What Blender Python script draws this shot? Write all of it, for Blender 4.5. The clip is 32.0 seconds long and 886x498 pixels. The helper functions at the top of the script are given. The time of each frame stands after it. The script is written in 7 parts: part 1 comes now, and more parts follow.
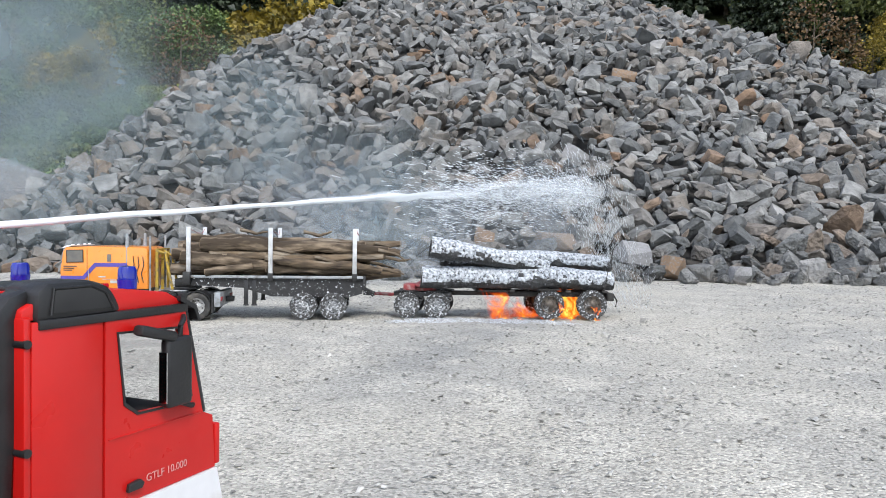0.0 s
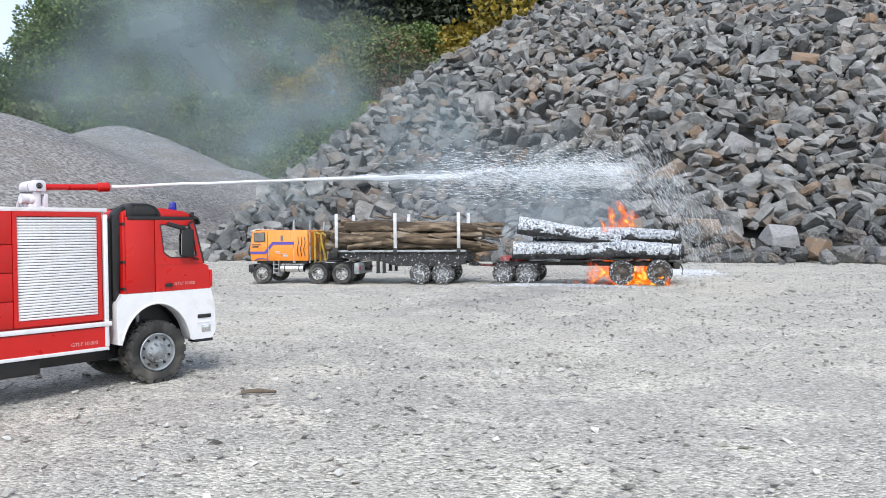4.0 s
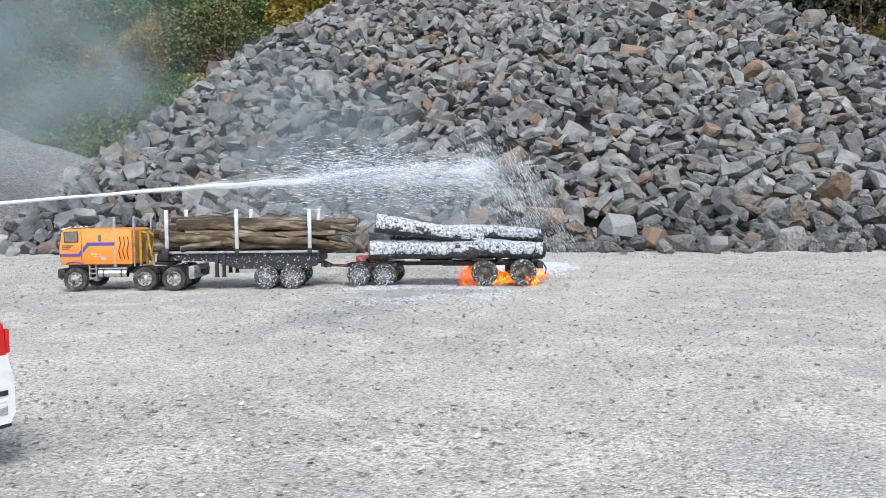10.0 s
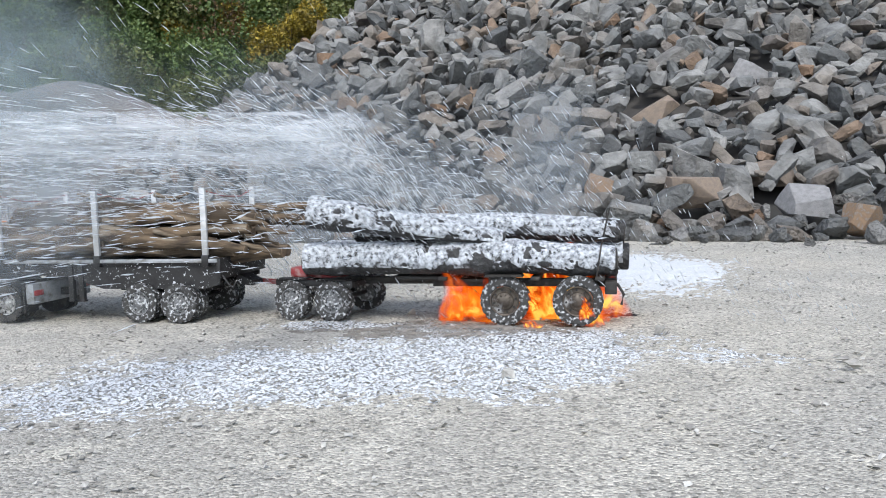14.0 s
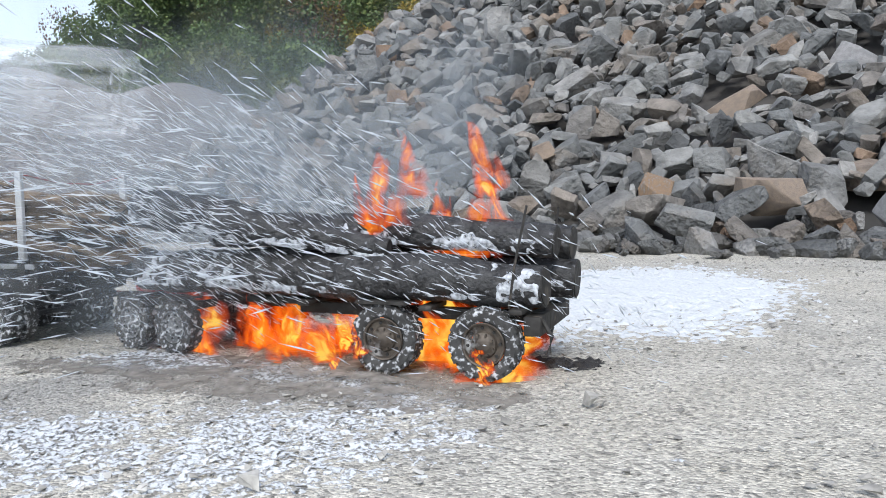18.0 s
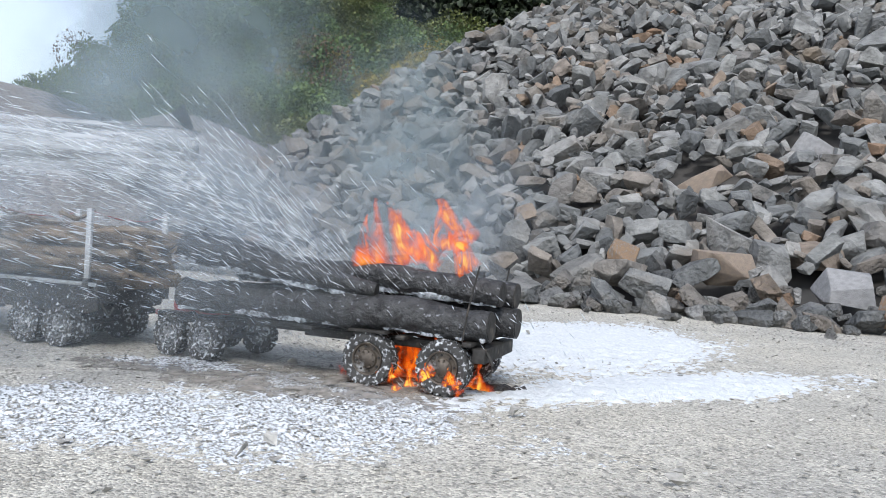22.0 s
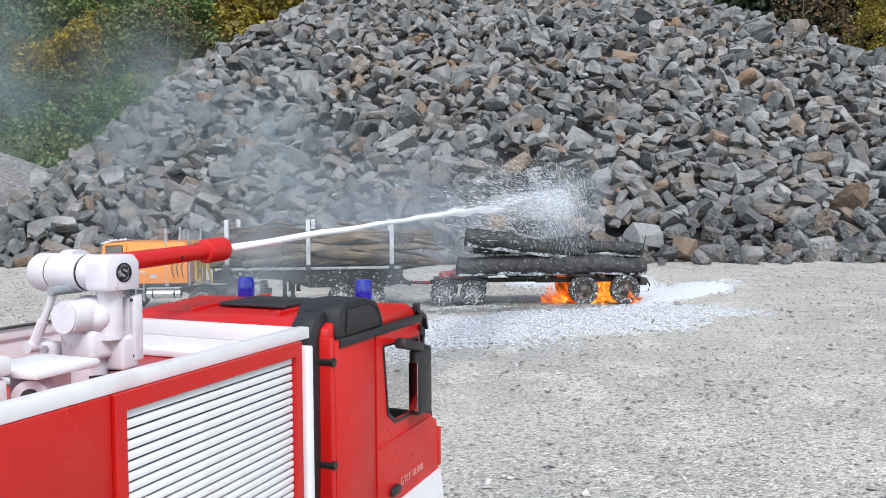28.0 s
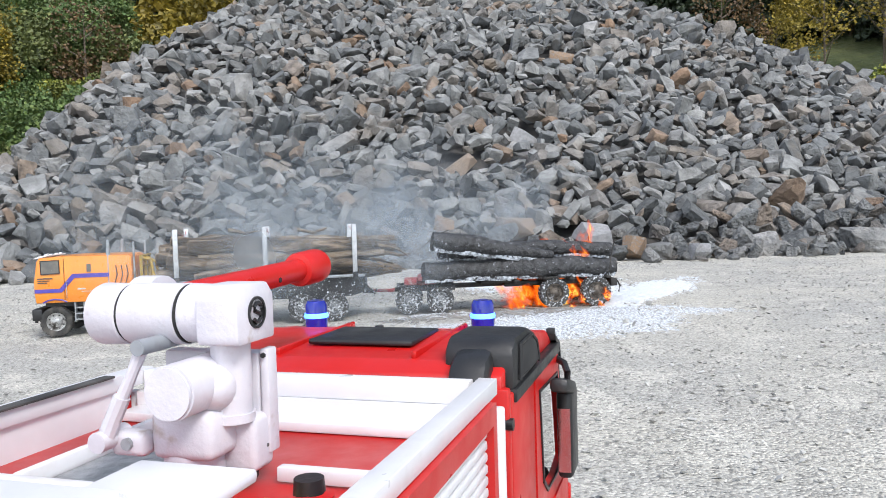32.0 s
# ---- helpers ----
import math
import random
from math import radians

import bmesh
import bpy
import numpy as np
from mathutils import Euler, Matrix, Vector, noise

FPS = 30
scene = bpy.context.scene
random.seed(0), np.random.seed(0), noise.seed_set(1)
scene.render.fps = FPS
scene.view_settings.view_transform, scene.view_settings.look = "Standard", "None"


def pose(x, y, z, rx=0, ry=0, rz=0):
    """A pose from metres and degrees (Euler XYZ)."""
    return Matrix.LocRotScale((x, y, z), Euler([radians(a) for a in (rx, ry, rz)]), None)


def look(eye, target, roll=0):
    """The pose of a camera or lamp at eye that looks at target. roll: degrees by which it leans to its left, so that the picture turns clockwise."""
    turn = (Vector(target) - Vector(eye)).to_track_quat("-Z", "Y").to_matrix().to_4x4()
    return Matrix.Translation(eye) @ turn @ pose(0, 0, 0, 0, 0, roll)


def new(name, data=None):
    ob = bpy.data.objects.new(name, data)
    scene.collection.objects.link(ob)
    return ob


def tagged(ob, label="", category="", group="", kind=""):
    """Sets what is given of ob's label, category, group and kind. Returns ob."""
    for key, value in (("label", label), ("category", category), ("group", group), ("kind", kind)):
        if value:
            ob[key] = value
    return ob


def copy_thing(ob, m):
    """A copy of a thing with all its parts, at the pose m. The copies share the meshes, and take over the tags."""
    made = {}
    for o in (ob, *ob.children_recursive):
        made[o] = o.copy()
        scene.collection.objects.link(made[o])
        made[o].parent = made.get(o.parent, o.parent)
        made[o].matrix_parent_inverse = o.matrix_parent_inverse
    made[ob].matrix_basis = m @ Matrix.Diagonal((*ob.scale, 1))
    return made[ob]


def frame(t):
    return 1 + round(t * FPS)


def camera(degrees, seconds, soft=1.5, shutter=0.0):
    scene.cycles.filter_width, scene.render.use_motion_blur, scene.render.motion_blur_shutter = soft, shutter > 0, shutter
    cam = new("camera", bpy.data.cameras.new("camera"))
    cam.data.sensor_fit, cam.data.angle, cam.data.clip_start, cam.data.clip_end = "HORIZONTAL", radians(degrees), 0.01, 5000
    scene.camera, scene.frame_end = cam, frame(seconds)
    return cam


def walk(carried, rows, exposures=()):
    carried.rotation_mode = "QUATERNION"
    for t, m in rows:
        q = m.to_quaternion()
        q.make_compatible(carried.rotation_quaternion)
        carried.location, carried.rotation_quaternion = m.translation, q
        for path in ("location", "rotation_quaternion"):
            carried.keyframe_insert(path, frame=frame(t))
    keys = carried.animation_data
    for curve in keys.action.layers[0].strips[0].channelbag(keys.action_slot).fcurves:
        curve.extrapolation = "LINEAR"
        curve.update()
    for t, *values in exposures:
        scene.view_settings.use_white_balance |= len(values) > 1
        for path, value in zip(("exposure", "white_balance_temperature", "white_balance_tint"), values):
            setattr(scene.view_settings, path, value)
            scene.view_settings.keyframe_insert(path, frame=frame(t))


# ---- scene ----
cam = camera(60.65, 32.0, soft=0.95)
PATH = [
    (0, (0.887, -2.321, 0.281), (1.055, -0.328, 0.231), 0.77),
    (0.5, (0.942, -2.421, 0.251), (0.935, -0.421, 0.233), 0.42),
    (1, (0.993, -2.539, 0.247), (0.869, -0.544, 0.179), -0.06),
    (1.5, (1.035, -2.630, 0.238), (0.925, -0.634, 0.197), -0.76),
    (2, (1.077, -2.726, 0.229), (0.965, -0.730, 0.180), -0.51),
    (2.5, (1.151, -2.795, 0.228), (0.959, -0.805, 0.155), -1.74),
    (3, (1.254, -2.836, 0.232), (0.973, -0.857, 0.176), -2.33),
    (3.5, (1.325, -2.858, 0.213), (0.951, -0.894, 0.161), -1.50),
    (5.5, (1.386, -2.877, 0.211), (0.946, -0.927, 0.177), 0.26),
    (6, (1.386, -2.877, 0.216), (0.968, -0.921, 0.188), -0.41),
    (6.5, (1.377, -2.872, 0.216), (0.938, -0.921, 0.196), -0.37),
    (7, (1.361, -2.865, 0.221), (0.908, -0.917, 0.217), -0.30),
    (7.5, (1.346, -2.853, 0.223), (0.894, -0.905, 0.236), -0.41),
    (8, (1.333, -2.846, 0.223), (0.898, -0.894, 0.240), -0.69),
    (8.5, (1.319, -2.836, 0.218), (0.890, -0.883, 0.224), -0.59),
    (9, (1.297, -2.820, 0.222), (0.895, -0.861, 0.199), -0.14),
    (9.5, (1.274, -2.756, 0.261), (1.013, -0.774, 0.185), 0.45),
    (10, (1.243, -2.645, 0.283), (1.272, -0.648, 0.172), -0.49),
    (10.5, (1.230, -2.495, 0.312), (1.218, -0.499, 0.195), -2.98),
    (11, (1.287, -2.337, 0.333), (1.146, -0.342, 0.281), -3.02),
    (11.5, (1.353, -2.177, 0.311), (1.264, -0.180, 0.257), -2.08),
    (12, (1.388, -2.048, 0.299), (1.273, -0.058, 0.143), -2.67),
    (12.5, (1.445, -1.886, 0.278), (1.257, 0.098, 0.113), -3.08),
    (13, (1.522, -1.724, 0.270), (1.103, 0.225, 0.103), -3.26),
    (13.5, (1.596, -1.545, 0.272), (1.122, 0.391, 0.105), -2.15),
    (14, (1.640, -1.379, 0.274), (1.193, 0.563, 0.103), -1.68),
    (14.5, (1.697, -1.261, 0.289), (1.199, 0.671, 0.148), -1.53),
    (16.5, (1.892, -0.946, 0.278), (1.264, 0.946, 0.117), -1.10),
    (17, (1.856, -0.853, 0.250), (1.222, 1.039, 0.112), -1.49),
    (17.5, (1.856, -0.869, 0.261), (1.168, 1.005, 0.134), -1.74),
    (18, (1.855, -0.847, 0.241), (1.146, 1.017, 0.087), -0.81),
    (18.5, (1.884, -0.813, 0.247), (1.086, 1.017, 0.123), -1.00),
    (19, (1.946, -0.742, 0.196), (0.970, 1.003, 0.136), -0.44),
    (19.5, (2.019, -0.769, 0.176), (1.000, 0.950, 0.088), 0.19),
    (20, (2.039, -0.818, 0.162), (1.068, 0.927, 0.046), 1.54),
    (20.5, (2.014, -0.891, 0.188), (1.087, 0.876, 0.044), 1.40),
    (21, (2.011, -0.944, 0.208), (1.116, 0.839, 0.055), 0.56),
    (21.5, (2.025, -1.020, 0.232), (1.286, 0.832, 0.075), 1.63),
    (22, (1.995, -1.140, 0.266), (1.303, 0.736, 0.234), 3.37),
    (22.5, (1.890, -1.318, 0.288), (1.136, 0.534, 0.276), 4.51),
    (23, (1.761, -1.536, 0.284), (1.137, 0.363, 0.232), 4.16),
    (23.5, (1.628, -1.724, 0.296), (1.062, 0.191, 0.174), 1.83),
    (24, (1.533, -1.849, 0.311), (1.032, 0.086, 0.251), 1.25),
    (24.5, (1.450, -1.965, 0.299), (0.995, -0.018, 0.236), 0.93),
    (25, (1.344, -2.090, 0.277), (1.088, -0.108, 0.202), 1.78),
    (25.5, (1.220, -2.204, 0.282), (1.151, -0.209, 0.145), 1.30),
    (26, (1.105, -2.269, 0.286), (1.102, -0.272, 0.175), 0.24),
    (26.5, (1.002, -2.313, 0.302), (1.048, -0.315, 0.223), 0.16),
    (28.5, (0.695, -2.326, 0.297), (0.954, -0.345, 0.196), -0.47),
    (29, (0.680, -2.291, 0.297), (1.019, -0.323, 0.192), -0.31),
    (29.5, (0.670, -2.243, 0.298), (1.099, -0.293, 0.193), -0.22),
    (30, (0.662, -2.199, 0.294), (1.115, -0.253, 0.195), -0.55),
    (30.5, (0.651, -2.180, 0.294), (1.050, -0.222, 0.201), -1.23),
    (31, (0.651, -2.177, 0.297), (1.010, -0.212, 0.212), -1.67),
    (31.5, (0.652, -2.190, 0.297), (1.036, -0.228, 0.223), -1.76),
    (32, (0.651, -2.200, 0.297), (1.025, -0.238, 0.210), -1.70),
]
EXPOSURES = [(0, 0.03), (12.0, 0.03), (14.0, -0.10), (16.5, -0.10), (22.5, -0.08), (25.0, -0.06), (28.5, -0.03), (30.5, -0.02), (32, 0.10)]
walk(cam, [(t, look(eye, target, roll)) for t, eye, target, roll in PATH], EXPOSURES)

# ---- light: a bright overcast sky with a weak, wide sun ----
world = bpy.data.worlds.new("sky")
scene.world = world
world.use_nodes = True
wn = world.node_tree
sky = wn.nodes.new("ShaderNodeTexSky")
sky.sky_type, sky.sun_disc = "NISHITA", False
sky.sun_elevation, sky.sun_rotation = radians(48), radians(200)
sky.air_density, sky.dust_density = 1.0, 1.0
grey = wn.nodes.new("ShaderNodeHueSaturation")
grey.inputs["Saturation"].default_value = 0.63
wn.links.new(sky.outputs[0], grey.inputs["Color"])
wn.links.new(grey.outputs[0], wn.nodes["Background"].inputs[0])
wn.nodes["Background"].inputs[1].default_value = 0.285
sun = new("sun", bpy.data.lights.new("sun", "SUN"))
sun.data.energy, sun.data.angle, sun.data.color = 3.25, radians(18), (1.0, 0.98, 0.95)
sun.matrix_world = look((0, 0, 0), (-0.25, 0.62, -0.74))


# ---- materials ----
def node(nt, kind, **values):
    n = nt.nodes.new(kind)
    for key, value in values.items():
        n.inputs[key].default_value = value
    return n


def blend(nt, fac, a, b):
    m = nt.nodes.new("ShaderNodeMix")
    m.data_type = "RGBA"
    for socket, value in ((m.inputs[0], fac), (m.inputs[6], a), (m.inputs[7], b)):
        if isinstance(value, (tuple, list)):
            socket.default_value = (*value, 1.0)
        elif isinstance(value, (int, float)):
            socket.default_value = value
        else:
            nt.links.new(value, socket)
    return m.outputs[2]


def ramp(nt, fac, stops):
    r = nt.nodes.new("ShaderNodeValToRGB")
    e = r.color_ramp.elements
    while len(e) < len(stops):
        e.new(0.5)
    for el, (p, c) in zip(e, stops):
        el.position, el.color = p, (*c, 1.0) if len(c) == 3 else c
    nt.links.new(fac, r.inputs[0])
    return r.outputs[0]


def noise_fac(nt, vec, scale, detail=4.0, low=0.4, high=0.6):
    n = node(nt, "ShaderNodeTexNoise", Scale=scale, Detail=detail)
    nt.links.new(vec, n.inputs["Vector"])
    m = nt.nodes.new("ShaderNodeMapRange")
    m.inputs[1].default_value, m.inputs[2].default_value = low, high
    nt.links.new(n.outputs[0], m.inputs[0])
    return m.outputs[0]


def mat(name, c1, c2=None, scale=30.0, rough=0.6, metal=0.0, bump=0.15, bscale=120.0, dirt=None, dscale=8.0, dlow=0.52, dhigh=0.7,
        coat=0.0, depth=0.002, per="none", stops=None, emit=None, along=1.0):
    """A principled material: two colours mixed by grain, dirt in patches, fine relief; stops: colours picked per piece."""
    m = bpy.data.materials.new(name)
    m.use_nodes = True
    nt = m.node_tree
    bsdf = nt.nodes["Principled BSDF"]
    vec = nt.nodes.new("ShaderNodeTexCoord").outputs["Object"]
    if along != 1.0:
        mp = nt.nodes.new("ShaderNodeMapping")
        mp.inputs["Scale"].default_value = (along, 1.0, 1.0)
        nt.links.new(vec, mp.inputs[0])
        vec = mp.outputs[0]
    if stops:
        if per == "object":
            pick = nt.nodes.new("ShaderNodeObjectInfo").outputs["Random"]
        else:
            pick = nt.nodes.new("ShaderNodeNewGeometry").outputs["Random Per Island"]
        col = ramp(nt, pick, stops)
        shade = noise_fac(nt, vec, scale, 7.0, 0.36, 0.64)
        dark = nt.nodes.new("ShaderNodeHueSaturation")
        dark.inputs["Value"].default_value = 0.55
        nt.links.new(col, dark.inputs["Color"])
        col = blend(nt, shade, dark.outputs[0], col)
    else:
        c2 = c2 or tuple(v * 0.8 for v in c1)
        col = blend(nt, noise_fac(nt, vec, scale, 6.0, 0.35, 0.65), c1, c2)
    if dirt:
        col = blend(nt, noise_fac(nt, vec, dscale, 8.0, dlow, dhigh), col, dirt)
    nt.links.new(col, bsdf.inputs["Base Color"])
    bsdf.inputs["Roughness"].default_value, bsdf.inputs["Metallic"].default_value = rough, metal
    bsdf.inputs["Coat Weight"].default_value = coat
    rv = nt.nodes.new("ShaderNodeMapRange")
    rv.inputs[3].default_value, rv.inputs[4].default_value = max(rough - 0.12, 0.02), min(rough + 0.15, 1.0)
    nt.links.new(noise_fac(nt, vec, dscale * 2, 5.0, 0.3, 0.7), rv.inputs[0])
    nt.links.new(rv.outputs[0], bsdf.inputs["Roughness"])
    if bump:
        b = node(nt, "ShaderNodeBump", Strength=bump, Distance=depth)
        n = node(nt, "ShaderNodeTexNoise", Scale=bscale, Detail=5.0)
        nt.links.new(vec, n.inputs["Vector"])
        nt.links.new(n.outputs[0], b.inputs["Height"])
        nt.links.new(b.outputs[0], bsdf.inputs["Normal"])
    if emit:
        bsdf.inputs["Emission Color"].default_value = (*emit[0], 1.0)
        bsdf.inputs["Emission Strength"].default_value = emit[1]
    return m


ROCK_STOPS = [(0.0, (0.098, 0.102, 0.104)), (0.18, (0.175, 0.181, 0.180)), (0.36, (0.285, 0.287, 0.278)), (0.5, (0.138, 0.146, 0.150)), (0.62, (0.325, 0.321, 0.310)), (0.74, (0.205, 0.206, 0.200)),
              (0.84, (0.236, 0.208, 0.180)), (0.91, (0.172, 0.168, 0.162)), (0.965, (0.250, 0.196, 0.152)), (0.99, (0.235, 0.150, 0.096)), (1.0, (0.200, 0.165, 0.132))]
ROCK = dict(scale=11.0, rough=0.9, bump=0.9, bscale=42.0, depth=0.020, dirt=(0.180, 0.145, 0.110), dscale=2.2, dlow=0.58, dhigh=0.78)
ROCK_UNIT = dict(ROCK, scale=0.8, bscale=3.2, depth=0.055, dscale=0.25)
M_ROCK = mat("quarry stone", None, per="object", stops=ROCK_STOPS, **ROCK_UNIT)
M_ROCKS = mat("quarry stones", None, per="island", stops=ROCK_STOPS, **ROCK)
M_PEBBLE = mat("pebbles", None, per="island", scale=60.0, rough=0.9, bump=0.3, stops=[(0, (0.24, 0.232, 0.215)), (0.12, (0.36, 0.35, 0.325)), (0.6, (0.47, 0.455, 0.42)), (1, (0.62, 0.61, 0.58))])
M_GRIT = mat("grit heap", (0.115, 0.110, 0.112), (0.34, 0.325, 0.318), scale=17.0, rough=0.95, bump=1.0, bscale=14.0, depth=0.09, dirt=(0.19, 0.175, 0.16), dscale=1.2)
# Near black: the shade in the gaps between stones is put into this colour.
M_UNDER = mat("dark gap shade", (0.045, 0.045, 0.045), (0.075, 0.07, 0.066), scale=5.0, rough=1.0)
M_SOIL = mat("hillside soil", (0.045, 0.06, 0.02), (0.09, 0.10, 0.035), scale=0.8, rough=1.0, bump=0.8, bscale=3.0, depth=0.3)
M_BARK = mat("bark", (0.09, 0.07, 0.05), (0.16, 0.13, 0.10), scale=6.0, rough=0.95, bump=0.6, bscale=15.0, depth=0.05)


def leaf_mat(name, stops):
    m = mat(name, None, per="island", stops=stops, scale=1.5, rough=0.6, bump=0)
    return m


M_FIR = leaf_mat("fir needles", [(0, (0.012, 0.022, 0.010)), (0.5, (0.022, 0.038, 0.016)), (1, (0.04, 0.058, 0.022))])
M_GREEN = leaf_mat("green leaves", [(0, (0.060, 0.115, 0.028)), (0.5, (0.095, 0.155, 0.040)), (1, (0.15, 0.21, 0.05))])
M_OLIVE = leaf_mat("olive leaves", [(0, (0.085, 0.110, 0.030)), (0.5, (0.112, 0.140, 0.038)), (1, (0.165, 0.180, 0.048))])
M_YELLOW = leaf_mat("yellow autumn leaves", [(0, (0.14, 0.11, 0.014)), (0.5, (0.28, 0.21, 0.02)), (1, (0.42, 0.31, 0.035))])
M_LIME = leaf_mat("yellow-green leaves", [(0, (0.12, 0.15, 0.022)), (0.5, (0.20, 0.23, 0.032)), (1, (0.32, 0.31, 0.045))])
M_RUST = leaf_mat("rusty autumn leaves", [(0, (0.08, 0.045, 0.02)), (1, (0.17, 0.10, 0.035))])


def ground_mat():
    m = bpy.data.materials.new("crushed stone ground")
    m.use_nodes = True
    nt = m.node_tree
    bsdf = nt.nodes["Principled BSDF"]
    vec = nt.nodes.new("ShaderNodeTexCoord").outputs["Object"]
    col = blend(nt, noise_fac(nt, vec, 1.3, 7.0, 0.40, 0.60), (0.465, 0.442, 0.390), (0.380, 0.369, 0.342))
    col = blend(nt, noise_fac(nt, vec, 7.0, 9.0, 0.50, 0.62), col, (0.505, 0.484, 0.436))
    col = blend(nt, noise_fac(nt, vec, 110.0, 8.0, 0.55, 0.60), col, (0.285, 0.275, 0.250))
    vor = node(nt, "ShaderNodeTexVoronoi", Scale=270.0)
    nt.links.new(vec, vor.inputs["Vector"])
    tone = ramp(nt, vor.outputs["Color"], [(0.0, (0.32, 0.32, 0.31)), (0.28, (0.84, 0.84, 0.83)), (0.65, (1.06, 1.06, 1.05)), (1.0, (1.60, 1.59, 1.55))])
    mul = nt.nodes.new("ShaderNodeMix")
    mul.data_type, mul.blend_type = "RGBA", "MULTIPLY"
    mul.inputs[0].default_value = 0.85
    nt.links.new(col, mul.inputs[6])
    nt.links.new(tone, mul.inputs[7])
    nt.links.new(mul.outputs[2], bsdf.inputs["Base Color"])
    bsdf.inputs["Roughness"].default_value = 0.95
    b1 = node(nt, "ShaderNodeBump", Strength=0.7, Distance=0.004)
    nt.links.new(vor.outputs["Distance"], b1.inputs["Height"])
    b1.invert = True
    b2 = node(nt, "ShaderNodeBump", Strength=0.35, Distance=0.004)
    n2 = node(nt, "ShaderNodeTexNoise", Scale=60.0, Detail=8.0)
    nt.links.new(vec, n2.inputs["Vector"])
    nt.links.new(n2.outputs[0], b2.inputs["Height"])
    nt.links.new(b1.outputs[0], b2.inputs["Normal"])
    nt.links.new(b2.outputs[0], bsdf.inputs["Normal"])
    return m


M_GROUND = ground_mat()


# ---- building helpers ----
def mesh_ob(name, verts, faces, material, parent=None, smooth=False):
    me = bpy.data.meshes.new(name)
    me.from_pydata([tuple(v) for v in verts], [], [tuple(int(i) for i in f) for f in faces])
    me.materials.append(material)
    if smooth:
        me.shade_smooth()
    ob = new(name, me)
    if parent:
        ob.parent = parent
    return ob


def thing(name, m, label, category, group="", kind=""):
    ob = new(name)
    ob.empty_display_size = 0.05
    ob.matrix_basis = m
    return tagged(ob, label, category, group, kind)


def part(name, bm, material, parent, label="", smooth=True, angle=35):
    me = bpy.data.meshes.new(name)
    bmesh.ops.recalc_face_normals(bm, faces=bm.faces)
    if smooth:
        for f in bm.faces:
            f.smooth = True
        for e in bm.edges:
            e.smooth = len(e.link_faces) == 2 and e.calc_face_angle(0) < radians(angle)
    bm.to_mesh(me)
    bm.free()
    me.materials.append(material)
    ob = new(name, me)
    ob.parent = parent
    if label:
        tagged(ob, label)
    return ob


def box(x0, x1, y0, y1, z0, z1, bevel=0.0, bm=None, turn=None, segs=2):
    out = bm or bmesh.new()
    made = bmesh.ops.create_cube(out, size=1.0)["verts"]
    m = Matrix.LocRotScale(((x0 + x1) / 2, (y0 + y1) / 2, (z0 + z1) / 2), None, (x1 - x0, y1 - y0, z1 - z0))
    bmesh.ops.transform(out, matrix=(turn or Matrix()) @ m, verts=made)
    if bevel:
        edges = list({e for v in made for e in v.link_edges})
        bmesh.ops.bevel(out, geom=edges, offset=bevel, segments=segs, affect="EDGES", profile=0.5)
    return out


def rod(p0, p1, r0, r1=None, segs=12, bm=None, cap=True):
    out = bm or bmesh.new()
    p0, p1 = Vector(p0), Vector(p1)
    d = p1 - p0
    made = bmesh.ops.create_cone(out, cap_ends=cap, segments=segs, radius1=r0, radius2=r0 if r1 is None else r1, depth=d.length)["verts"]
    bmesh.ops.transform(out, matrix=Matrix.Translation((p0 + p1) / 2) @ d.to_track_quat("Z", "Y").to_matrix().to_4x4(), verts=made)
    return out


def lathe(profile, segs=32, bm=None, m=None, cap=True):
    """Turns a closed or open list of (radius, height) about the local y axis."""
    out = bm or bmesh.new()
    m = m or Matrix()
    rings = []
    for r, h in profile:
        rings.append([out.verts.new(m @ Vector((r * math.cos(a), h, r * math.sin(a)))) for a in (2 * math.pi * k / segs for k in range(segs))])
    for a, b in zip(rings, rings[1:]):
        for k in range(segs):
            out.faces.new((a[k], a[(k + 1) % segs], b[(k + 1) % segs], b[k]))
    for ring in (rings[0], rings[-1]):
        if cap and profile[0] != profile[-1] and profile[rings.index(ring)][0] > 1e-5:
            out.faces.new(ring)
    bmesh.ops.remove_doubles(out, verts=out.verts, dist=1e-6)
    return out


def slab(points, y0, y1, bm=None, bevel=0.0):
    """A plate with an outline in the x-z plane, from y0 to y1."""
    out = bm or bmesh.new()
    a = [out.verts.new((x, y0, z)) for x, z in points]
    b = [out.verts.new((x, y1, z)) for x, z in points]
    n = len(points)
    out.faces.new(a)
    out.faces.new(b[::-1])
    for k in range(n):
        out.faces.new((a[k], b[k], b[(k + 1) % n], a[(k + 1) % n]))
    if bevel:
        bmesh.ops.bevel(out, geom=list(out.edges), offset=bevel, segments=2, affect="EDGES", profile=0.5)
    return out


def pipe(points, r, segs=8, bm=None):
    out = bm or bmesh.new()
    pts = [Vector(p) for p in points]
    rings = []
    for k, p in enumerate(pts):
        d = (pts[min(k + 1, len(pts) - 1)] - pts[max(k - 1, 0)]).normalized()
        q = d.to_track_quat("Z", "Y")
        rad = r[k] if isinstance(r, (list, tuple)) else r
        rings.append([out.verts.new(p + q @ Vector((rad * math.cos(a), rad * math.sin(a), 0))) for a in (2 * math.pi * i / segs for i in range(segs))])
    for a, b in zip(rings, rings[1:]):
        for i in range(segs):
            out.faces.new((a[i], a[(i + 1) % segs], b[(i + 1) % segs], b[i]))
    out.faces.new(rings[0][::-1])
    out.faces.new(rings[-1])
    return out

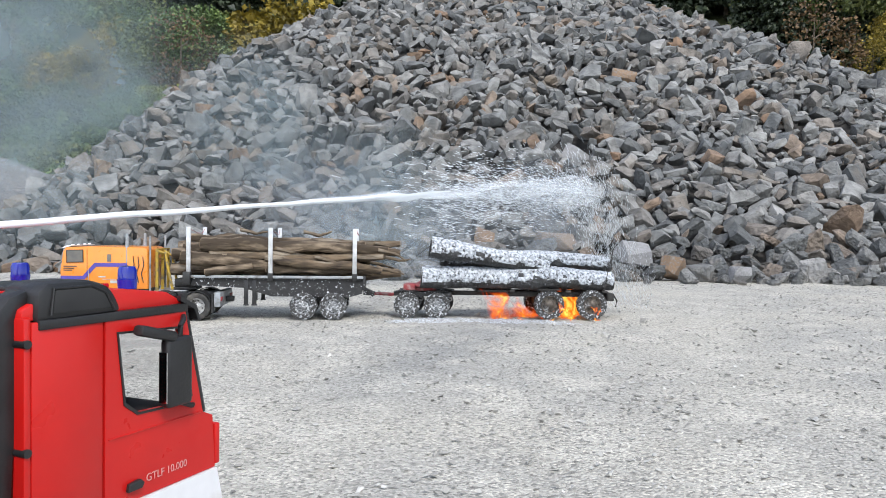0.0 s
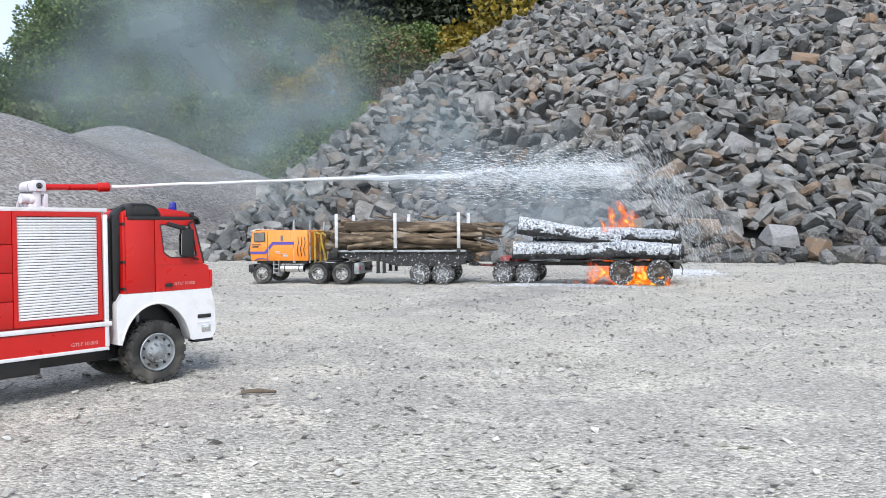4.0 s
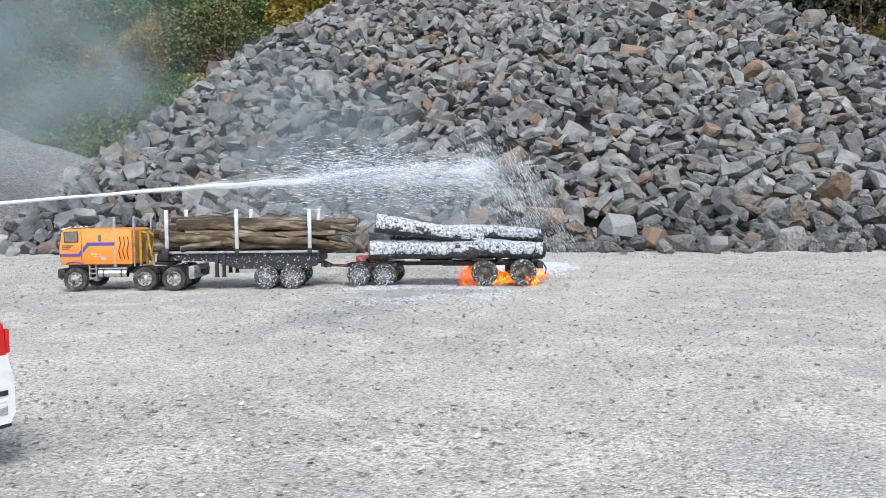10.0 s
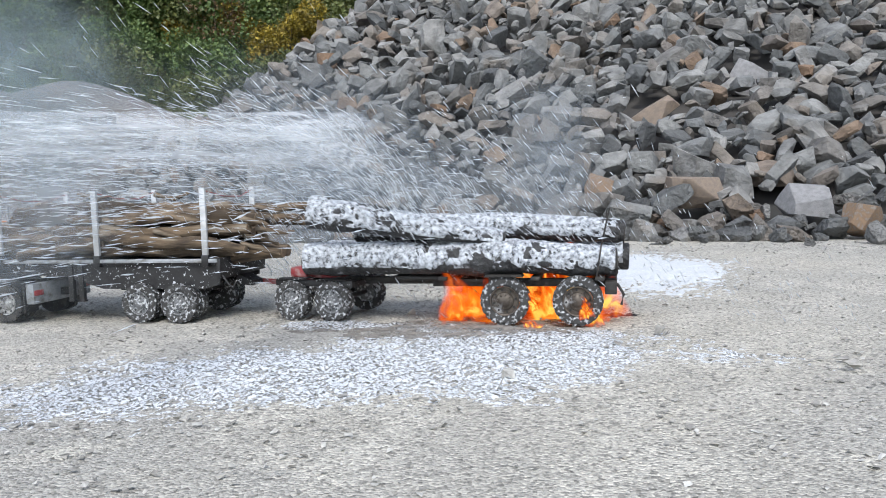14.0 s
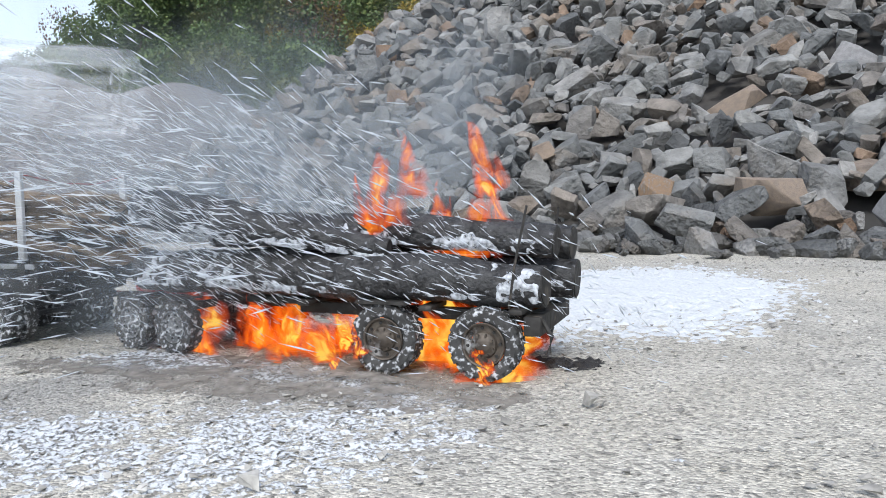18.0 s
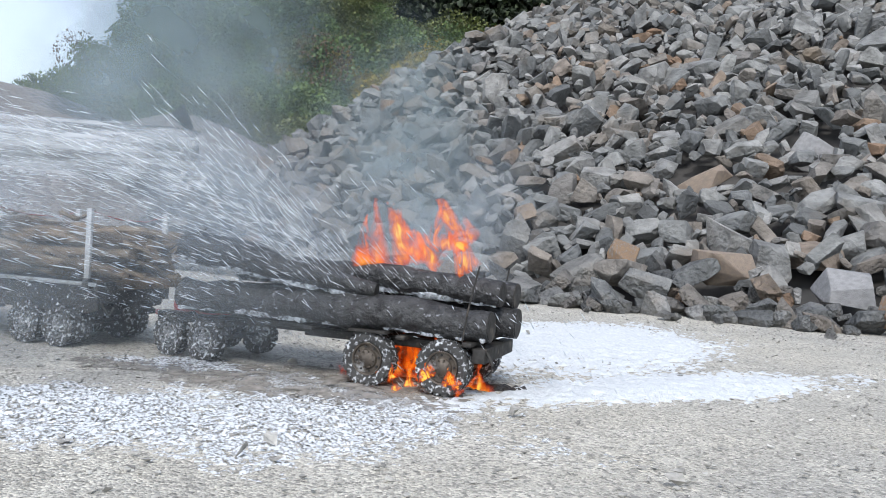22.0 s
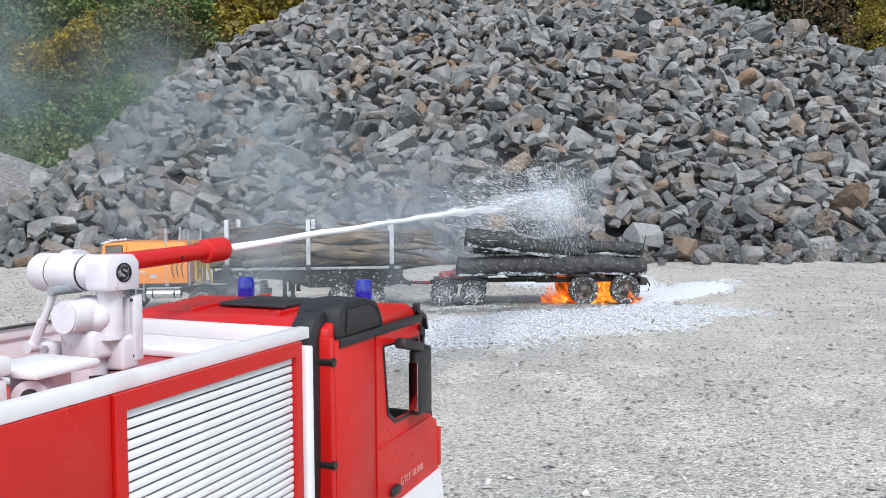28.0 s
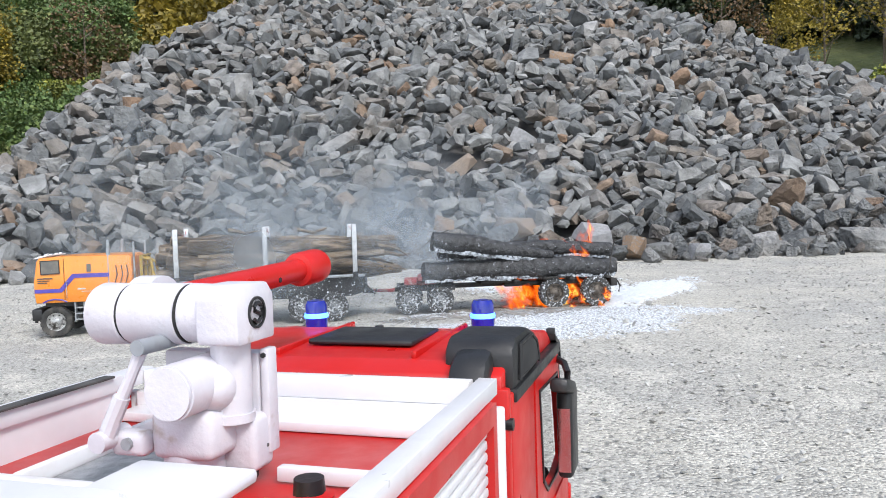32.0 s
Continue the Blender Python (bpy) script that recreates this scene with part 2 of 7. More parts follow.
# ---- ground: one sheet to the horizon ----
def spread(lo, hi, step, far, grow=1.35):
    inner = list(np.arange(lo, hi + step / 2, step))
    right, d = [], step
    while (right or inner)[-1] < far:
        d *= grow
        right.append((right or inner)[-1] + d)
    left, d = [], step
    while (left or inner[:1])[-1] > -far:
        d *= grow
        left.append((left or inner[:1])[-1] - d)
    return np.array(left[::-1] + inner + right)


gx, gy = spread(-3.0, 5.0, 0.05, 900), spread(-3.2, 3.0, 0.05, 900)
gv = [(x, y, 0.004 * noise.noise((x * 3, y * 3, 0)) - 0.002 + 0.0015 * noise.noise((x * 14, y * 14, 3))) for y in gy for x in gx]
nx = len(gx)
gf = [(j * nx + i, j * nx + i + 1, (j + 1) * nx + i + 1, (j + 1) * nx + i) for j in range(len(gy) - 1) for i in range(nx - 1)]
ground = tagged(mesh_ob("ground", gv, gf, M_GROUND, smooth=True), "pale crushed stone yard with scattered pebbles", "ground", kind="structure")


def smin(a, b, k):
    h = min(max(0.5 + 0.5 * (b - a) / k, 0.0), 1.0)
    return b * (1 - h) + a * h - k * h * (1 - h)


def pile_h(x, y):
    """Height of the big heap of quarry stones."""
    foot = 2.12 - 0.10 * (x - 1.5) if x < 4.5 else 1.82 - 0.03 * (x - 4.5)
    d = y - foot
    front = 0.50 * d + 0.032 * d * max(d, 0) if d < 3.6 else 0.50 * 3.6 + 0.032 * 3.6 * 3.6 + 0.60 * (d - 3.6)
    z = smin(front, 0.95 * (x + 2.85 - 0.30 * max(5.7 - y, 0)), 0.25)
    z = smin(z, 0.80 * (8.35 - x), 0.5)
    z = smin(z, 4.0 + 0.12 * math.sin(x * 1.7) - 0.10 * abs(x - 3.4), 0.5)
    return smin(z, 0.7 * (15.5 - y), 0.5)


def height_mesh(name, h, x0, x1, y0, y1, step, material, sink=0.0):
    xs, ys = np.arange(x0, x1 + step, step), np.arange(y0, y1 + step, step)
    vs = [(x, y, h(x, y) - sink) for y in ys for x in xs]
    n = len(xs)
    fs = [(j * n + i, j * n + i + 1, (j + 1) * n + i + 1, (j + 1) * n + i) for j in range(len(ys) - 1) for i in range(n - 1)]
    fs = [f for f in fs if max(vs[k][2] for k in f) > -0.25]
    return mesh_ob(name, vs, fs, material, smooth=True)


pile = tagged(thing("stone_pile", Matrix(), "tall heap of grey and rust-brown broken quarry stones", "rock pile"), kind="structure")
# Inner mound seen only between the stones; its dark colour paints the gap shade.
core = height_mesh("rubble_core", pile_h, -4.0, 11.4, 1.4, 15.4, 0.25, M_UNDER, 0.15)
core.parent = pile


def heap_h(x, y):
    """Low, fine-grained gravel heaps farther off."""
    best = -1.0
    for (ax, ay, az), (bx, by, bz) in HEAP:
        dx, dy = bx - ax, by - ay
        t = min(max(((x - ax) * dx + (y - ay) * dy) / (dx * dx + dy * dy), 0), 1)
        d = math.hypot(x - ax - t * dx, y - ay - t * dy)
        z = az + t * (bz - az) - (0.44 * math.sqrt(d * d + 0.4) - 0.27)
        best = z if best < -0.9 else -smin(-best, -z, 0.4)
    return best + 0.05 * noise.noise((x * 0.7, y * 0.7, 1)) + 0.015 * noise.noise((x * 4, y * 4, 1))


HEAP = [((-15.0, 5.2, 3.35), (-10.6, 7.0, 2.70)), ((-10.6, 7.0, 2.70), (-8.9, 8.2, 2.20)), ((-8.9, 8.2, 2.20), (-9.6, 10.8, 2.15)), ((-9.6, 10.8, 2.15), (-10.0, 13.4, 2.62)), ((-11.4, 14.2, 2.65), (-10.0, 13.4, 2.62)), ((-10.0, 13.4, 2.62), (-6.5, 12.2, 1.50)), ((-6.5, 12.2, 1.50), (-4.2, 11.6, 0.65))]
tagged(height_mesh("gravel_heap", heap_h, -26, -0.5, -4, 23, 0.3, M_GRIT), "long heap of fine grey gravel behind the yard", "gravel heap", kind="structure")


# ---- wooded hillside ----
def hill_h(x, y):
    az = math.degrees(math.atan2(1.3 - x, y + 2.5))
    k = min(max((48 - az) / 15, 0.0), 1.0)
    k = 0.22 + 0.78 * k * k * (3 - 2 * k)
    r = math.hypot(x, y)
    rise = 0.50 * max(r - 15.5, 0) - 0.35 * max(r - 70, 0)
    return k * rise - 0.3 + 0.35 * noise.noise((x * 0.2, y * 0.2, 5)) * min(max(r - 15, 0) / 5, 1)


def hill_mesh():
    vs, fs = [], []
    rs = [14.0 + 1.2 * k + 0.03 * k * k for k in range(48)]
    azs = np.radians(np.arange(-75, 100, 2.5))
    for r in rs:
        for a in azs:
            x, y = -r * math.sin(a), r * math.cos(a)
            vs.append((x, y, hill_h(x, y)))
    n = len(azs)
    for j in range(len(rs) - 1):
        for i in range(n - 1):
            fs.append((j * n + i, j * n + i + 1, (j + 1) * n + i + 1, (j + 1) * n + i))
    return mesh_ob("hillside", vs, fs, M_SOIL, smooth=True)


tagged(hill_mesh(), "steep green hillside under the forest", "hill", kind="structure")


def leaves(rng, n, sample, size, droop=0.0):
    """n small bent leaf clumps at places and outward ways given by sample()."""
    vs, fs = [], []
    for _ in range(n):
        p, out, s = sample(rng)
        s *= size * rng.uniform(0.6, 1.4)
        d = Vector((rng.gauss(0, 1), rng.gauss(0, 1), rng.gauss(0, 0.6) - droop)) + 1.2 * Vector(out)
        d.normalize()
        side = d.cross(Vector((rng.gauss(0, 1), rng.gauss(0, 1), rng.gauss(0, 1)))).normalized() * s * 0.5
        up = side.cross(d).normalized() * s * 0.2
        p = Vector(p)
        k = len(vs)
        vs += [p - d * s * 0.5, p + side + up, p + d * s * 0.5, p - side + up]
        fs += [(k, k + 1, k + 2), (k, k + 2, k + 3)]
    return vs, fs


def bush_data(seed, n, w, h, size, base=0.1):
    rng = random.Random(seed)
    lobes = [(rng.uniform(-0.6, 0.6) * w / 2, rng.uniform(-0.6, 0.6) * w / 2, h * rng.uniform(base + 0.15, 0.85), w * rng.uniform(0.16, 0.34)) for _ in range(9)]

    def sample(r):
        cx, cy, cz, rad = r.choice(lobes)
        o = Vector((r.gauss(0, 1), r.gauss(0, 1), r.gauss(0, 1))).normalized()
        q = rad * r.uniform(0.55, 1.08)
        return (cx + o.x * q, cy + o.y * q, max(cz + o.z * q * 0.85, 0.02)), o, 1.0
    return leaves(rng, n, sample, size)


def fir_data(seed, n, w, h, size):
    rng = random.Random(seed)

    def sample(r):
        layer = (int(r.random() ** 0.75 * 15) + 0.5) / 15
        rad = w / 2 * (1 - layer) * r.uniform(0.25, 1.0) + 0.03
        a = r.choice(range(9)) * 0.698 + layer * 7 + r.gauss(0, 0.16)
        z = h * (0.08 + 0.92 * layer) - rad * 0.35 + r.gauss(0, 0.012 * h)
        o = Vector((math.cos(a), math.sin(a), -0.35))
        return (rad * math.cos(a), rad * math.sin(a), z), o, 1.3 - layer * 0.6
    return leaves(rng, n, sample, size, 0.5)


def trunk_data(seed, h, r, limbs=6, reach=0.3):
    rng = random.Random(seed)
    bm = pipe([(0, 0, -0.3), (0.01 * h, 0, 0.3 * h), (-0.01 * h, 0.01 * h, 0.65 * h), (0, 0, 0.97 * h)], [r, 0.8 * r, 0.45 * r, 0.06 * r], 7)
    for k in range(limbs):
        a, z = rng.uniform(0, 6.28), h * rng.uniform(0.25, 0.8)
        d = Vector((math.cos(a), math.sin(a), 0.7)) * reach * h * rng.uniform(0.5, 1.0)
        pipe([(0, 0, z), (d.x * 0.5, d.y * 0.5, z + d.z * 0.4), (d.x, d.y, z + d.z)], [0.4 * r, 0.25 * r, 0.08 * r], 5, bm)
    me = bpy.data.meshes.new("trunk")
    bm.to_mesh(me)
    bm.free()
    me.materials.append(M_BARK)
    return me


def tree_kind(name, label, category, crown, trunk, material, group):
    ob = thing(name, Matrix(), label, category, group)
    mesh_ob("crown", *crown, material, ob)
    t = new("trunk", trunk)
    t.parent = ob
    return ob


FIRS = [tree_kind("fir_tree", "tall dark green fir in the forest on the hillside", "tree", fir_data(s, 11000, 5.2, 15, 0.30), trunk_data(s, 15, 0.22, 3, 0.08), M_FIR, "firs on the hillside") for s in (1, 2, 3)]
TREES = [tree_kind("broadleaf_tree", "green leafy tree on the hillside", "tree", bush_data(s, 11000, 5.5, 8.5, 0.16, 0.15), trunk_data(s, 6.5, 0.16, 7), mt, "leafy trees on the hillside") for s, mt in ((11, M_GREEN), (12, M_OLIVE), (13, M_GREEN))]
BUSHES = [tree_kind("bush", "green and olive bush on the lower slope", "bush", bush_data(s, 3600, 2.6, 2.1, 0.10, 0.0), trunk_data(s, 1.4, 0.04, 6), mt, "bushes on the slope") for s, mt in ((21, M_GREEN), (22, M_OLIVE), (23, M_OLIVE), (24, M_GREEN))]
YELLOW = tree_kind("autumn_tree", "bright yellow autumn tree above the stone heap", "tree", bush_data(31, 6000, 3.2, 4.6, 0.12, 0.2), trunk_data(31, 4.2, 0.07, 9), M_YELLOW, "autumn trees")
SPARSE = tree_kind("autumn_tree", "sparse yellow autumn tree before the dark firs", "tree", bush_data(33, 1300, 3.4, 4.8, 0.11, 0.15), trunk_data(33, 4.5, 0.06, 10), M_YELLOW, "autumn trees")
LIME = tree_kind("bush", "bright yellow-green bush beside the stone heap", "bush", bush_data(25, 4200, 2.6, 2.1, 0.09, 0.0), trunk_data(25, 1.4, 0.04, 6), M_LIME, "bushes on the slope")
RUSTY = tree_kind("autumn_tree", "sparse rust-brown autumn tree at the forest edge", "tree", bush_data(32, 1500, 3.0, 4.8, 0.11, 0.2), trunk_data(32, 4.6, 0.07, 10), M_RUST, "autumn trees")


def polar(az, r, scale=1.0, turn=0.0):
    """A pose on the hillside: degrees to the left of straight ahead, and distance."""
    a = radians(az)
    x, y = 1.2 - r * math.sin(a), -2.3 + r * math.cos(a)
    return Matrix.LocRotScale((x, y, max(hill_h(x, y), -0.05) - 0.1), Euler((0, 0, turn)), (scale,) * 3)


def put(ob, m, high=9.0):
    """Copies a tree to m, made smaller where it would stand above the skyline."""
    p, s = m.translation, m.to_scale()
    flat = math.hypot(p.x - 1.3, p.y + 2.5)
    az = math.degrees(math.atan2(1.3 - p.x, p.y + 2.5))
    limit = flat * math.tan(radians(17.5 - 1.05 * max(az - 38.0, 0))) if az > 34 else 999
    room_left = (limit - p.z) / high
    if room_left < 0.34:
        return
    k = min(1.0, room_left / s.x)
    c = copy_thing(ob, m)
    c.scale = s * k


rng = random.Random(5)
for az in np.arange(-44, 47, 2.6):
    for r, s in ((36, 0.75), (46, 0.9), (58, 1.1)):
        a = az + rng.uniform(-1.3, 1.3)
        put(rng.choice(FIRS), polar(a, r + rng.uniform(-3, 3), s * rng.uniform(0.75, 1.25), rng.uniform(0, 6)), 15)
for az in np.arange(-46, 47, 2.4):
    for r in (29, 33):
        a = az + rng.uniform(-1.2, 1.2)
        if -28 < a < 23:
            continue
        put(rng.choice(TREES), polar(a, r + rng.uniform(-2, 2), rng.uniform(0.4, 0.8), rng.uniform(0, 6)), 8.5)
for az in np.arange(-46, 46, 1.6):
    for r in (17.5, 19.5, 21.5, 23.5, 25.5):
        a = az + rng.uniform(-0.9, 0.9)
        if -27 < a < 7 or a > 29 and r < 22 or a < -26 and r > 20:
            continue
        put(rng.choice(BUSHES), polar(a, r + rng.uniform(-0.8, 0.8), rng.uniform(0.5, 1.0), rng.uniform(0, 6)), 2.2)
for az in np.arange(6, 30, 1.7):
    for r in (27.5, 30.0, 32.5):
        put(rng.choice(BUSHES), polar(az + rng.uniform(-0.8, 0.8), r + rng.uniform(-0.8, 0.8), rng.uniform(0.8, 1.3), rng.uniform(0, 6)), 2.2)
put(YELLOW, polar(7.7, 22.5, 1.25, 1.0))
for az, r, s in ((22, 25, 0.7), (24.5, 26, 0.6), (-35, 28, 0.6), (29, 27, 0.6)):
    put(YELLOW, polar(az, r, s, az), 4.6)
for az, r, s in ((15, 26, 0.8), (-3, 25, 0.9), (-30, 24, 0.8), (1.5, 27, 0.8), (27, 26, 0.7)):
    put(RUSTY, polar(az, r, s, az), 4.8)
for az in np.arange(-46, -26, 1.8):
    put(FIRS[int(az) % 3], polar(az + rng.uniform(-0.6, 0.6), 29 + rng.uniform(-1.5, 3), rng.uniform(0.4, 0.6), az), 15)
for az, r, s in ((-31.5, 26, 0.3),):
    put(YELLOW, polar(az, r, s, az), 4.6)
for az, r, s in ((-36.0, 21.0, 0.5), (-38.5, 19.5, 0.8), (-40.5, 20.0, 1.0), (-43.0, 20.5, 1.0), (13.5, 24.0, 0.9), (17.0, 25.0, 0.8), (10.5, 23.5, 0.7)):
    put(LIME, polar(az, r, s, az), 2.2)
for az, r, s in ((-36.5, 24.0, 0.75), (-33.5, 25.0, 0.55), (-40.0, 25.0, 0.8), (-43.5, 24.0, 0.7), (19.5, 28.0, 0.6)):
    put(SPARSE, polar(az, r, s, az), 4.8)
sp = polar(44.6, 42, 1.15, 2.0)
copy_thing(RUSTY, sp).scale = (0.75, 0.75, 1.25)
for ob in FIRS + TREES + BUSHES + [YELLOW, RUSTY, LIME, SPARSE]:
    for o in (*ob.children_recursive, ob):
        bpy.data.objects.remove(o)

# ---- paints and rubbers ----
M_RED = mat("red paint", (0.49, 0.008, 0.006), (0.45, 0.007, 0.006), scale=20, rough=0.36, bump=0.03, bscale=300, coat=0.0, dirt=(0.50, 0.02, 0.015), dscale=25, dlow=0.6, dhigh=0.8)
M_WHITE = mat("white paint", (0.70, 0.70, 0.72), (0.65, 0.65, 0.67), scale=60, rough=0.38, bump=0.05, bscale=250, dirt=(0.52, 0.48, 0.45), dscale=35, dlow=0.58, dhigh=0.8)
M_CAST = mat("rough white casting", (0.60, 0.58, 0.62), (0.53, 0.51, 0.55), scale=90, rough=0.45, bump=0.35, bscale=700, depth=0.0006, dirt=(0.42, 0.36, 0.34), dscale=110, dlow=0.64, dhigh=0.72)
M_BLACK = mat("black plastic", (0.010, 0.010, 0.011), (0.016, 0.016, 0.017), scale=60, rough=0.42, bump=0.1, bscale=500, dirt=(0.05, 0.048, 0.044), dscale=30, dlow=0.6, dhigh=0.85)
M_RUBBER = mat("tyre rubber", (0.020, 0.020, 0.020), (0.035, 0.034, 0.032), scale=50, rough=0.8, bump=0.2, bscale=400, dirt=(0.13, 0.12, 0.105), dscale=30, dlow=0.5, dhigh=0.75)
M_STEEL = mat("grey painted steel", (0.33, 0.35, 0.37), (0.26, 0.28, 0.30), scale=60, rough=0.4, metal=0.3, bump=0.05, dirt=(0.14, 0.135, 0.125), dscale=50)
M_CHROME = mat("chromed metal", (0.75, 0.75, 0.76), (0.62, 0.62, 0.63), scale=60, rough=0.18, metal=1.0, bump=0.03)
M_TREAD = mat("aluminium tread plate", (0.50, 0.51, 0.52), (0.34, 0.35, 0.36), scale=260, rough=0.35, metal=0.8, bump=0.6, bscale=420, depth=0.001)
M_BLUE = mat("blue lamp glass", (0.004, 0.014, 0.30), (0.003, 0.009, 0.20), scale=80, rough=0.18, bump=0, coat=0.4, emit=((0.004, 0.03, 0.9), 0.05))
M_GLINT = mat("pale lettering", (0.60, 0.30, 0.28), (0.55, 0.25, 0.24), scale=60, rough=0.5, bump=0)
M_YELLOW_P = mat("yellow paint", (0.70, 0.48, 0.04), (0.6, 0.4, 0.03), scale=60, rough=0.45, bump=0.1, dirt=(0.3, 0.22, 0.06), dscale=40)
M_DARK = mat("dark cab lining", (0.015, 0.015, 0.016), (0.025, 0.025, 0.025), scale=40, rough=0.8, bump=0)
M_MAT = mat("grimy black strip", (0.03, 0.03, 0.03), (0.09, 0.085, 0.08), scale=90, rough=0.9, bump=0.4, bscale=300)


def glass_mat():
    m = bpy.data.materials.new("clear glass")
    m.use_nodes = True
    b = m.node_tree.nodes["Principled BSDF"]
    b.inputs["Transmission Weight"].default_value = 1.0
    b.inputs["Roughness"].default_value = 0.02
    b.inputs["IOR"].default_value = 1.15
    return m


M_GLASS = glass_mat()


def ring(outer, inner, y0, y1, bm=None):
    """A plate in the x-z plane with an opening; both outlines have the same number of corners."""
    out = bm or bmesh.new()
    rows = [[out.verts.new((x, y, z)) for x, z in pts] for pts in (outer, inner) for y in (y0, y1)]
    n = len(outer)
    for k in range(n):
        j = (k + 1) % n
        for a, b in ((0, 2), (1, 3), (0, 1), (2, 3)):
            out.faces.new((rows[a][k], rows[a][j], rows[b][j], rows[b][k]))
    return out


def words(text, size, m, material, parent, label):
    cu = bpy.data.curves.new("lettering", "FONT")
    cu.body, cu.size, cu.extrude = text, size, 0.0001
    tmp = bpy.data.objects.new("lettering", cu)
    scene.collection.objects.link(tmp)
    me = bpy.data.meshes.new_from_object(tmp.evaluated_get(bpy.context.evaluated_depsgraph_get()))
    bpy.data.objects.remove(tmp)
    me.materials.append(material)
    o = new("lettering", me)
    o.parent = parent
    o.matrix_basis = m
    return tagged(o, label)


def tyre_bm(r, w, lugs, knob, inner):
    """A tyre about the y axis, from y = 0 to w, with tread blocks."""
    e = 0.18 * w
    prof = [(inner, 0.10 * w), (inner + 0.25 * (r - inner), 0.0), (r - 0.30 * (r - inner), 0.0), (r - 0.08 * (r - inner), e * 0.6), (r - knob, e), (r - knob, w - e), (r - 0.08 * (r - inner), w - e * 0.6),
            (r - 0.30 * (r - inner), w), (inner + 0.25 * (r - inner), w), (inner, 0.9 * w), (inner, 0.10 * w)]
    bm = lathe(prof, 40)
    for row, (y0, y1, off) in enumerate(((0.02 * w, 0.30 * w, 0), (0.34 * w, 0.64 * w, 0.5), (0.68 * w, 0.98 * w, 0))):
        for k in range(lugs):
            a = 2 * math.pi * (k + off) / lugs
            half = math.pi * r / lugs * 0.66
            drop = 0.10 * (r - inner) if row != 1 else 0.0
            box(-half, half, y0, y1, r - knob * 1.6 - drop, r - drop * 0.4, 0, bm, Matrix.Rotation(a, 4, "Y") @ Matrix.Rotation(0.12 * (1 - row), 4, "Z"))
    return bm


def rim_bm(r, w, deep):
    prof = [(r, 0.02 * w), (r * 0.97, -0.01 * w), (r * 0.90, 0.02 * w), (r * 0.86, deep), (r * 0.62, deep * 1.1), (r * 0.56, deep * 0.35), (r * 0.40, deep * 0.2), (r * 0.36, 0.0), (r * 0.2, -0.05 * w), (0.0, -0.06 * w)]
    return lathe(prof, 36, cap=False)


def wheel_part(parent, m, r, w, lugs, knob, rim_mat, holes=10, tyre_mat=None, label=""):
    """A wheel whose outer face looks to -y."""
    inner = r * 0.60
    hub = bmesh.new()
    for k in range(holes):
        a = 2 * math.pi * k / holes
        p = Vector((math.cos(a) * inner * 0.48, 0, math.sin(a) * inner * 0.48))
        rod(p + Vector((0, -0.10 * w, 0)), p + Vector((0, 0.15 * w, 0)), inner * 0.06, segs=6, bm=hub)
    rod((0, 0.34 * w, 0), (0, 0.9 * w, 0), inner * 0.9, segs=20, bm=hub)
    wh = part("wheel", hub, rim_mat, parent, label)
    wh.matrix_basis = m
    part("tyre", tyre_bm(r, w, lugs, knob, inner), tyre_mat or M_RUBBER, wh, "black tyre with blocky tread")
    rim = part("rim", rim_bm(inner, w, 0.16 * w), rim_mat, wh)
    hb = bmesh.new()
    for k in range(holes):
        a = 2 * math.pi * (k + 0.5) / holes
        p = Vector((math.cos(a) * inner * 0.75, 0, math.sin(a) * inner * 0.75))
        rod(p + Vector((0, 0.12 * w, 0)), p + Vector((0, 0.20 * w, 0)), inner * 0.075, segs=8, bm=hb)
    part("hand_hole", hb, M_DARK, wh, "dark holes in the rim")
    return wh


def copy_part(ob, m):
    made = ob.copy()
    scene.collection.objects.link(made)
    made.matrix_basis = m
    for c in ob.children:
        d = c.copy()
        scene.collection.objects.link(d)
        d.parent = made
    return made


FLIP = Matrix.Rotation(math.pi, 4, "Z")


# ---- the fire engine ----
FLASHES = []
M_FLASH = mat("blue strobe", (0.2, 0.4, 0.9), (0.2, 0.4, 0.9), rough=0.3, bump=0, emit=((0.02, 0.13, 1.0), 6.0))


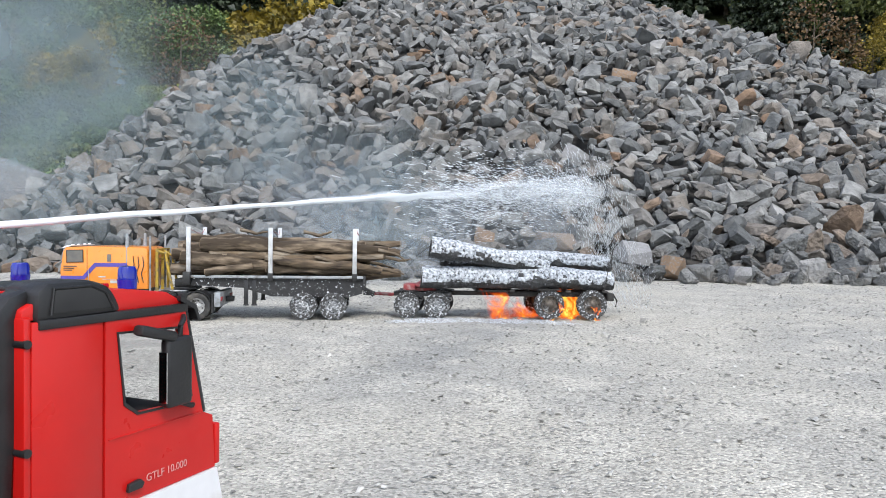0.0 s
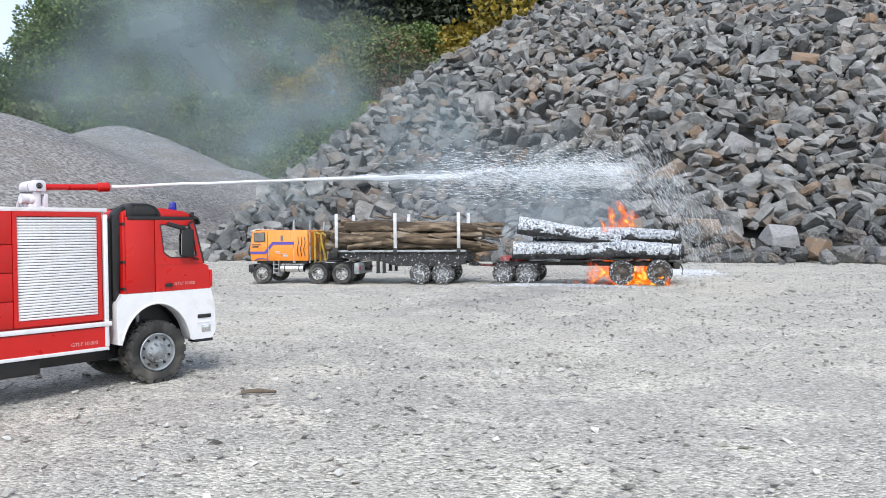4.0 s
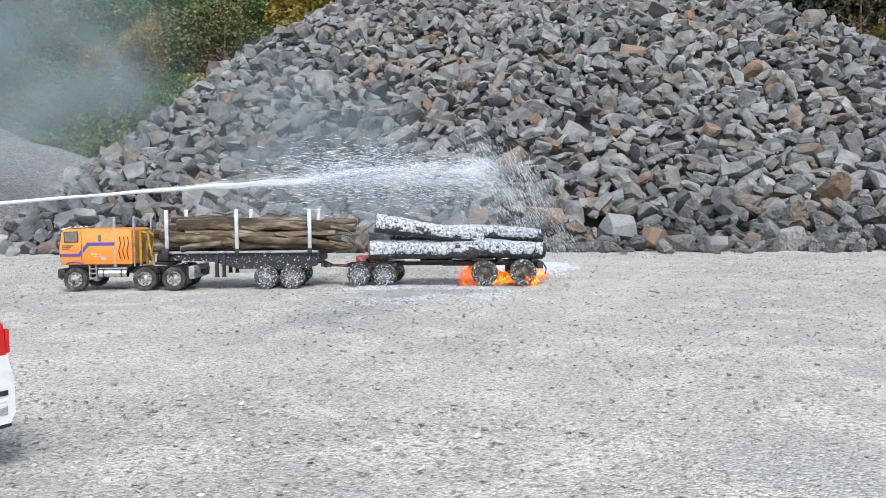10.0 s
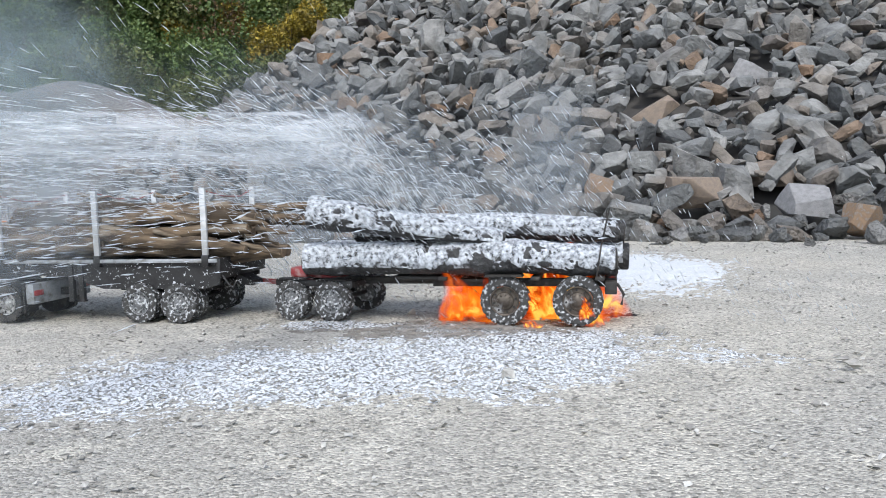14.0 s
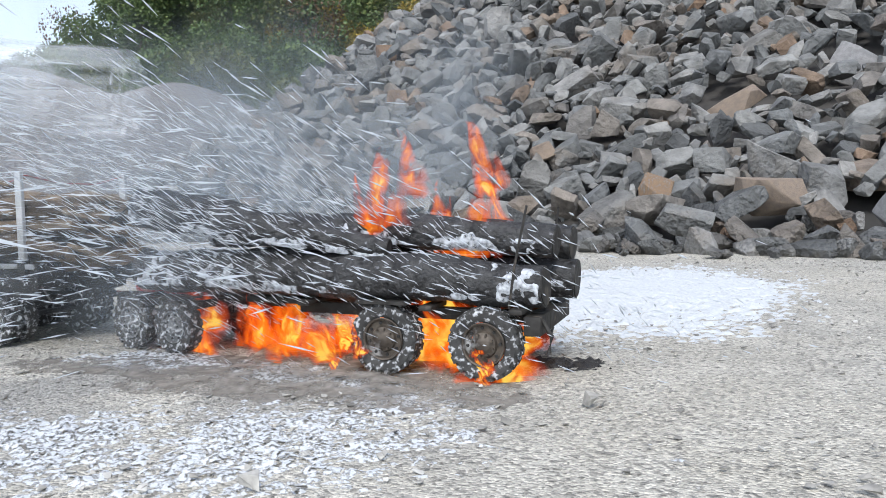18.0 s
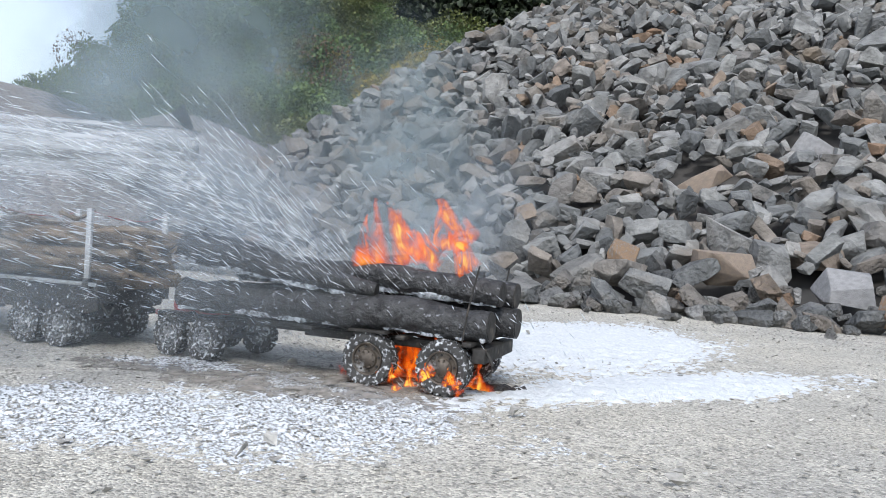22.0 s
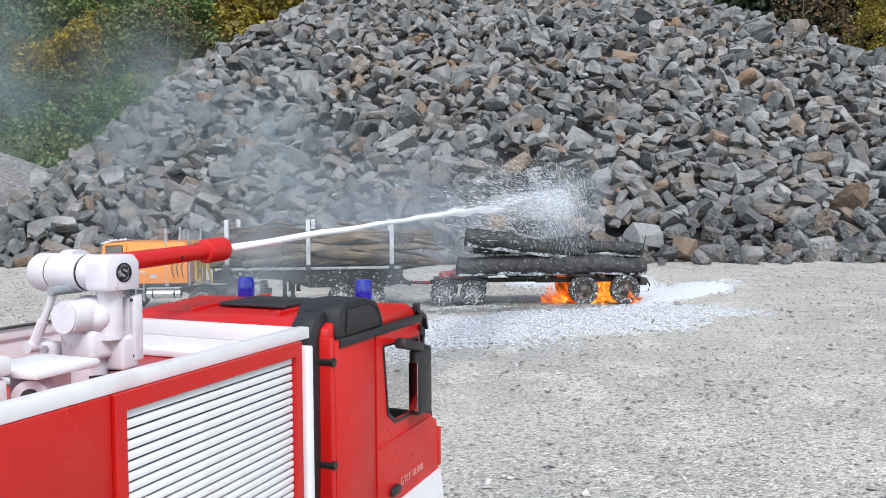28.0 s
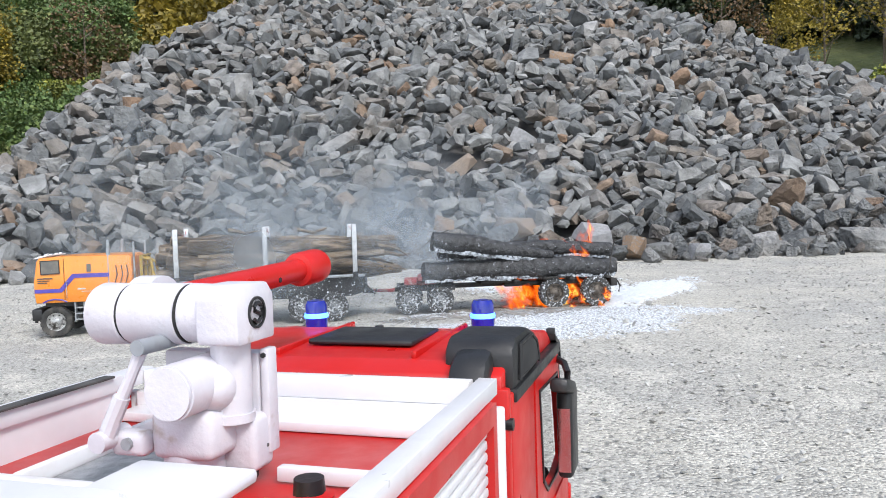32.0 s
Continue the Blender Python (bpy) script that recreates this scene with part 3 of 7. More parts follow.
def fire_engine(m):
    e = thing("fire_engine", m, "red and white model fire engine with a roof water monitor", "fire engine")
    W = 0.138
    # superstructure
    part("tank_body", box(-0.420, -0.004, 0.004, W - 0.004, 0.060, 0.229, 0.001), M_RED, e)
    for z0, z1 in ((0.0965, 0.1285), (0.1295, 0.1635), (0.1645, 0.1985), (0.1995, 0.2396)):
        part("side_panel", box(-0.420, -0.118, -0.0005, 0.004, z0, z1, 0.0006), M_RED, e)
        part("side_panel", box(-0.420, -0.006, W - 0.004, W + 0.0005, z0, z1, 0.0006), M_RED, e)
    part("shutter_frame", ring([(-0.1175, 0.0965), (-0.008, 0.0965), (-0.008, 0.2396), (-0.1175, 0.2396)], [(-0.1125, 0.1035), (-0.0125, 0.1035), (-0.0125, 0.2335), (-0.1125, 0.2335)], -0.0015, 0.004), M_RED, e)
    part("shutter_back", box(-0.1135, -0.0115, 0.0025, 0.0042, 0.103, 0.234), M_DARK, e)
    first = None
    for k in range(36):
        z = 0.1040 + k * 0.0036
        if first is None:
            first = part("shutter_slat", slab([(0, 0), (0.0995, 0), (0.0995, 0.0029), (0, 0.0029)], 0.0004, 0.0026, bevel=0.0007), M_WHITE, e, "white roller shutter slat")
            first.location = (-0.1122, 0, z)
        else:
            o = first.copy()
            scene.collection.objects.link(o)
            o.location = (-0.1122, 0, z)
    for y0, y1 in ((-0.002, 0.004), (W - 0.004, W + 0.002)):
        part("lower_panel", box(-0.420, -0.003, y0 + 0.001, y1 - 0.001, 0.0595, 0.0865), M_RED, e)
        part("bottom_trim", box(-0.421, 0.000, y0, y1, 0.0555, 0.0600, 0.0005), M_WHITE, e)
        part("corner_post", box(-0.0050, 0.0005, y0 - 0.0003, y1 + 0.0003, 0.0605, 0.2365, 0.0008), M_WHITE, e)
    part("belt_trim", box(-0.421, 0.004, -0.0034, 0.003, 0.0876, 0.0936, 0.0010), M_WHITE, e)
    part("belt_trim", box(-0.421, 0.006, W - 0.003, W + 0.0045, 0.0868, 0.0945, 0.0012), M_WHITE, e)
    # roof rails and deck
    part("roof_rail", box(-0.4225, 0.0015, 0.0004, 0.0064, 0.2398, 0.2450, 0.0003), M_WHITE, e)
    part("roof_rail", box(-0.4225, 0.0015, W - 0.0080, W - 0.0004, 0.2398, 0.2450, 0.0004), M_WHITE, e)
    part("roof_rail", box(-0.0045, 0.0013, 0.0082, W - 0.0082, 0.2374, 0.2446, 0.0004), M_WHITE, e)
    part("roof_rail", box(-0.4223, -0.4135, 0.0082, W - 0.0082, 0.2374, 0.2446, 0.0004), M_WHITE, e)
    part("rail_foot", box(-0.0165, -0.004, 0.0067, W - 0.0067, 0.2292, 0.2325, 0.0006), M_WHITE, e)
    part("rail_web", box(-0.0065, -0.003, 0.0067, W - 0.0067, 0.2325, 0.2373), M_WHITE, e)
    part("rail_web", box(-0.413, -0.0167, 0.0035, 0.0065, 0.2290, 0.2398), M_WHITE, e)
    part("rail_web", box(-0.413, -0.0167, W - 0.0065, W - 0.0035, 0.2290, 0.2398), M_WHITE, e)
    part("edge_strip", box(-0.30, -0.020, W - 0.0095, W - 0.0050, 0.2451, 0.2459, 0.0003), M_MAT, e, "grimy black strip on the roof rail")
    part("cross_bar", box(-0.0855, -0.0815, 0.0780, W - 0.005, 0.2295, 0.2345, 0.0006), M_WHITE, e)
    part("cross_bar", box(-0.0600, -0.0565, 0.0072, 0.0450, 0.2295, 0.2335, 0.0006), M_WHITE, e)
    part("cross_bar", box(-0.0813, -0.028, 0.106, 0.109, 0.2295, 0.2345, 0.0006), M_WHITE, e)
    part("tread_plate", box(-0.0813, -0.030, 0.0755, 0.1055, 0.2292, 0.2302), M_TREAD, e, "grey chequered aluminium plate")
    part("tread_plate", box(-0.135, -0.086, 0.085, 0.130, 0.2292, 0.2302), M_TREAD, e, "grey chequered aluminium plate")
    part("locker", box(-0.200, -0.1245, 0.0375, 0.0830, 0.2305, 0.2440, 0.002), M_WHITE, e, "white locker on the roof")
    part("locker_lid", box(-0.2012, -0.1233, 0.0363, 0.0842, 0.2442, 0.2515, 0.0022), M_WHITE, e)
    part("bracket", box(-0.121, -0.0935, 0.0295, 0.0590, 0.2425, 0.2455, 0.001), M_WHITE, e)
    part("bracket_leg", box(-0.112, -0.097, 0.040, 0.054, 0.2292, 0.2424, 0.001), M_WHITE, e)
    outlet = part("outlet_pipe", rod((-0.104, 0.0480, 0.2365), (-0.1185, 0.0355, 0.2360), 0.0058, segs=24), M_CAST, e, "short white outlet pipe")
    # The pipe is solid; a near-black disc paints the shade inside its mouth.
    part("outlet_bore", rod((-0.1180, 0.0359, 0.2360), (-0.1188, 0.0352, 0.2360), 0.0030, segs=16), M_DARK, outlet, "dark disc painted as the shade in the bore")
    part("hatch", box(-0.0850, -0.0745, 0.0250, 0.0400, 0.2292, 0.2315, 0.0006), M_YELLOW_P, e, "yellow hatch plate")
    knob = rod((-0.0725, 0.0290, 0.2316), (-0.0725, 0.0290, 0.2362), 0.0040, 0.0036, 16)
    part("knob", knob, M_BLACK, e, "black knob")
    part("filler_cap", lathe([(0.0026, 0.0), (0.005, 0.0005), (0.005, 0.003), (0.0026, 0.0035), (0.0026, 0.0)], 20, m=Matrix.Translation((-0.0735, 0.0275, 0.2295)) @ Matrix.Rotation(radians(90), 4, "X")), M_RED, e, "red filler ring")
    # chassis
    part("chassis", box(-0.405, 0.135, 0.038, 0.100, 0.036, 0.0590, 0.002), M_BLACK, e)
    part("fuel_tank", box(-0.190, -0.085, 0.006, 0.036, 0.034, 0.0552, 0.003), M_BLACK, e)
    for x in (0.07, -0.245, -0.345):
        part("axle", rod((x, 0.02, 0.042), (x, W - 0.02, 0.042), 0.006, segs=10), M_BLACK, e)
    w0 = wheel_part(e, pose(0.07, -0.002, 0.0435), 0.0445, 0.030, 20, 0.0035, M_STEEL)
    for x in (0.07, -0.245, -0.345):
        if x < 0:
            copy_part(w0, pose(x, -0.002, 0.0435, 0, 25, 0))
        copy_part(w0, Matrix.Translation((x, W + 0.002, 0.0435)) @ FLIP)
    for x0 in (-0.400,):
        part("rear_guard", slab([(x0, 0.078), (x0 + 0.02, 0.094), (-0.205, 0.094), (-0.19, 0.078), (-0.19, 0.074), (x0, 0.074)], 0.006, W - 0.006), M_BLACK, e)
    # cab shell
    part("cab_rear_wall", box(0.0225, 0.0265, 0.0014, W - 0.0014, 0.128, 0.2365, 0.001), M_RED, e)
    part("roof", slab([(0.0225, 0.2345), (0.024, 0.2405), (0.033, 0.2440), (0.085, 0.2465), (0.118, 0.2425), (0.130, 0.2365), (0.131, 0.2335)], 0.004, W - 0.004, bevel=0.0012), M_RED, e)
    part("roof_panel", box(0.050, 0.086, 0.046, 0.092, 0.2455, 0.2478, 0.0010), M_BLACK, e, "black roof hatch")
    for y in (0.040, 0.097):
        part("roof_rib", box(0.034, 0.108, y - 0.001, y + 0.001, 0.2435, 0.2468, 0.0006), M_RED, e)
    part("cab_floor", box(0.024, 0.150, 0.006, W - 0.006, 0.1262, 0.1295), M_DARK, e)
    part("dashboard", box(0.118, 0.146, 0.008, W - 0.008, 0.1296, 0.170, 0.004), M_DARK, e)
    for y in (0.026, 0.094):
        part("cab_seat", box(0.048, 0.082, y, y + 0.030, 0.1296, 0.152, 0.004), M_DARK, e)
        part("seat_back", box(0.045, 0.055, y, y + 0.030, 0.1522, 0.205, 0.004), M_DARK, e)
    for y0, y1, s in ((0.0012, 0.0042, -1), (W - 0.0042, W - 0.0012, 1)):
        part("rear_quarter", box(0.0266, 0.0690, y0, y1, 0.1285, 0.2340, 0.0008), M_RED, e)
        outer = [(0.0700, 0.1285), (0.0700, 0.2335), (0.1290, 0.2335), (0.1370, 0.2000), (0.1455, 0.1660), (0.1545, 0.1620), (0.1570, 0.1285)]
        inner = [(0.0835, 0.1840), (0.0785, 0.2225), (0.1240, 0.2205), (0.1310, 0.1980), (0.1345, 0.1790), (0.1150, 0.1760), (0.0930, 0.1770)]
        d = part("door", ring(outer, inner, y0 - 0.0004, y1 - 0.0004), M_RED, e)
        part("crease", box(0.072, 0.145, y0 - 0.0012 if s < 0 else y1 - 0.0008, y0 + 0.0004 if s < 0 else y1 + 0.0006, 0.1660, 0.1668, 0.0002), M_RED, d)
        yy = y0 - 0.0005 if s < 0 else y1 + 0.0001
        part("window_seal", ring([(x + (0.0012 if x > 0.105 else -0.0012), z + (0.0012 if z > 0.195 else -0.0012)) for x, z in inner], inner, yy - 0.0006, yy + 0.0006), M_BLACK, d)
        yh = y0 - 0.0035 if s < 0 else y1
        part("door_handle", slab([(0.0835, 0.1345), (0.0845, 0.1390), (0.0925, 0.1400), (0.0955, 0.1375), (0.0935, 0.1345)], yh, yh + 0.0030, bevel=0.0008), M_BLACK, d, "black door handle")
        part("gutter", box(0.0300, 0.1315, y0 - 0.0012, y1 + 0.0004, 0.2300, 0.2348, 0.0006), M_BLACK, e)
        part("a_pillar", pipe([(0.1300, (y0 + y1) / 2, 0.2335), (0.1385, (y0 + y1) / 2, 0.2000), (0.1470, (y0 + y1) / 2, 0.1660)], 0.0022, 8), M_BLACK, e)
        # lower white wing with its wheel arch
        arch = [(0.070 + 0.0525 * math.cos(radians(a)), 0.0445 + 0.0670 * math.sin(radians(a))) for a in range(12, 169, 12)]
        ys = (-0.0010, 0.020) if s < 0 else (W - 0.020, W + 0.0010)
        part("wing", slab([(0.0120, 0.0600), (0.0120, 0.1150), (0.0200, 0.1280), (0.1570, 0.1280), (0.1640, 0.1000), (0.1640, 0.0640), (0.1580, 0.0540), (0.1250, 0.0540)] + arch, *ys), M_WHITE, e)
        lip = [(0.070 + 0.0535 * math.cos(radians(a)), (-0.0016 if s < 0 else W + 0.0016), 0.0445 + 0.0680 * math.sin(radians(a))) for a in range(10, 172, 9)]
        part("arch_lip", pipe(lip, 0.0014, 6), M_WHITE, e)
        inner_a = [(0.070 + 0.0520 * math.cos(radians(a)), 0.0445 + 0.0665 * math.sin(radians(a))) for a in range(0, 181, 12)]
        part("arch_liner", slab(inner_a + [(0.018, 0.1255), (0.122, 0.1255)], 0.0201 if s < 0 else W - 0.0345, 0.0345 if s < 0 else W - 0.0201), M_BLACK, e)
        # Added black plate: darkens the wheel arch in place of its own shade.
        part("arch_back", box(0.0140, 0.1270, 0.0350 if s < 0 else W - 0.0370, 0.0370 if s < 0 else W - 0.0350, 0.0600, 0.1250), M_BLACK, e)
        part("damper", rod((0.058, 0.0320 if s < 0 else W - 0.0320, 0.060), (0.058, 0.0320 if s < 0 else W - 0.0320, 0.120), 0.0028, segs=8), M_STEEL, e)
        yb = -0.0022 if s < 0 else W
        part("step_slot", box(0.1340, 0.1560, yb, yb + 0.0022, 0.0850, 0.0905, 0.0004), M_BLACK, e)
        part("corner_lamp", box(0.1400, 0.1550, yb + 0.0002, yb + 0.0020, 0.0640, 0.0740, 0.0006), M_CHROME, e, "clear corner lamp")
        part("step_lip", box(0.1340, 0.1560, yb + 0.0004, yb + 0.0020, 0.0775, 0.0800, 0.0004), M_WHITE, e)
        part("bumper_foot", box(0.1300, 0.1600, 0.0 if s < 0 else W - 0.02, 0.02 if s < 0 else W, 0.0495, 0.0538, 0.001), M_BLACK, e)
        part("reflector_block", box(0.1565, 0.1610, 0.0 if s < 0 else W - 0.006, 0.006 if s < 0 else W, 0.1300, 0.1560, 0.001), M_RED, e)
        # mirrors
        ym = -0.0052 if s < 0 else W + 0.0052
        mirror = part("mirror", box(0.1060, 0.1265, ym - 0.0036, ym + 0.0036, 0.1765, 0.2170, 0.0026, segs=3), M_BLACK, e, "black wing mirror")
        part("mirror_glass", box(0.1052, 0.1059, ym - 0.0028, ym + 0.0028, 0.1800, 0.2090), M_CHROME, mirror)
        part("mirror_arm", pipe([(0.1290, 0.002 if s < 0 else W - 0.002, 0.2275), (0.1240, ym * 0.6 if s < 0 else W + 0.006, 0.2260), (0.1190, ym, 0.2230), (0.1190, ym, 0.2160)], 0.0017, 8), M_BLACK, mirror)
        part("mirror_foot", pipe([(0.1380, 0.002 if s < 0 else W - 0.002, 0.1720), (0.1290, ym, 0.1740), (0.1190, ym, 0.1780)], 0.0016, 8), M_BLACK, mirror)
        part("kerb_mirror", box(0.0840, 0.1120, ym - 0.0050, ym + 0.0030, 0.2180, 0.2240, 0.0020, turn=Matrix.Translation((0.098, ym, 0.2178)) @ Matrix.Rotation(radians(14), 4, "Y") @ Matrix.Translation((-0.098, -ym, -0.2178))), M_BLACK, mirror)
    # front
    part("windscreen", slab([(0.1322, 0.2330), (0.1480, 0.1655), (0.1470, 0.1655), (0.1312, 0.2330)], 0.006, W - 0.006), M_GLASS, e, "clear windscreen")
    part("front_panel", slab([(0.1465, 0.1645), (0.1540, 0.1610), (0.1580, 0.1290), (0.1450, 0.1290)], 0.0045, W - 0.0045), M_RED, e)
    part("grille", box(0.1560, 0.1600, 0.034, W - 0.034, 0.1290, 0.1520, 0.001), M_BLACK, e)
    part("bumper", box(0.1480, 0.1655, 0.0205, W - 0.0205, 0.0560, 0.1275, 0.003), M_WHITE, e)
    for y in (0.012, W - 0.028):
        part("headlight", box(0.1640, 0.1668, y, y + 0.016, 0.0920, 0.1080, 0.0012), M_CHROME, e, "clear headlight")
    part("sun_visor", slab([(0.1260, 0.2395), (0.1400, 0.2330), (0.1430, 0.2240), (0.1415, 0.2236), (0.1380, 0.2310), (0.1265, 0.2365)], 0.001, W - 0.001), M_BLACK, e)
    for y in (0.004, 0.045, 0.093, W - 0.004):
        part("marker_lamp", box(0.1290, 0.1330, y - 0.002, y + 0.002, 0.2370, 0.2415, 0.0006), M_BLACK, e)
    # air intake on the driver's far side
    intake = part("air_intake", slab([(0.0110, 0.1180), (0.0110, 0.2290), (0.0135, 0.2390), (0.0205, 0.2465), (0.0310, 0.2500), (0.0310, 0.2400), (0.0250, 0.2385), (0.0222, 0.2340), (0.0222, 0.1180)], 0.0080, 0.0220, bevel=0.0030), M_BLACK, e)
    part("intake_head", slab([(0.0290, 0.2335), (0.0300, 0.2490), (0.0360, 0.2530), (0.0600, 0.2530), (0.0720, 0.2495), (0.0770, 0.2440), (0.0820, 0.2345)], 0.0006, 0.0270, bevel=0.0030), M_BLACK, intake)
    part("intake_panel", slab([(0.0370, 0.2375), (0.0385, 0.2490), (0.0600, 0.2492), (0.0685, 0.2455), (0.0735, 0.2375)], -0.0004, 0.0012, bevel=0.0004), M_DARK, intake)
    part("intake_rim", pipe([(0.0360, -0.0002, 0.2368), (0.0376, -0.0002, 0.2498), (0.0602, -0.0002, 0.2500), (0.0692, -0.0002, 0.2461), (0.0746, -0.0002, 0.2368)], 0.0007, 6), M_BLACK, intake)
    for z in (0.2240, 0.1720, 0.1350):
        part("intake_clip", rod((0.0238, 0.0002, z), (0.0238, 0.0090, z), 0.0022, segs=12), M_BLACK, intake)
    part("bellows", box(0.0025, 0.0155, 0.012, W - 0.012, 0.0950, 0.2300, 0.002), M_DARK, e)
    for k in range(7):
        part("radiator_rib", box(0.0060, 0.0222, 0.014, 0.030, 0.1500 + 0.011 * k, 0.1575 + 0.011 * k, 0.0006), M_RED, e)
    # blue beacons
    for x, y in ((0.117, 0.034), (0.111, 0.1185)):
        up = Matrix.Translation((x, y, 0.2372)) @ Matrix.Rotation(radians(90), 4, "X")
        b = part("beacon", lathe([(0.0063, 0.0), (0.0063, 0.0052), (0.0053, 0.0060), (0.0, 0.0060)], 24, m=up), M_BLACK, e)
        part("beacon_dome", lathe([(0.0054, 0.0061), (0.0059, 0.0116), (0.0055, 0.0118), (0.0054, 0.0172), (0.0045, 0.0193), (0.0, 0.0200)], 24, m=up), M_BLUE, b, "dark blue beacon dome")
        flash = part("flash_lamp", lathe([(0.0030, -0.0020), (0.0057, -0.0014), (0.0061, 0.0), (0.0057, 0.0014), (0.0030, 0.0020)], 24, m=Matrix.Rotation(radians(90), 4, "X")), M_FLASH, b, "bright blue-white strobe")
        FLASHES.append((flash, Vector((x, y, 0.2372))))
    words("GTLF 10.000", 0.0062, Matrix.Translation((0.0985, 0.0004, 0.1362)) @ Matrix.Rotation(radians(90), 4, "X"), M_GLINT, e, "small pale type lettering")
    words("GTLF 10.000", 0.0066, Matrix.Translation((-0.0500, -0.0012, 0.0650)) @ Matrix.Rotation(radians(90), 4, "X"), M_GLINT, e, "small pale type lettering")
    # water monitor
    mo = part("monitor_body", box(-0.0765, -0.0600, 0.0525, 0.0705, 0.2388, 0.2515, 0.0026, segs=3), M_CAST, e, "white cast water monitor")
    part("monitor_post", rod((-0.0685, 0.0630, 0.2292), (-0.0685, 0.0630, 0.2400), 0.0076, segs=24), M_CAST, mo)
    part("foot_ring", lathe([(0.0076, 0.0), (0.0098, 0.0), (0.0098, 0.0016), (0.0076, 0.0016), (0.0076, 0.0)], 28, m=Matrix.Translation((-0.0640, 0.0590, 0.2310)) @ Matrix.Rotation(radians(90), 4, "X")), M_DARK, mo)
    part("gear_box", box(-0.0600, -0.0546, 0.0490, 0.0775, 0.2395, 0.2632, 0.0008), M_CAST, mo)
    part("gear_box_lid", box(-0.0598, -0.0550, 0.0462, 0.0487, 0.2370, 0.2642, 0.0006), M_CAST, mo)
    part("gear_box_foot", box(-0.0660, -0.0565, 0.0470, 0.0590, 0.2335, 0.2478, 0.0018, segs=3), M_CAST, mo)
    for y, z in ((0.0474, 0.2625), (0.0474, 0.2392)):
        part("bolt", rod((-0.0604, y, z), (-0.0598, y, z), 0.0007, segs=6), M_DARK, mo)
    part("knuckle", rod((-0.0835, 0.0585, 0.2575), (-0.0640, 0.0585, 0.2575), 0.0067, segs=32), M_CAST, mo)
    part("knuckle_cap", rod((-0.0845, 0.0585, 0.2575), (-0.0837, 0.0585, 0.2575), 0.0062, segs=32), M_CAST, mo)
    part("riser", rod((-0.066, 0.0530, 0.2480), (-0.066, 0.0530, 0.2690), 0.0050, segs=28), M_CAST, mo)
    part("riser_collar", rod((-0.066, 0.0530, 0.2470), (-0.066, 0.0530, 0.2492), 0.0056, segs=28), M_CAST, mo)
    elbow = bmesh.new()
    bmesh.ops.create_uvsphere(elbow, u_segments=20, v_segments=12, radius=0.0062, matrix=Matrix.Translation((-0.0705, 0.0555, 0.2565)))
    part("elbow", elbow, M_CAST, mo)
    head = part("head_block", slab([(-0.0740, 0.2672), (-0.0746, 0.2690), (-0.0746, 0.2786), (-0.0716, 0.2818), (-0.0604, 0.2818), (-0.0574, 0.2786), (-0.0574, 0.2672)], 0.0452, 0.0570, bevel=0.0007), M_CAST, mo)
    part("head_tube", lathe([(0.0074, 0.0), (0.0076, 0.0062), (0.0073, 0.0066)], 36, m=Matrix.Translation((-0.066, 0.0570, 0.2742))), M_CAST, mo)
    part("tube_sleeve", lathe([(0.0074, 0.0), (0.0079, 0.0003), (0.0079, 0.0165), (0.0074, 0.0168)], 36, m=Matrix.Translation((-0.066, 0.0643, 0.2740))), M_CAST, mo)
    part("tube_end", lathe([(0.0076, 0.0), (0.0080, 0.0003), (0.0082, 0.0082), (0.0078, 0.0092), (0.0, 0.0092)], 36, m=Matrix.Translation((-0.066, 0.0817, 0.2738))), M_CAST, mo)
    for y in (0.0637, 0.0811):
        part("tube_seal", lathe([(0.0, 0.0), (0.0076, 0.0), (0.0076, 0.0006), (0.0, 0.0006)], 36, m=Matrix.Translation((-0.066, y, 0.2740))), M_DARK, mo, "dark seal ring")
    part("badge", lathe([(0.0040, 0.0), (0.0040, -0.0004), (0.0034, -0.0004), (0.0034, 0.0)], 28, m=Matrix.Translation((-0.066, 0.0452, 0.2745))), M_BLACK, head, "thin black ring of a round badge")
    part("badge_mark", pipe([(-0.0644, 0.0449, 0.2761), (-0.0652, 0.0449, 0.2768), (-0.0664, 0.0449, 0.2768), (-0.0675, 0.0449, 0.2760), (-0.0672, 0.0449, 0.2750), (-0.0660, 0.0449, 0.2745), (-0.0648, 0.0449, 0.2740), (-0.0645, 0.0449, 0.2730), (-0.0656, 0.0449, 0.2722), (-0.0668, 0.0449, 0.2722), (-0.0676, 0.0449, 0.2729)], 0.00055, 6), M_BLACK, head)
    part("link_arm", pipe([(-0.0785, 0.0695, 0.2672), (-0.0790, 0.0728, 0.2600), (-0.0795, 0.0755, 0.2545)], [0.0017, 0.0014, 0.0017], 10), M_CAST, mo)
    part("link_arm", pipe([(-0.0795, 0.0752, 0.2552), (-0.0800, 0.0778, 0.2495), (-0.0805, 0.0802, 0.2440)], [0.0021, 0.0021, 0.0023], 10), M_CAST, mo)
    part("link_pin", rod((-0.0835, 0.0800, 0.2445), (-0.0735, 0.0800, 0.2445), 0.0026, segs=16), M_CAST, mo)
    part("link_pin", rod((-0.0810, 0.0690, 0.2675), (-0.0660, 0.0690, 0.2675), 0.0020, segs=14), M_STEEL, mo)
    part("link_lug", box(-0.0790, -0.0735, 0.0700, 0.0800, 0.2400, 0.2462, 0.0016, segs=3), M_CAST, mo)
    part("lug_bolt", rod((-0.0800, 0.0745, 0.2435), (-0.0788, 0.0745, 0.2435), 0.0015, segs=12), M_STEEL, mo)
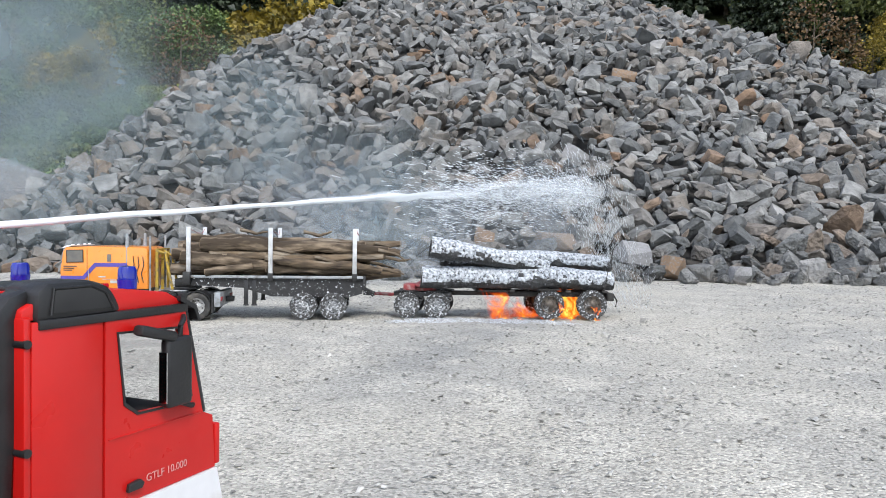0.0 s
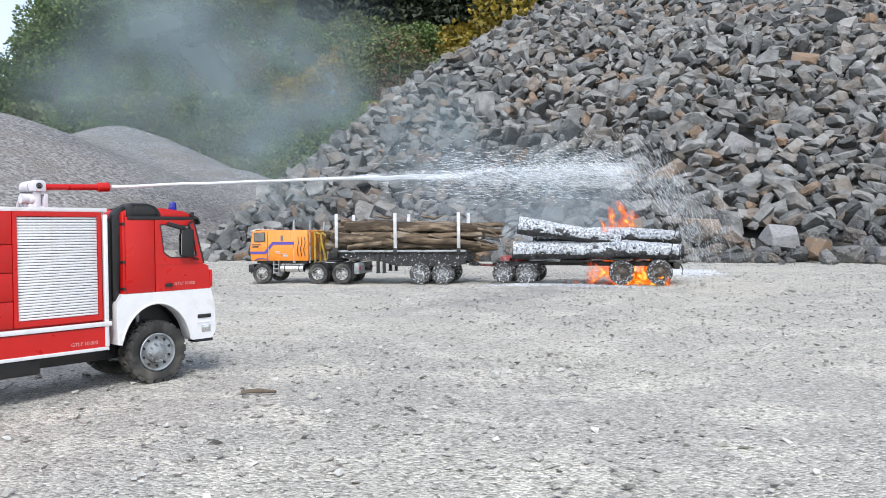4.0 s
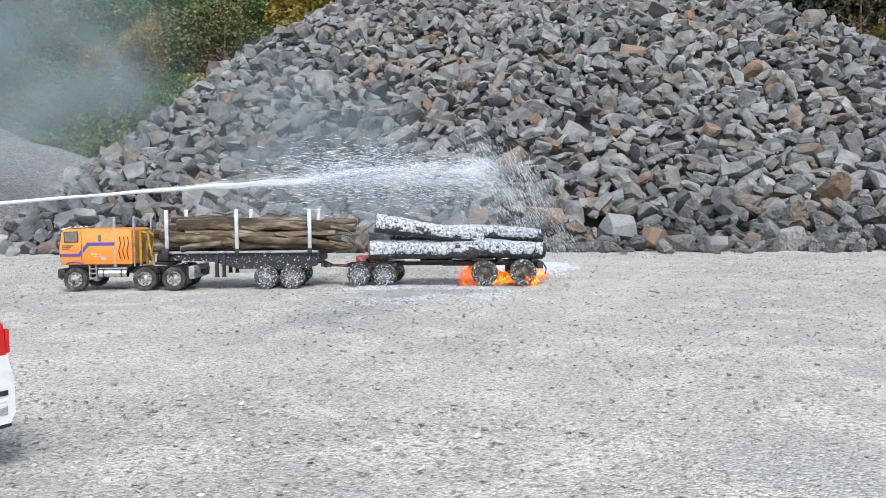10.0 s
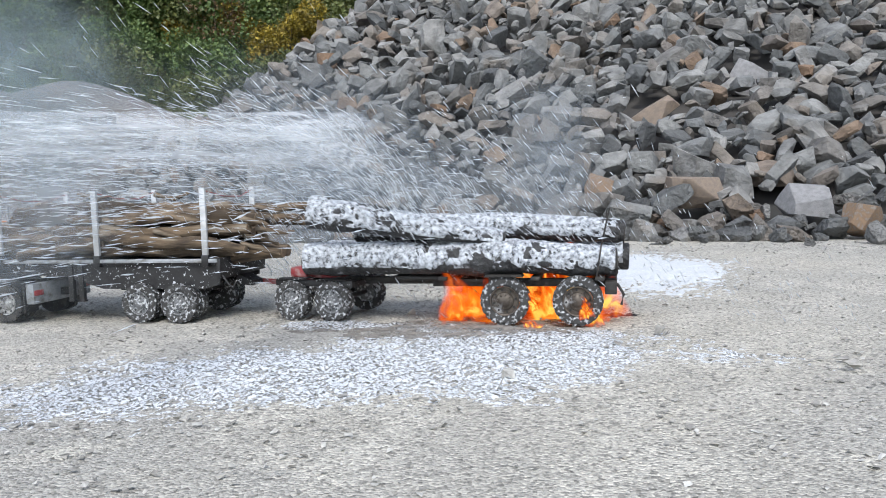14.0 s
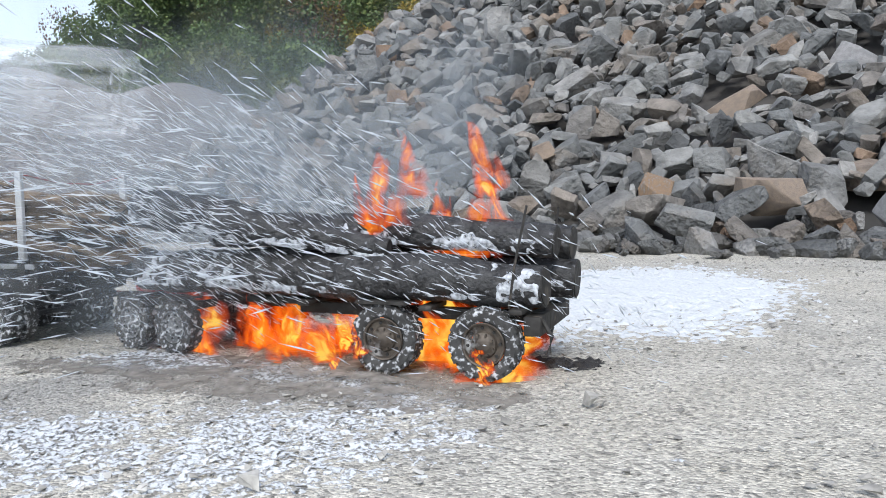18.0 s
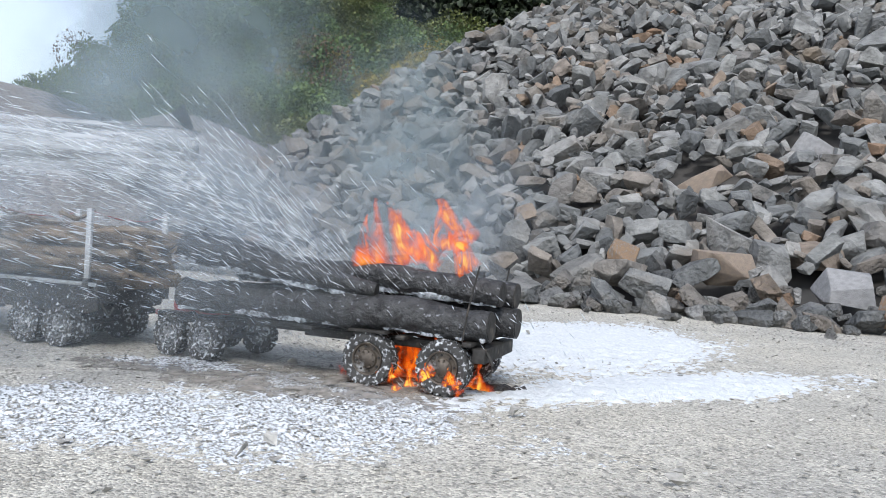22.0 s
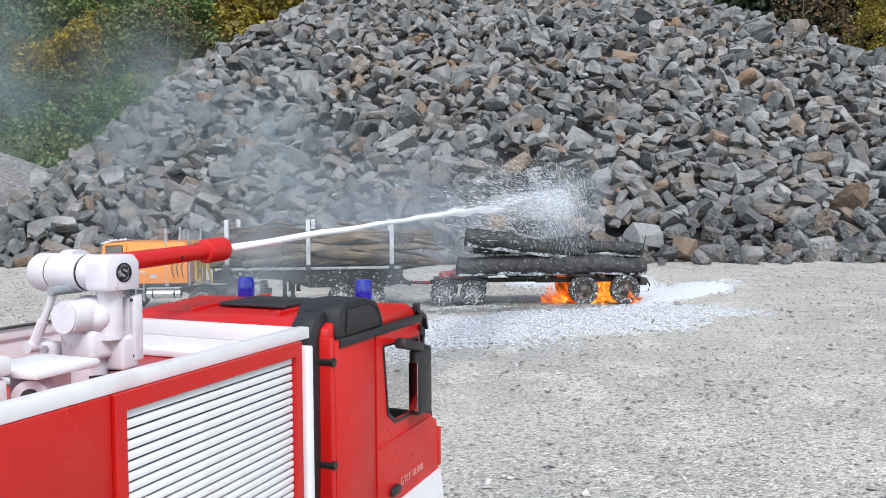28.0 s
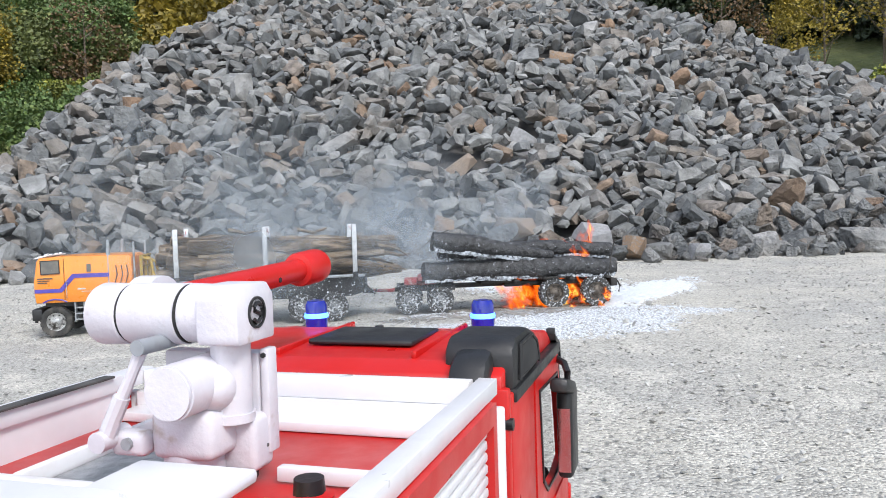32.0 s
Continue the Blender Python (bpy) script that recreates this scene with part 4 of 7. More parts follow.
    ba = part("barrel", pipe([(-0.0600, 0.0835, 0.2745), (0.0300, 0.0845, 0.2779)], [0.0046, 0.0043], 22), M_RED, mo, "red monitor barrel")
    part("muzzle", lathe([(0.0043, 0.0), (0.0062, 0.0006), (0.0066, 0.0020), (0.0068, 0.0150), (0.0066, 0.0165), (0.0050, 0.0166), (0.0046, 0.0060), (0.0, 0.0060)], 28,
                             m=Matrix.Translation((0.0290, 0.0845, 0.2779)) @ Matrix.Rotation(radians(-90), 4, "Z") @ Matrix.Rotation(radians(2.2), 4, "X")), M_RED, ba)
    for x in (-0.045, -0.018, 0.008):
        part("barrel_screw", rod((x, 0.0797, 0.2760), (x, 0.0807, 0.2760), 0.0009, segs=8), M_DARK, ba)
    part("barrel_clamp", rod((-0.0560, 0.0800, 0.2745), (-0.0560, 0.0870, 0.2745), 0.0085, segs=20), M_CAST, mo)
    return e


fire_engine(pose(0.711, -1.970, 0, 0, 0, 62))

# ---- the timber train: tractor, stake trailer, dolly and pole trailer ----
M_ORANGE = mat("orange paint", (0.72, 0.235, 0.022), (0.64, 0.20, 0.02), scale=25, rough=0.35, bump=0.04, coat=0.3, dirt=(0.55, 0.25, 0.08), dscale=30, dlow=0.6, dhigh=0.85)
M_TRUCKRIM = mat("worn chromed rim", (0.48, 0.48, 0.47), (0.24, 0.24, 0.24), scale=110, rough=0.35, metal=0.6, bump=0.05, dirt=(0.06, 0.055, 0.05), dscale=70, dlow=0.52, dhigh=0.66)
M_VIOLET = mat("blue-violet stripe", (0.075, 0.055, 0.32), (0.06, 0.045, 0.26), scale=40, rough=0.4, bump=0)
M_TINT = mat("dark window glass", (0.16, 0.15, 0.13), (0.10, 0.10, 0.10), scale=30, rough=0.08, bump=0, coat=0.5)
M_ALU = mat("dull aluminium", (0.52, 0.53, 0.54), (0.42, 0.43, 0.44), scale=50, rough=0.42, metal=0.5, bump=0.08, dirt=(0.62, 0.63, 0.65), dscale=40)
M_FOAMED = mat("foam-spattered black steel", (0.010, 0.010, 0.011), (0.020, 0.020, 0.021), scale=50, rough=0.6, bump=0.1, dirt=(0.60, 0.62, 0.65), dscale=150, dlow=0.62, dhigh=0.68)
M_FOAMTYRE = mat("foam-spattered tyre", (0.03, 0.03, 0.03), (0.05, 0.05, 0.05), scale=50, rough=0.8, bump=0.2, dirt=(0.52, 0.54, 0.57), dscale=140, dlow=0.53, dhigh=0.66)
M_FOAMRIM = mat("foam-spattered grey rim", (0.17, 0.175, 0.18), (0.09, 0.095, 0.10), scale=60, rough=0.5, metal=0.2, bump=0.1, dirt=(0.58, 0.60, 0.62), dscale=150, dlow=0.50, dhigh=0.64)
M_LOGBARK = mat("log bark", (0.030, 0.021, 0.014), (0.150, 0.108, 0.068), scale=75, along=0.22, rough=0.95, bump=1.0, bscale=120, depth=0.006, dirt=(0.26, 0.22, 0.17), dscale=30, dlow=0.55, dhigh=0.66)
M_LOGPALE = mat("pale lichened bark", (0.235, 0.180, 0.125), (0.055, 0.038, 0.024), scale=85, along=0.25, rough=0.95, bump=1.0, bscale=120, depth=0.006, dirt=(0.045, 0.032, 0.020), dscale=24, dlow=0.50, dhigh=0.60)
M_LOGEND = mat("sawn log end", (0.22, 0.16, 0.105), (0.13, 0.095, 0.06), scale=120, rough=0.85, bump=0.3, bscale=300)
M_CHAR = mat("charred bark", (0.012, 0.012, 0.013), (0.045, 0.046, 0.048), scale=60, rough=0.55, bump=1.0, bscale=110, depth=0.008, dirt=(0.22, 0.23, 0.25), dscale=90, dlow=0.62, dhigh=0.70)
M_SOOT = mat("sooty steel", (0.014, 0.013, 0.012), (0.03, 0.028, 0.026), scale=60, rough=0.7, bump=0.3, dirt=(0.13, 0.11, 0.09), dscale=40, dlow=0.6, dhigh=0.75)
M_SOOTRIM = mat("scorched rim", (0.13, 0.11, 0.09), (0.055, 0.045, 0.038), scale=50, rough=0.5, metal=0.5, bump=0.2, dirt=(0.42, 0.42, 0.42), dscale=45, dlow=0.60, dhigh=0.74)
M_REDBAR = mat("dull red steel", (0.32, 0.04, 0.045), (0.22, 0.03, 0.035), scale=50, rough=0.5, bump=0.1, dirt=(0.35, 0.25, 0.24), dscale=50)
def fleck_mat(name, scale, low, high, c1=(0.66, 0.685, 0.715), c2=(0.56, 0.59, 0.62)):
    """A layer so thin that it breaks up into flecks."""
    m = mat(name, c1, c2, scale=120, rough=0.9, bump=0.6, bscale=260, depth=0.002)
    nt = m.node_tree
    vec = nt.nodes.new("ShaderNodeTexCoord").outputs["Object"]
    nt.links.new(noise_fac(nt, vec, scale, 7.0, low, high), nt.nodes["Principled BSDF"].inputs["Alpha"])
    return m


M_FLECK = fleck_mat("foam flecks on gravel", 190.0, 0.40, 0.54)
M_CLING = fleck_mat("foam flecks on bark", 125.0, 0.27, 0.62, (0.57, 0.605, 0.65), (0.44, 0.475, 0.52))
M_CRUMB = mat("wet charred crumbs", (0.018, 0.016, 0.015), (0.05, 0.045, 0.04), scale=150, rough=0.35, bump=0.8, bscale=220, depth=0.003)
M_RACK = mat("worn yellow paint", (0.42, 0.27, 0.02), (0.30, 0.20, 0.03), scale=90, rough=0.6, bump=0.1, dirt=(0.12, 0.10, 0.06), dscale=60)
M_FOAM = mat("foam", (0.62, 0.645, 0.67), (0.52, 0.55, 0.575), scale=120, rough=0.9, bump=0.8, bscale=260, depth=0.003)


def axle_set(parent, xs, y0, y1, r, w, rim_mat, tyre_mat, lugs=18, dual=False):
    base = None
    for x in xs:
        m = pose(x, y0, r, 0, 37 * (x * 10 % 7), 0)
        if base is None:
            base = wheel_part(parent, m, r, w, lugs, 0.0025, rim_mat, 8, tyre_mat)
        else:
            copy_part(base, m)
        copy_part(base, Matrix.Translation((x, y1, r)) @ FLIP)
        part("axle", rod((x, y0 + 0.01, r), (x, y1 - 0.01, r), 0.005, segs=8), M_BLACK, parent)
        if dual:
            for y in (y0 + w + 0.004, y1 - w - 0.004):
                part("inner_tyre", lathe([(r * 0.6, -w / 2), (r, -w / 2 + 0.003), (r, w / 2 - 0.003), (r * 0.6, w / 2)], 24, m=Matrix.Translation((x, y + (w / 2 if y < 0.1 else -w / 2), r))), tyre_mat, parent)


def tractor(m):
    t = thing("timber_truck", m, "orange cab-over model truck with violet stripes and chrome stacks", "truck")
    W, R = 0.190, 0.0415
    cab = part("cab", slab([(-0.048, 0.093), (-0.052, 0.120), (-0.051, 0.150), (-0.044, 0.205), (-0.036, 0.2155), (0.030, 0.2185), (0.186, 0.2175), (0.198, 0.2110), (0.200, 0.093)], 0.002, W - 0.002, bevel=0.003), M_ORANGE, t)
    for s, y0 in ((-1, -0.0002), (1, W - 0.0022)):
        y1 = y0 + 0.0024
        part("door_window", slab([(-0.031, 0.172), (-0.032, 0.206), (0.012, 0.207), (0.013, 0.174)], y0, y1), M_TINT, cab, "dim cab side window")
        part("window_frame", ring([(-0.033, 0.170), (-0.034, 0.208), (0.014, 0.209), (0.015, 0.172)], [(-0.031, 0.172), (-0.032, 0.206), (0.012, 0.207), (0.013, 0.174)], y0 - 0.001, y1 + 0.0006), M_BLACK, cab)
        part("sleeper_window", slab([(0.083, 0.174), (0.083, 0.196), (0.094, 0.196), (0.094, 0.174)], y0, y1), M_TINT, cab)
        part("stripe", slab([(-0.050, 0.121), (-0.050, 0.131), (0.013, 0.131), (0.046, 0.170), (0.140, 0.170), (0.140, 0.159), (0.051, 0.159), (0.018, 0.121)], y0 + 0.0002, y1 - 0.0002), M_VIOLET, cab, "blue-violet stripe")
        part("arch_stripe", pipe([(-0.030, y0 + 0.001 if s < 0 else y1 - 0.001, 0.0945), (-0.018, y0 + 0.001 if s < 0 else y1 - 0.001, 0.1005), (0.000, y0 + 0.001 if s < 0 else y1 - 0.001, 0.1030), (0.018, y0 + 0.001 if s < 0 else y1 - 0.001, 0.1005), (0.030, y0 + 0.001 if s < 0 else y1 - 0.001, 0.0945)], 0.0022, 6), M_VIOLET, cab)
        for x0, x1, z0, z1 in ((-0.042, -0.004, 0.158, 0.161), (-0.042, -0.012, 0.152, 0.1545), (-0.042, -0.018, 0.1465, 0.149), (0.058, 0.078, 0.127, 0.131), (0.092, 0.112, 0.110, 0.118), (0.068, 0.108, 0.121, 0.1225)):
            part("marking", box(x0, x1, y0 + 0.0004, y1 - 0.0004, z0, z1), M_MAT if z0 > 0.14 else M_ALU, cab, "worn unreadable lettering")
        part("door_seam", box(0.0245, 0.0255, y0 + 0.0006, y1 - 0.0006, 0.100, 0.212), M_DARK, cab)
        part("grab_rail", rod((0.031, y0 - 0.002 if s < 0 else y1 + 0.002, 0.105), (0.031, y0 - 0.002 if s < 0 else y1 + 0.002, 0.150), 0.0011, segs=6), M_CHROME, cab)
    part("windscreen", slab([(-0.0535, 0.150), (-0.0470, 0.200), (-0.0455, 0.200), (-0.0520, 0.150)], 0.014, W - 0.014), M_TINT, cab)
    part("grille", box(-0.0535, -0.0490, 0.030, W - 0.030, 0.096, 0.140, 0.001), M_BLACK, cab)
    part("roof_visor", slab([(-0.050, 0.213), (-0.036, 0.2205), (-0.020, 0.2215), (-0.020, 0.2190), (-0.034, 0.2160)], 0.004, W - 0.004), M_WHITE, cab, "white roof visor")
    for y in (0.03, 0.07, 0.12, 0.16):
        part("roof_lamp", box(-0.030, -0.022, y - 0.004, y + 0.004, 0.2185, 0.2245, 0.0015), M_WHITE, cab)
    part("front_bumper", box(-0.060, -0.034, 0.000, W, 0.046, 0.078, 0.004), M_BLACK, t)
    part("tow_eye", rod((-0.055, 0.02, 0.040), (-0.055, 0.02, 0.048), 0.004, segs=10), M_BLACK, t)
    part("chassis_rail", box(-0.030, 0.405, 0.060, 0.072, 0.062, 0.082, 0.001), M_BLACK, t)
    part("chassis_rail", box(-0.030, 0.405, 0.118, 0.130, 0.062, 0.082, 0.001), M_BLACK, t)
    part("underfloor", box(-0.030, 0.190, 0.020, W - 0.020, 0.082, 0.092), M_BLACK, t)
    for s, y in ((-1, 0.014), (1, W - 0.014)):
        part("fuel_tank", rod((0.080, y, 0.062), (0.178, y, 0.062), 0.0145, segs=24), M_CHROME, t, "polished cylindrical fuel tank")
        for x in (0.098, 0.160):
            part("tank_strap", rod((x - 0.002, y, 0.062), (x + 0.002, y, 0.062), 0.0150, segs=24), M_BLACK, t)
        part("tank_step", box(0.080, 0.178, y - 0.010, y + 0.010, 0.0775, 0.0805, 0.0006), M_ALU, t)
        st = part("step_frame", box(0.047, 0.050, y - 0.010, y + 0.006, 0.040, 0.092), M_STEEL, t)
        part("step_side", box(0.070, 0.073, y - 0.010, y + 0.006, 0.040, 0.092), M_STEEL, st)
        for z in (0.044, 0.060, 0.076):
            part("step_tread", box(0.050, 0.070, y - 0.010, y + 0.004, z, z + 0.003), M_STEEL, st)
        for x in (0.138, 0.203):
            ex = part("exhaust_stack", pipe([(x, y - 0.006 * s * -1, 0.085), (x, y - 0.006 * s * -1, 0.215), (x, y - 0.006 * s * -1, 0.258)], [0.0062, 0.0062, 0.0040], 14) if x < 0.2 else rod((x, y, 0.085), (x, y, 0.252), 0.0030, segs=10), M_STEEL, t, "tall exhaust stack")
    for x in (0.158, 0.172, 0.186):
        part("air_hose", pipe([(x, -0.001, 0.190), (x + 0.004, -0.004, 0.165), (x - 0.003, -0.004, 0.140), (x + 0.002, -0.001, 0.112)], 0.0014, 6), M_BLACK, t)
    # deck, mudguards, fifth wheel, rear
    part("deck_plate", box(0.204, 0.300, 0.050, 0.140, 0.0822, 0.0860, 0.0006), M_ALU, t)
    for x in (0.241, 0.342):
        for y0, y1 in ((0.0, 0.042), (W - 0.042, W)):
            arc = [(x + 0.0465 * math.cos(radians(a)), R + 0.0465 * math.sin(radians(a))) for a in range(25, 156, 13)]
            arc2 = [(x + 0.0445 * math.cos(radians(a)), R + 0.0445 * math.sin(radians(a))) for a in range(155, 24, -13)]
            part("mudguard", slab(arc + arc2, y0, y1), M_BLACK, t)
    part("fifth_wheel", box(0.255, 0.330, 0.060, 0.130, 0.0862, 0.0960, 0.004), M_BLACK, t)
    part("rear_plate", box(0.392, 0.412, 0.004, W - 0.004, 0.040, 0.084, 0.002), M_STEEL, t)
    for y in (0.006, W - 0.032):
        part("tail_lamp", box(0.4115, 0.4145, y, y + 0.026, 0.058, 0.070, 0.001), M_REDBAR, t, "red tail lamp")
    part("mud_flap", box(0.386, 0.3905, 0.002, 0.040, 0.022, 0.078), M_BLACK, t)
    part("rear_coupling", box(0.412, 0.436, 0.085, 0.105, 0.050, 0.066, 0.002), M_BLACK, t)
    # yellow rack behind the cab
    rack = part("loading_rack", box(0.214, 0.222, 0.030, 0.036, 0.086, 0.212), M_RACK, t, "yellow crane rack behind the cab")
    for y in (0.090, 0.150):
        part("rack_post", box(0.214, 0.222, y, y + 0.006, 0.086, 0.212), M_RACK, rack)
    for z in (0.180, 0.195, 0.209):
        part("rack_rung", box(0.2135, 0.2225, 0.030, 0.156, z, z + 0.004), M_RACK, rack)
    part("rack_arm", pipe([(0.222, 0.033, 0.205), (0.244, 0.030, 0.200), (0.250, 0.026, 0.165), (0.262, 0.026, 0.110), (0.266, 0.026, 0.090)], 0.0042, 8), M_RACK, rack)
    part("rack_arm", pipe([(0.222, 0.093, 0.205), (0.248, 0.090, 0.190), (0.262, 0.090, 0.110)], 0.0042, 8), M_RACK, rack)
    for k in range(6):
        part("ladder_rung", rod((0.246 + 0.0036 * k, 0.020, 0.185 - 0.016 * k), (0.246 + 0.0036 * k, 0.040, 0.185 - 0.016 * k), 0.0016, segs=6), M_RACK, rack)
    axle_set(t, (0.0,), 0.0, W, R, 0.024, M_TRUCKRIM, M_RUBBER)
    axle_set(t, (0.241, 0.342), 0.0, W, R, 0.024, M_TRUCKRIM, M_RUBBER, dual=True)
    return t


def stake_trailer(m):
    t = thing("stake_trailer", m, "black model semi-trailer with aluminium stakes, spattered with foam", "trailer")
    y0, y1 = 0.026, 0.232
    part("deck_edge", box(0.300, 0.842, y0, y0 + 0.006, 0.1265, 0.1345, 0.001), M_STEEL, t)
    part("deck_edge", box(0.300, 0.842, y1 - 0.006, y1, 0.1265, 0.1345, 0.001), M_STEEL, t)
    part("deck", box(0.300, 0.842, y0 + 0.0062, y1 - 0.0062, 0.1220, 0.1300), M_FOAMED, t)
    for y in (y0 + 0.012, y1 - 0.020):
        part("side_beam", slab([(0.300, 0.1215), (0.842, 0.1215), (0.836, 0.080), (0.800, 0.070), (0.560, 0.070), (0.470, 0.096), (0.300, 0.104)], y, y + 0.008), M_FOAMED, t)
    part("gooseneck", box(0.262, 0.330, 0.060, 0.180, 0.0965, 0.1200, 0.002), M_BLACK, t)
    part("front_post", box(0.296, 0.318, 0.020, 0.046, 0.1050, 0.1450, 0.002), M_BLACK, t)
    for x in (0.482, 0.507):
        for y in (y0 + 0.008, y1 - 0.018):
            leg = part("landing_leg", box(x - 0.006, x + 0.006, y, y + 0.010, 0.046, 0.120, 0.001), M_BLACK, t)
            part("leg_foot", box(x - 0.008, x + 0.008, y - 0.001, y + 0.011, 0.042, 0.0462, 0.001), M_BLACK, leg)
    for x in (0.311, 0.556, 0.812):
        for y in (0.0275, 0.2450):
            s = part("stake", box(x - 0.0065, x + 0.0065, y, y + 0.0065, 0.1345, 0.281, 0.0008), M_ALU, t, "upright aluminium stake")
            part("stake_foot", box(x - 0.0080, x + 0.0080, y - 0.002, y + 0.0085, 0.118, 0.1420, 0.001), M_BLACK, s)
        part("tie_chain", pipe([(x, 0.034, 0.276), (x + 0.010, 0.10, 0.262), (x + 0.006, 0.18, 0.260), (x, 0.245, 0.274)], 0.0011, 5), M_REDBAR, t, "thin red tie strap")
    part("tail_frame", box(0.838, 0.846, y0, y1, 0.092, 0.1350, 0.001), M_FOAMED, t)
    part("drawbar_bracket", slab([(0.838, 0.094), (0.872, 0.078), (0.874, 0.068), (0.838, 0.070)], 0.110, 0.160), M_FOAMED, t)
    part("side_chain", pipe([(0.846, 0.034, 0.100), (0.858, 0.034, 0.082), (0.868, 0.036, 0.072), (0.874, 0.040, 0.088)], 0.0024, 6), M_FOAMED, t)
    axle_set(t, (0.656, 0.748), 0.020, 0.238, 0.0415, 0.026, M_FOAMRIM, M_FOAMTYRE, dual=True)
    for x in (0.656, 0.748):
        part("spring", box(x - 0.030, x + 0.030, 0.060, 0.070, 0.046, 0.054, 0.002), M_BLACK, t)
        part("spring", box(x - 0.030, x + 0.030, 0.188, 0.198, 0.046, 0.054, 0.002), M_BLACK, t)
    part("bogie", box(0.640, 0.765, 0.062, 0.196, 0.0542, 0.0700, 0.002), M_FOAMED, t)
    return t


def dolly(m):
    t = thing("dolly", m, "foam-spattered two-axle model dolly with a red drawbar", "trailer")
    part("drawbar", pipe([(-0.150, 0.070, 0.072), (-0.060, 0.064, 0.068), (-0.020, 0.060, 0.072)], 0.0042, 8), M_REDBAR, t, "dull red drawbar")
    part("drawbar", pipe([(-0.150, 0.074, 0.072), (-0.060, 0.095, 0.068), (-0.020, 0.110, 0.072)], 0.0042, 8), M_REDBAR, t, "dull red drawbar")
    part("frame", box(-0.042, 0.142, 0.010, 0.022, 0.070, 0.083, 0.001), M_FOAMED, t)
    part("frame", box(-0.042, 0.142, 0.148, 0.160, 0.070, 0.083, 0.001), M_FOAMED, t)
    for x in (-0.040, 0.020, 0.080, 0.132):
        part("cross_member", box(x, x + 0.010, 0.022, 0.148, 0.070, 0.081, 0.001), M_FOAMED, t)
    for x in (0.0, 0.097):
        part("mudguard", box(x - 0.034, x + 0.034, 0.002, 0.030, 0.0845, 0.0868, 0.001), M_FOAMED, t)
    part("turntable", lathe([(0.0, 0.084), (0.042, 0.084), (0.042, 0.094), (0.034, 0.0975), (0.034, 0.106), (0.0, 0.106)], 28, m=Matrix.Translation((0.045, 0.085, 0)) @ Matrix.Rotation(radians(90), 4, "X") @ Matrix.Rotation(0, 4, "X")), M_REDBAR, t, "dull red turntable")
    part("tool_box", box(-0.014, 0.026, 0.024, 0.080, 0.0870, 0.1080, 0.003), M_REDBAR, t, "dull red box on the dolly")
    part("bolster", box(0.028, 0.062, 0.006, 0.164, 0.1000, 0.1120, 0.002), M_REDBAR, t)
    axle_set(t, (0.0, 0.097), 0.0, 0.170, 0.0415, 0.025, M_FOAMRIM, M_FOAMTYRE)
    return t


def pole_trailer(m):
    t = thing("pole_trailer", m, "sooty two-axle model pole trailer with scorched wheels", "trailer")
    part("pole", box(1.050, 1.420, 0.125, 0.145, 0.070, 0.084, 0.001), M_SOOT, t)
    for y in (0.085, 0.175):
        part("beam", box(1.280, 1.635, y, y + 0.014, 0.070, 0.086, 0.002), M_SOOT, t)
    for x in (1.300, 1.400, 1.480, 1.600):
        part("bolster", box(x, x + 0.018, 0.045, 0.230, 0.0862, 0.0935, 0.002), M_SOOT, t)
    part("underplate", box(1.200, 1.300, 0.070, 0.200, 0.084, 0.0925, 0.002), M_SOOT, t)
    part("mudguard", slab([(1.395, 0.0985), (1.462, 0.0985), (1.466, 0.094), (1.391, 0.094)], 0.038, 0.072), M_SOOT, t)
    part("tail_bar", box(1.618, 1.640, 0.050, 0.228, 0.060, 0.0845, 0.002), M_SOOT, t)
    part("tail_chain", pipe([(1.640, 0.06, 0.080), (1.652, 0.058, 0.060), (1.648, 0.060, 0.040)], 0.003, 6), M_SOOT, t)
    part("rear_stake", pipe([(1.604, 0.036, 0.096), (1.612, 0.034, 0.150), (1.628, 0.032, 0.222)], 0.0016, 6), M_SOOT, t, "thin black wire stake")
    part("rear_stake", pipe([(1.606, 0.236, 0.096), (1.612, 0.238, 0.150), (1.622, 0.238, 0.215)], 0.0016, 6), M_SOOT, t, "thin black wire stake")
    part("front_stake", pipe([(1.095, 0.030, 0.256), (1.050, 0.026, 0.235), (1.000, 0.020, 0.198)], 0.0016, 6), M_SOOT, t, "thin bent wire stake")
    axle_set(t, (1.430, 1.568), 0.042, 0.248, 0.0475, 0.032, M_SOOTRIM, M_FOAMTYRE, 20)
    return t


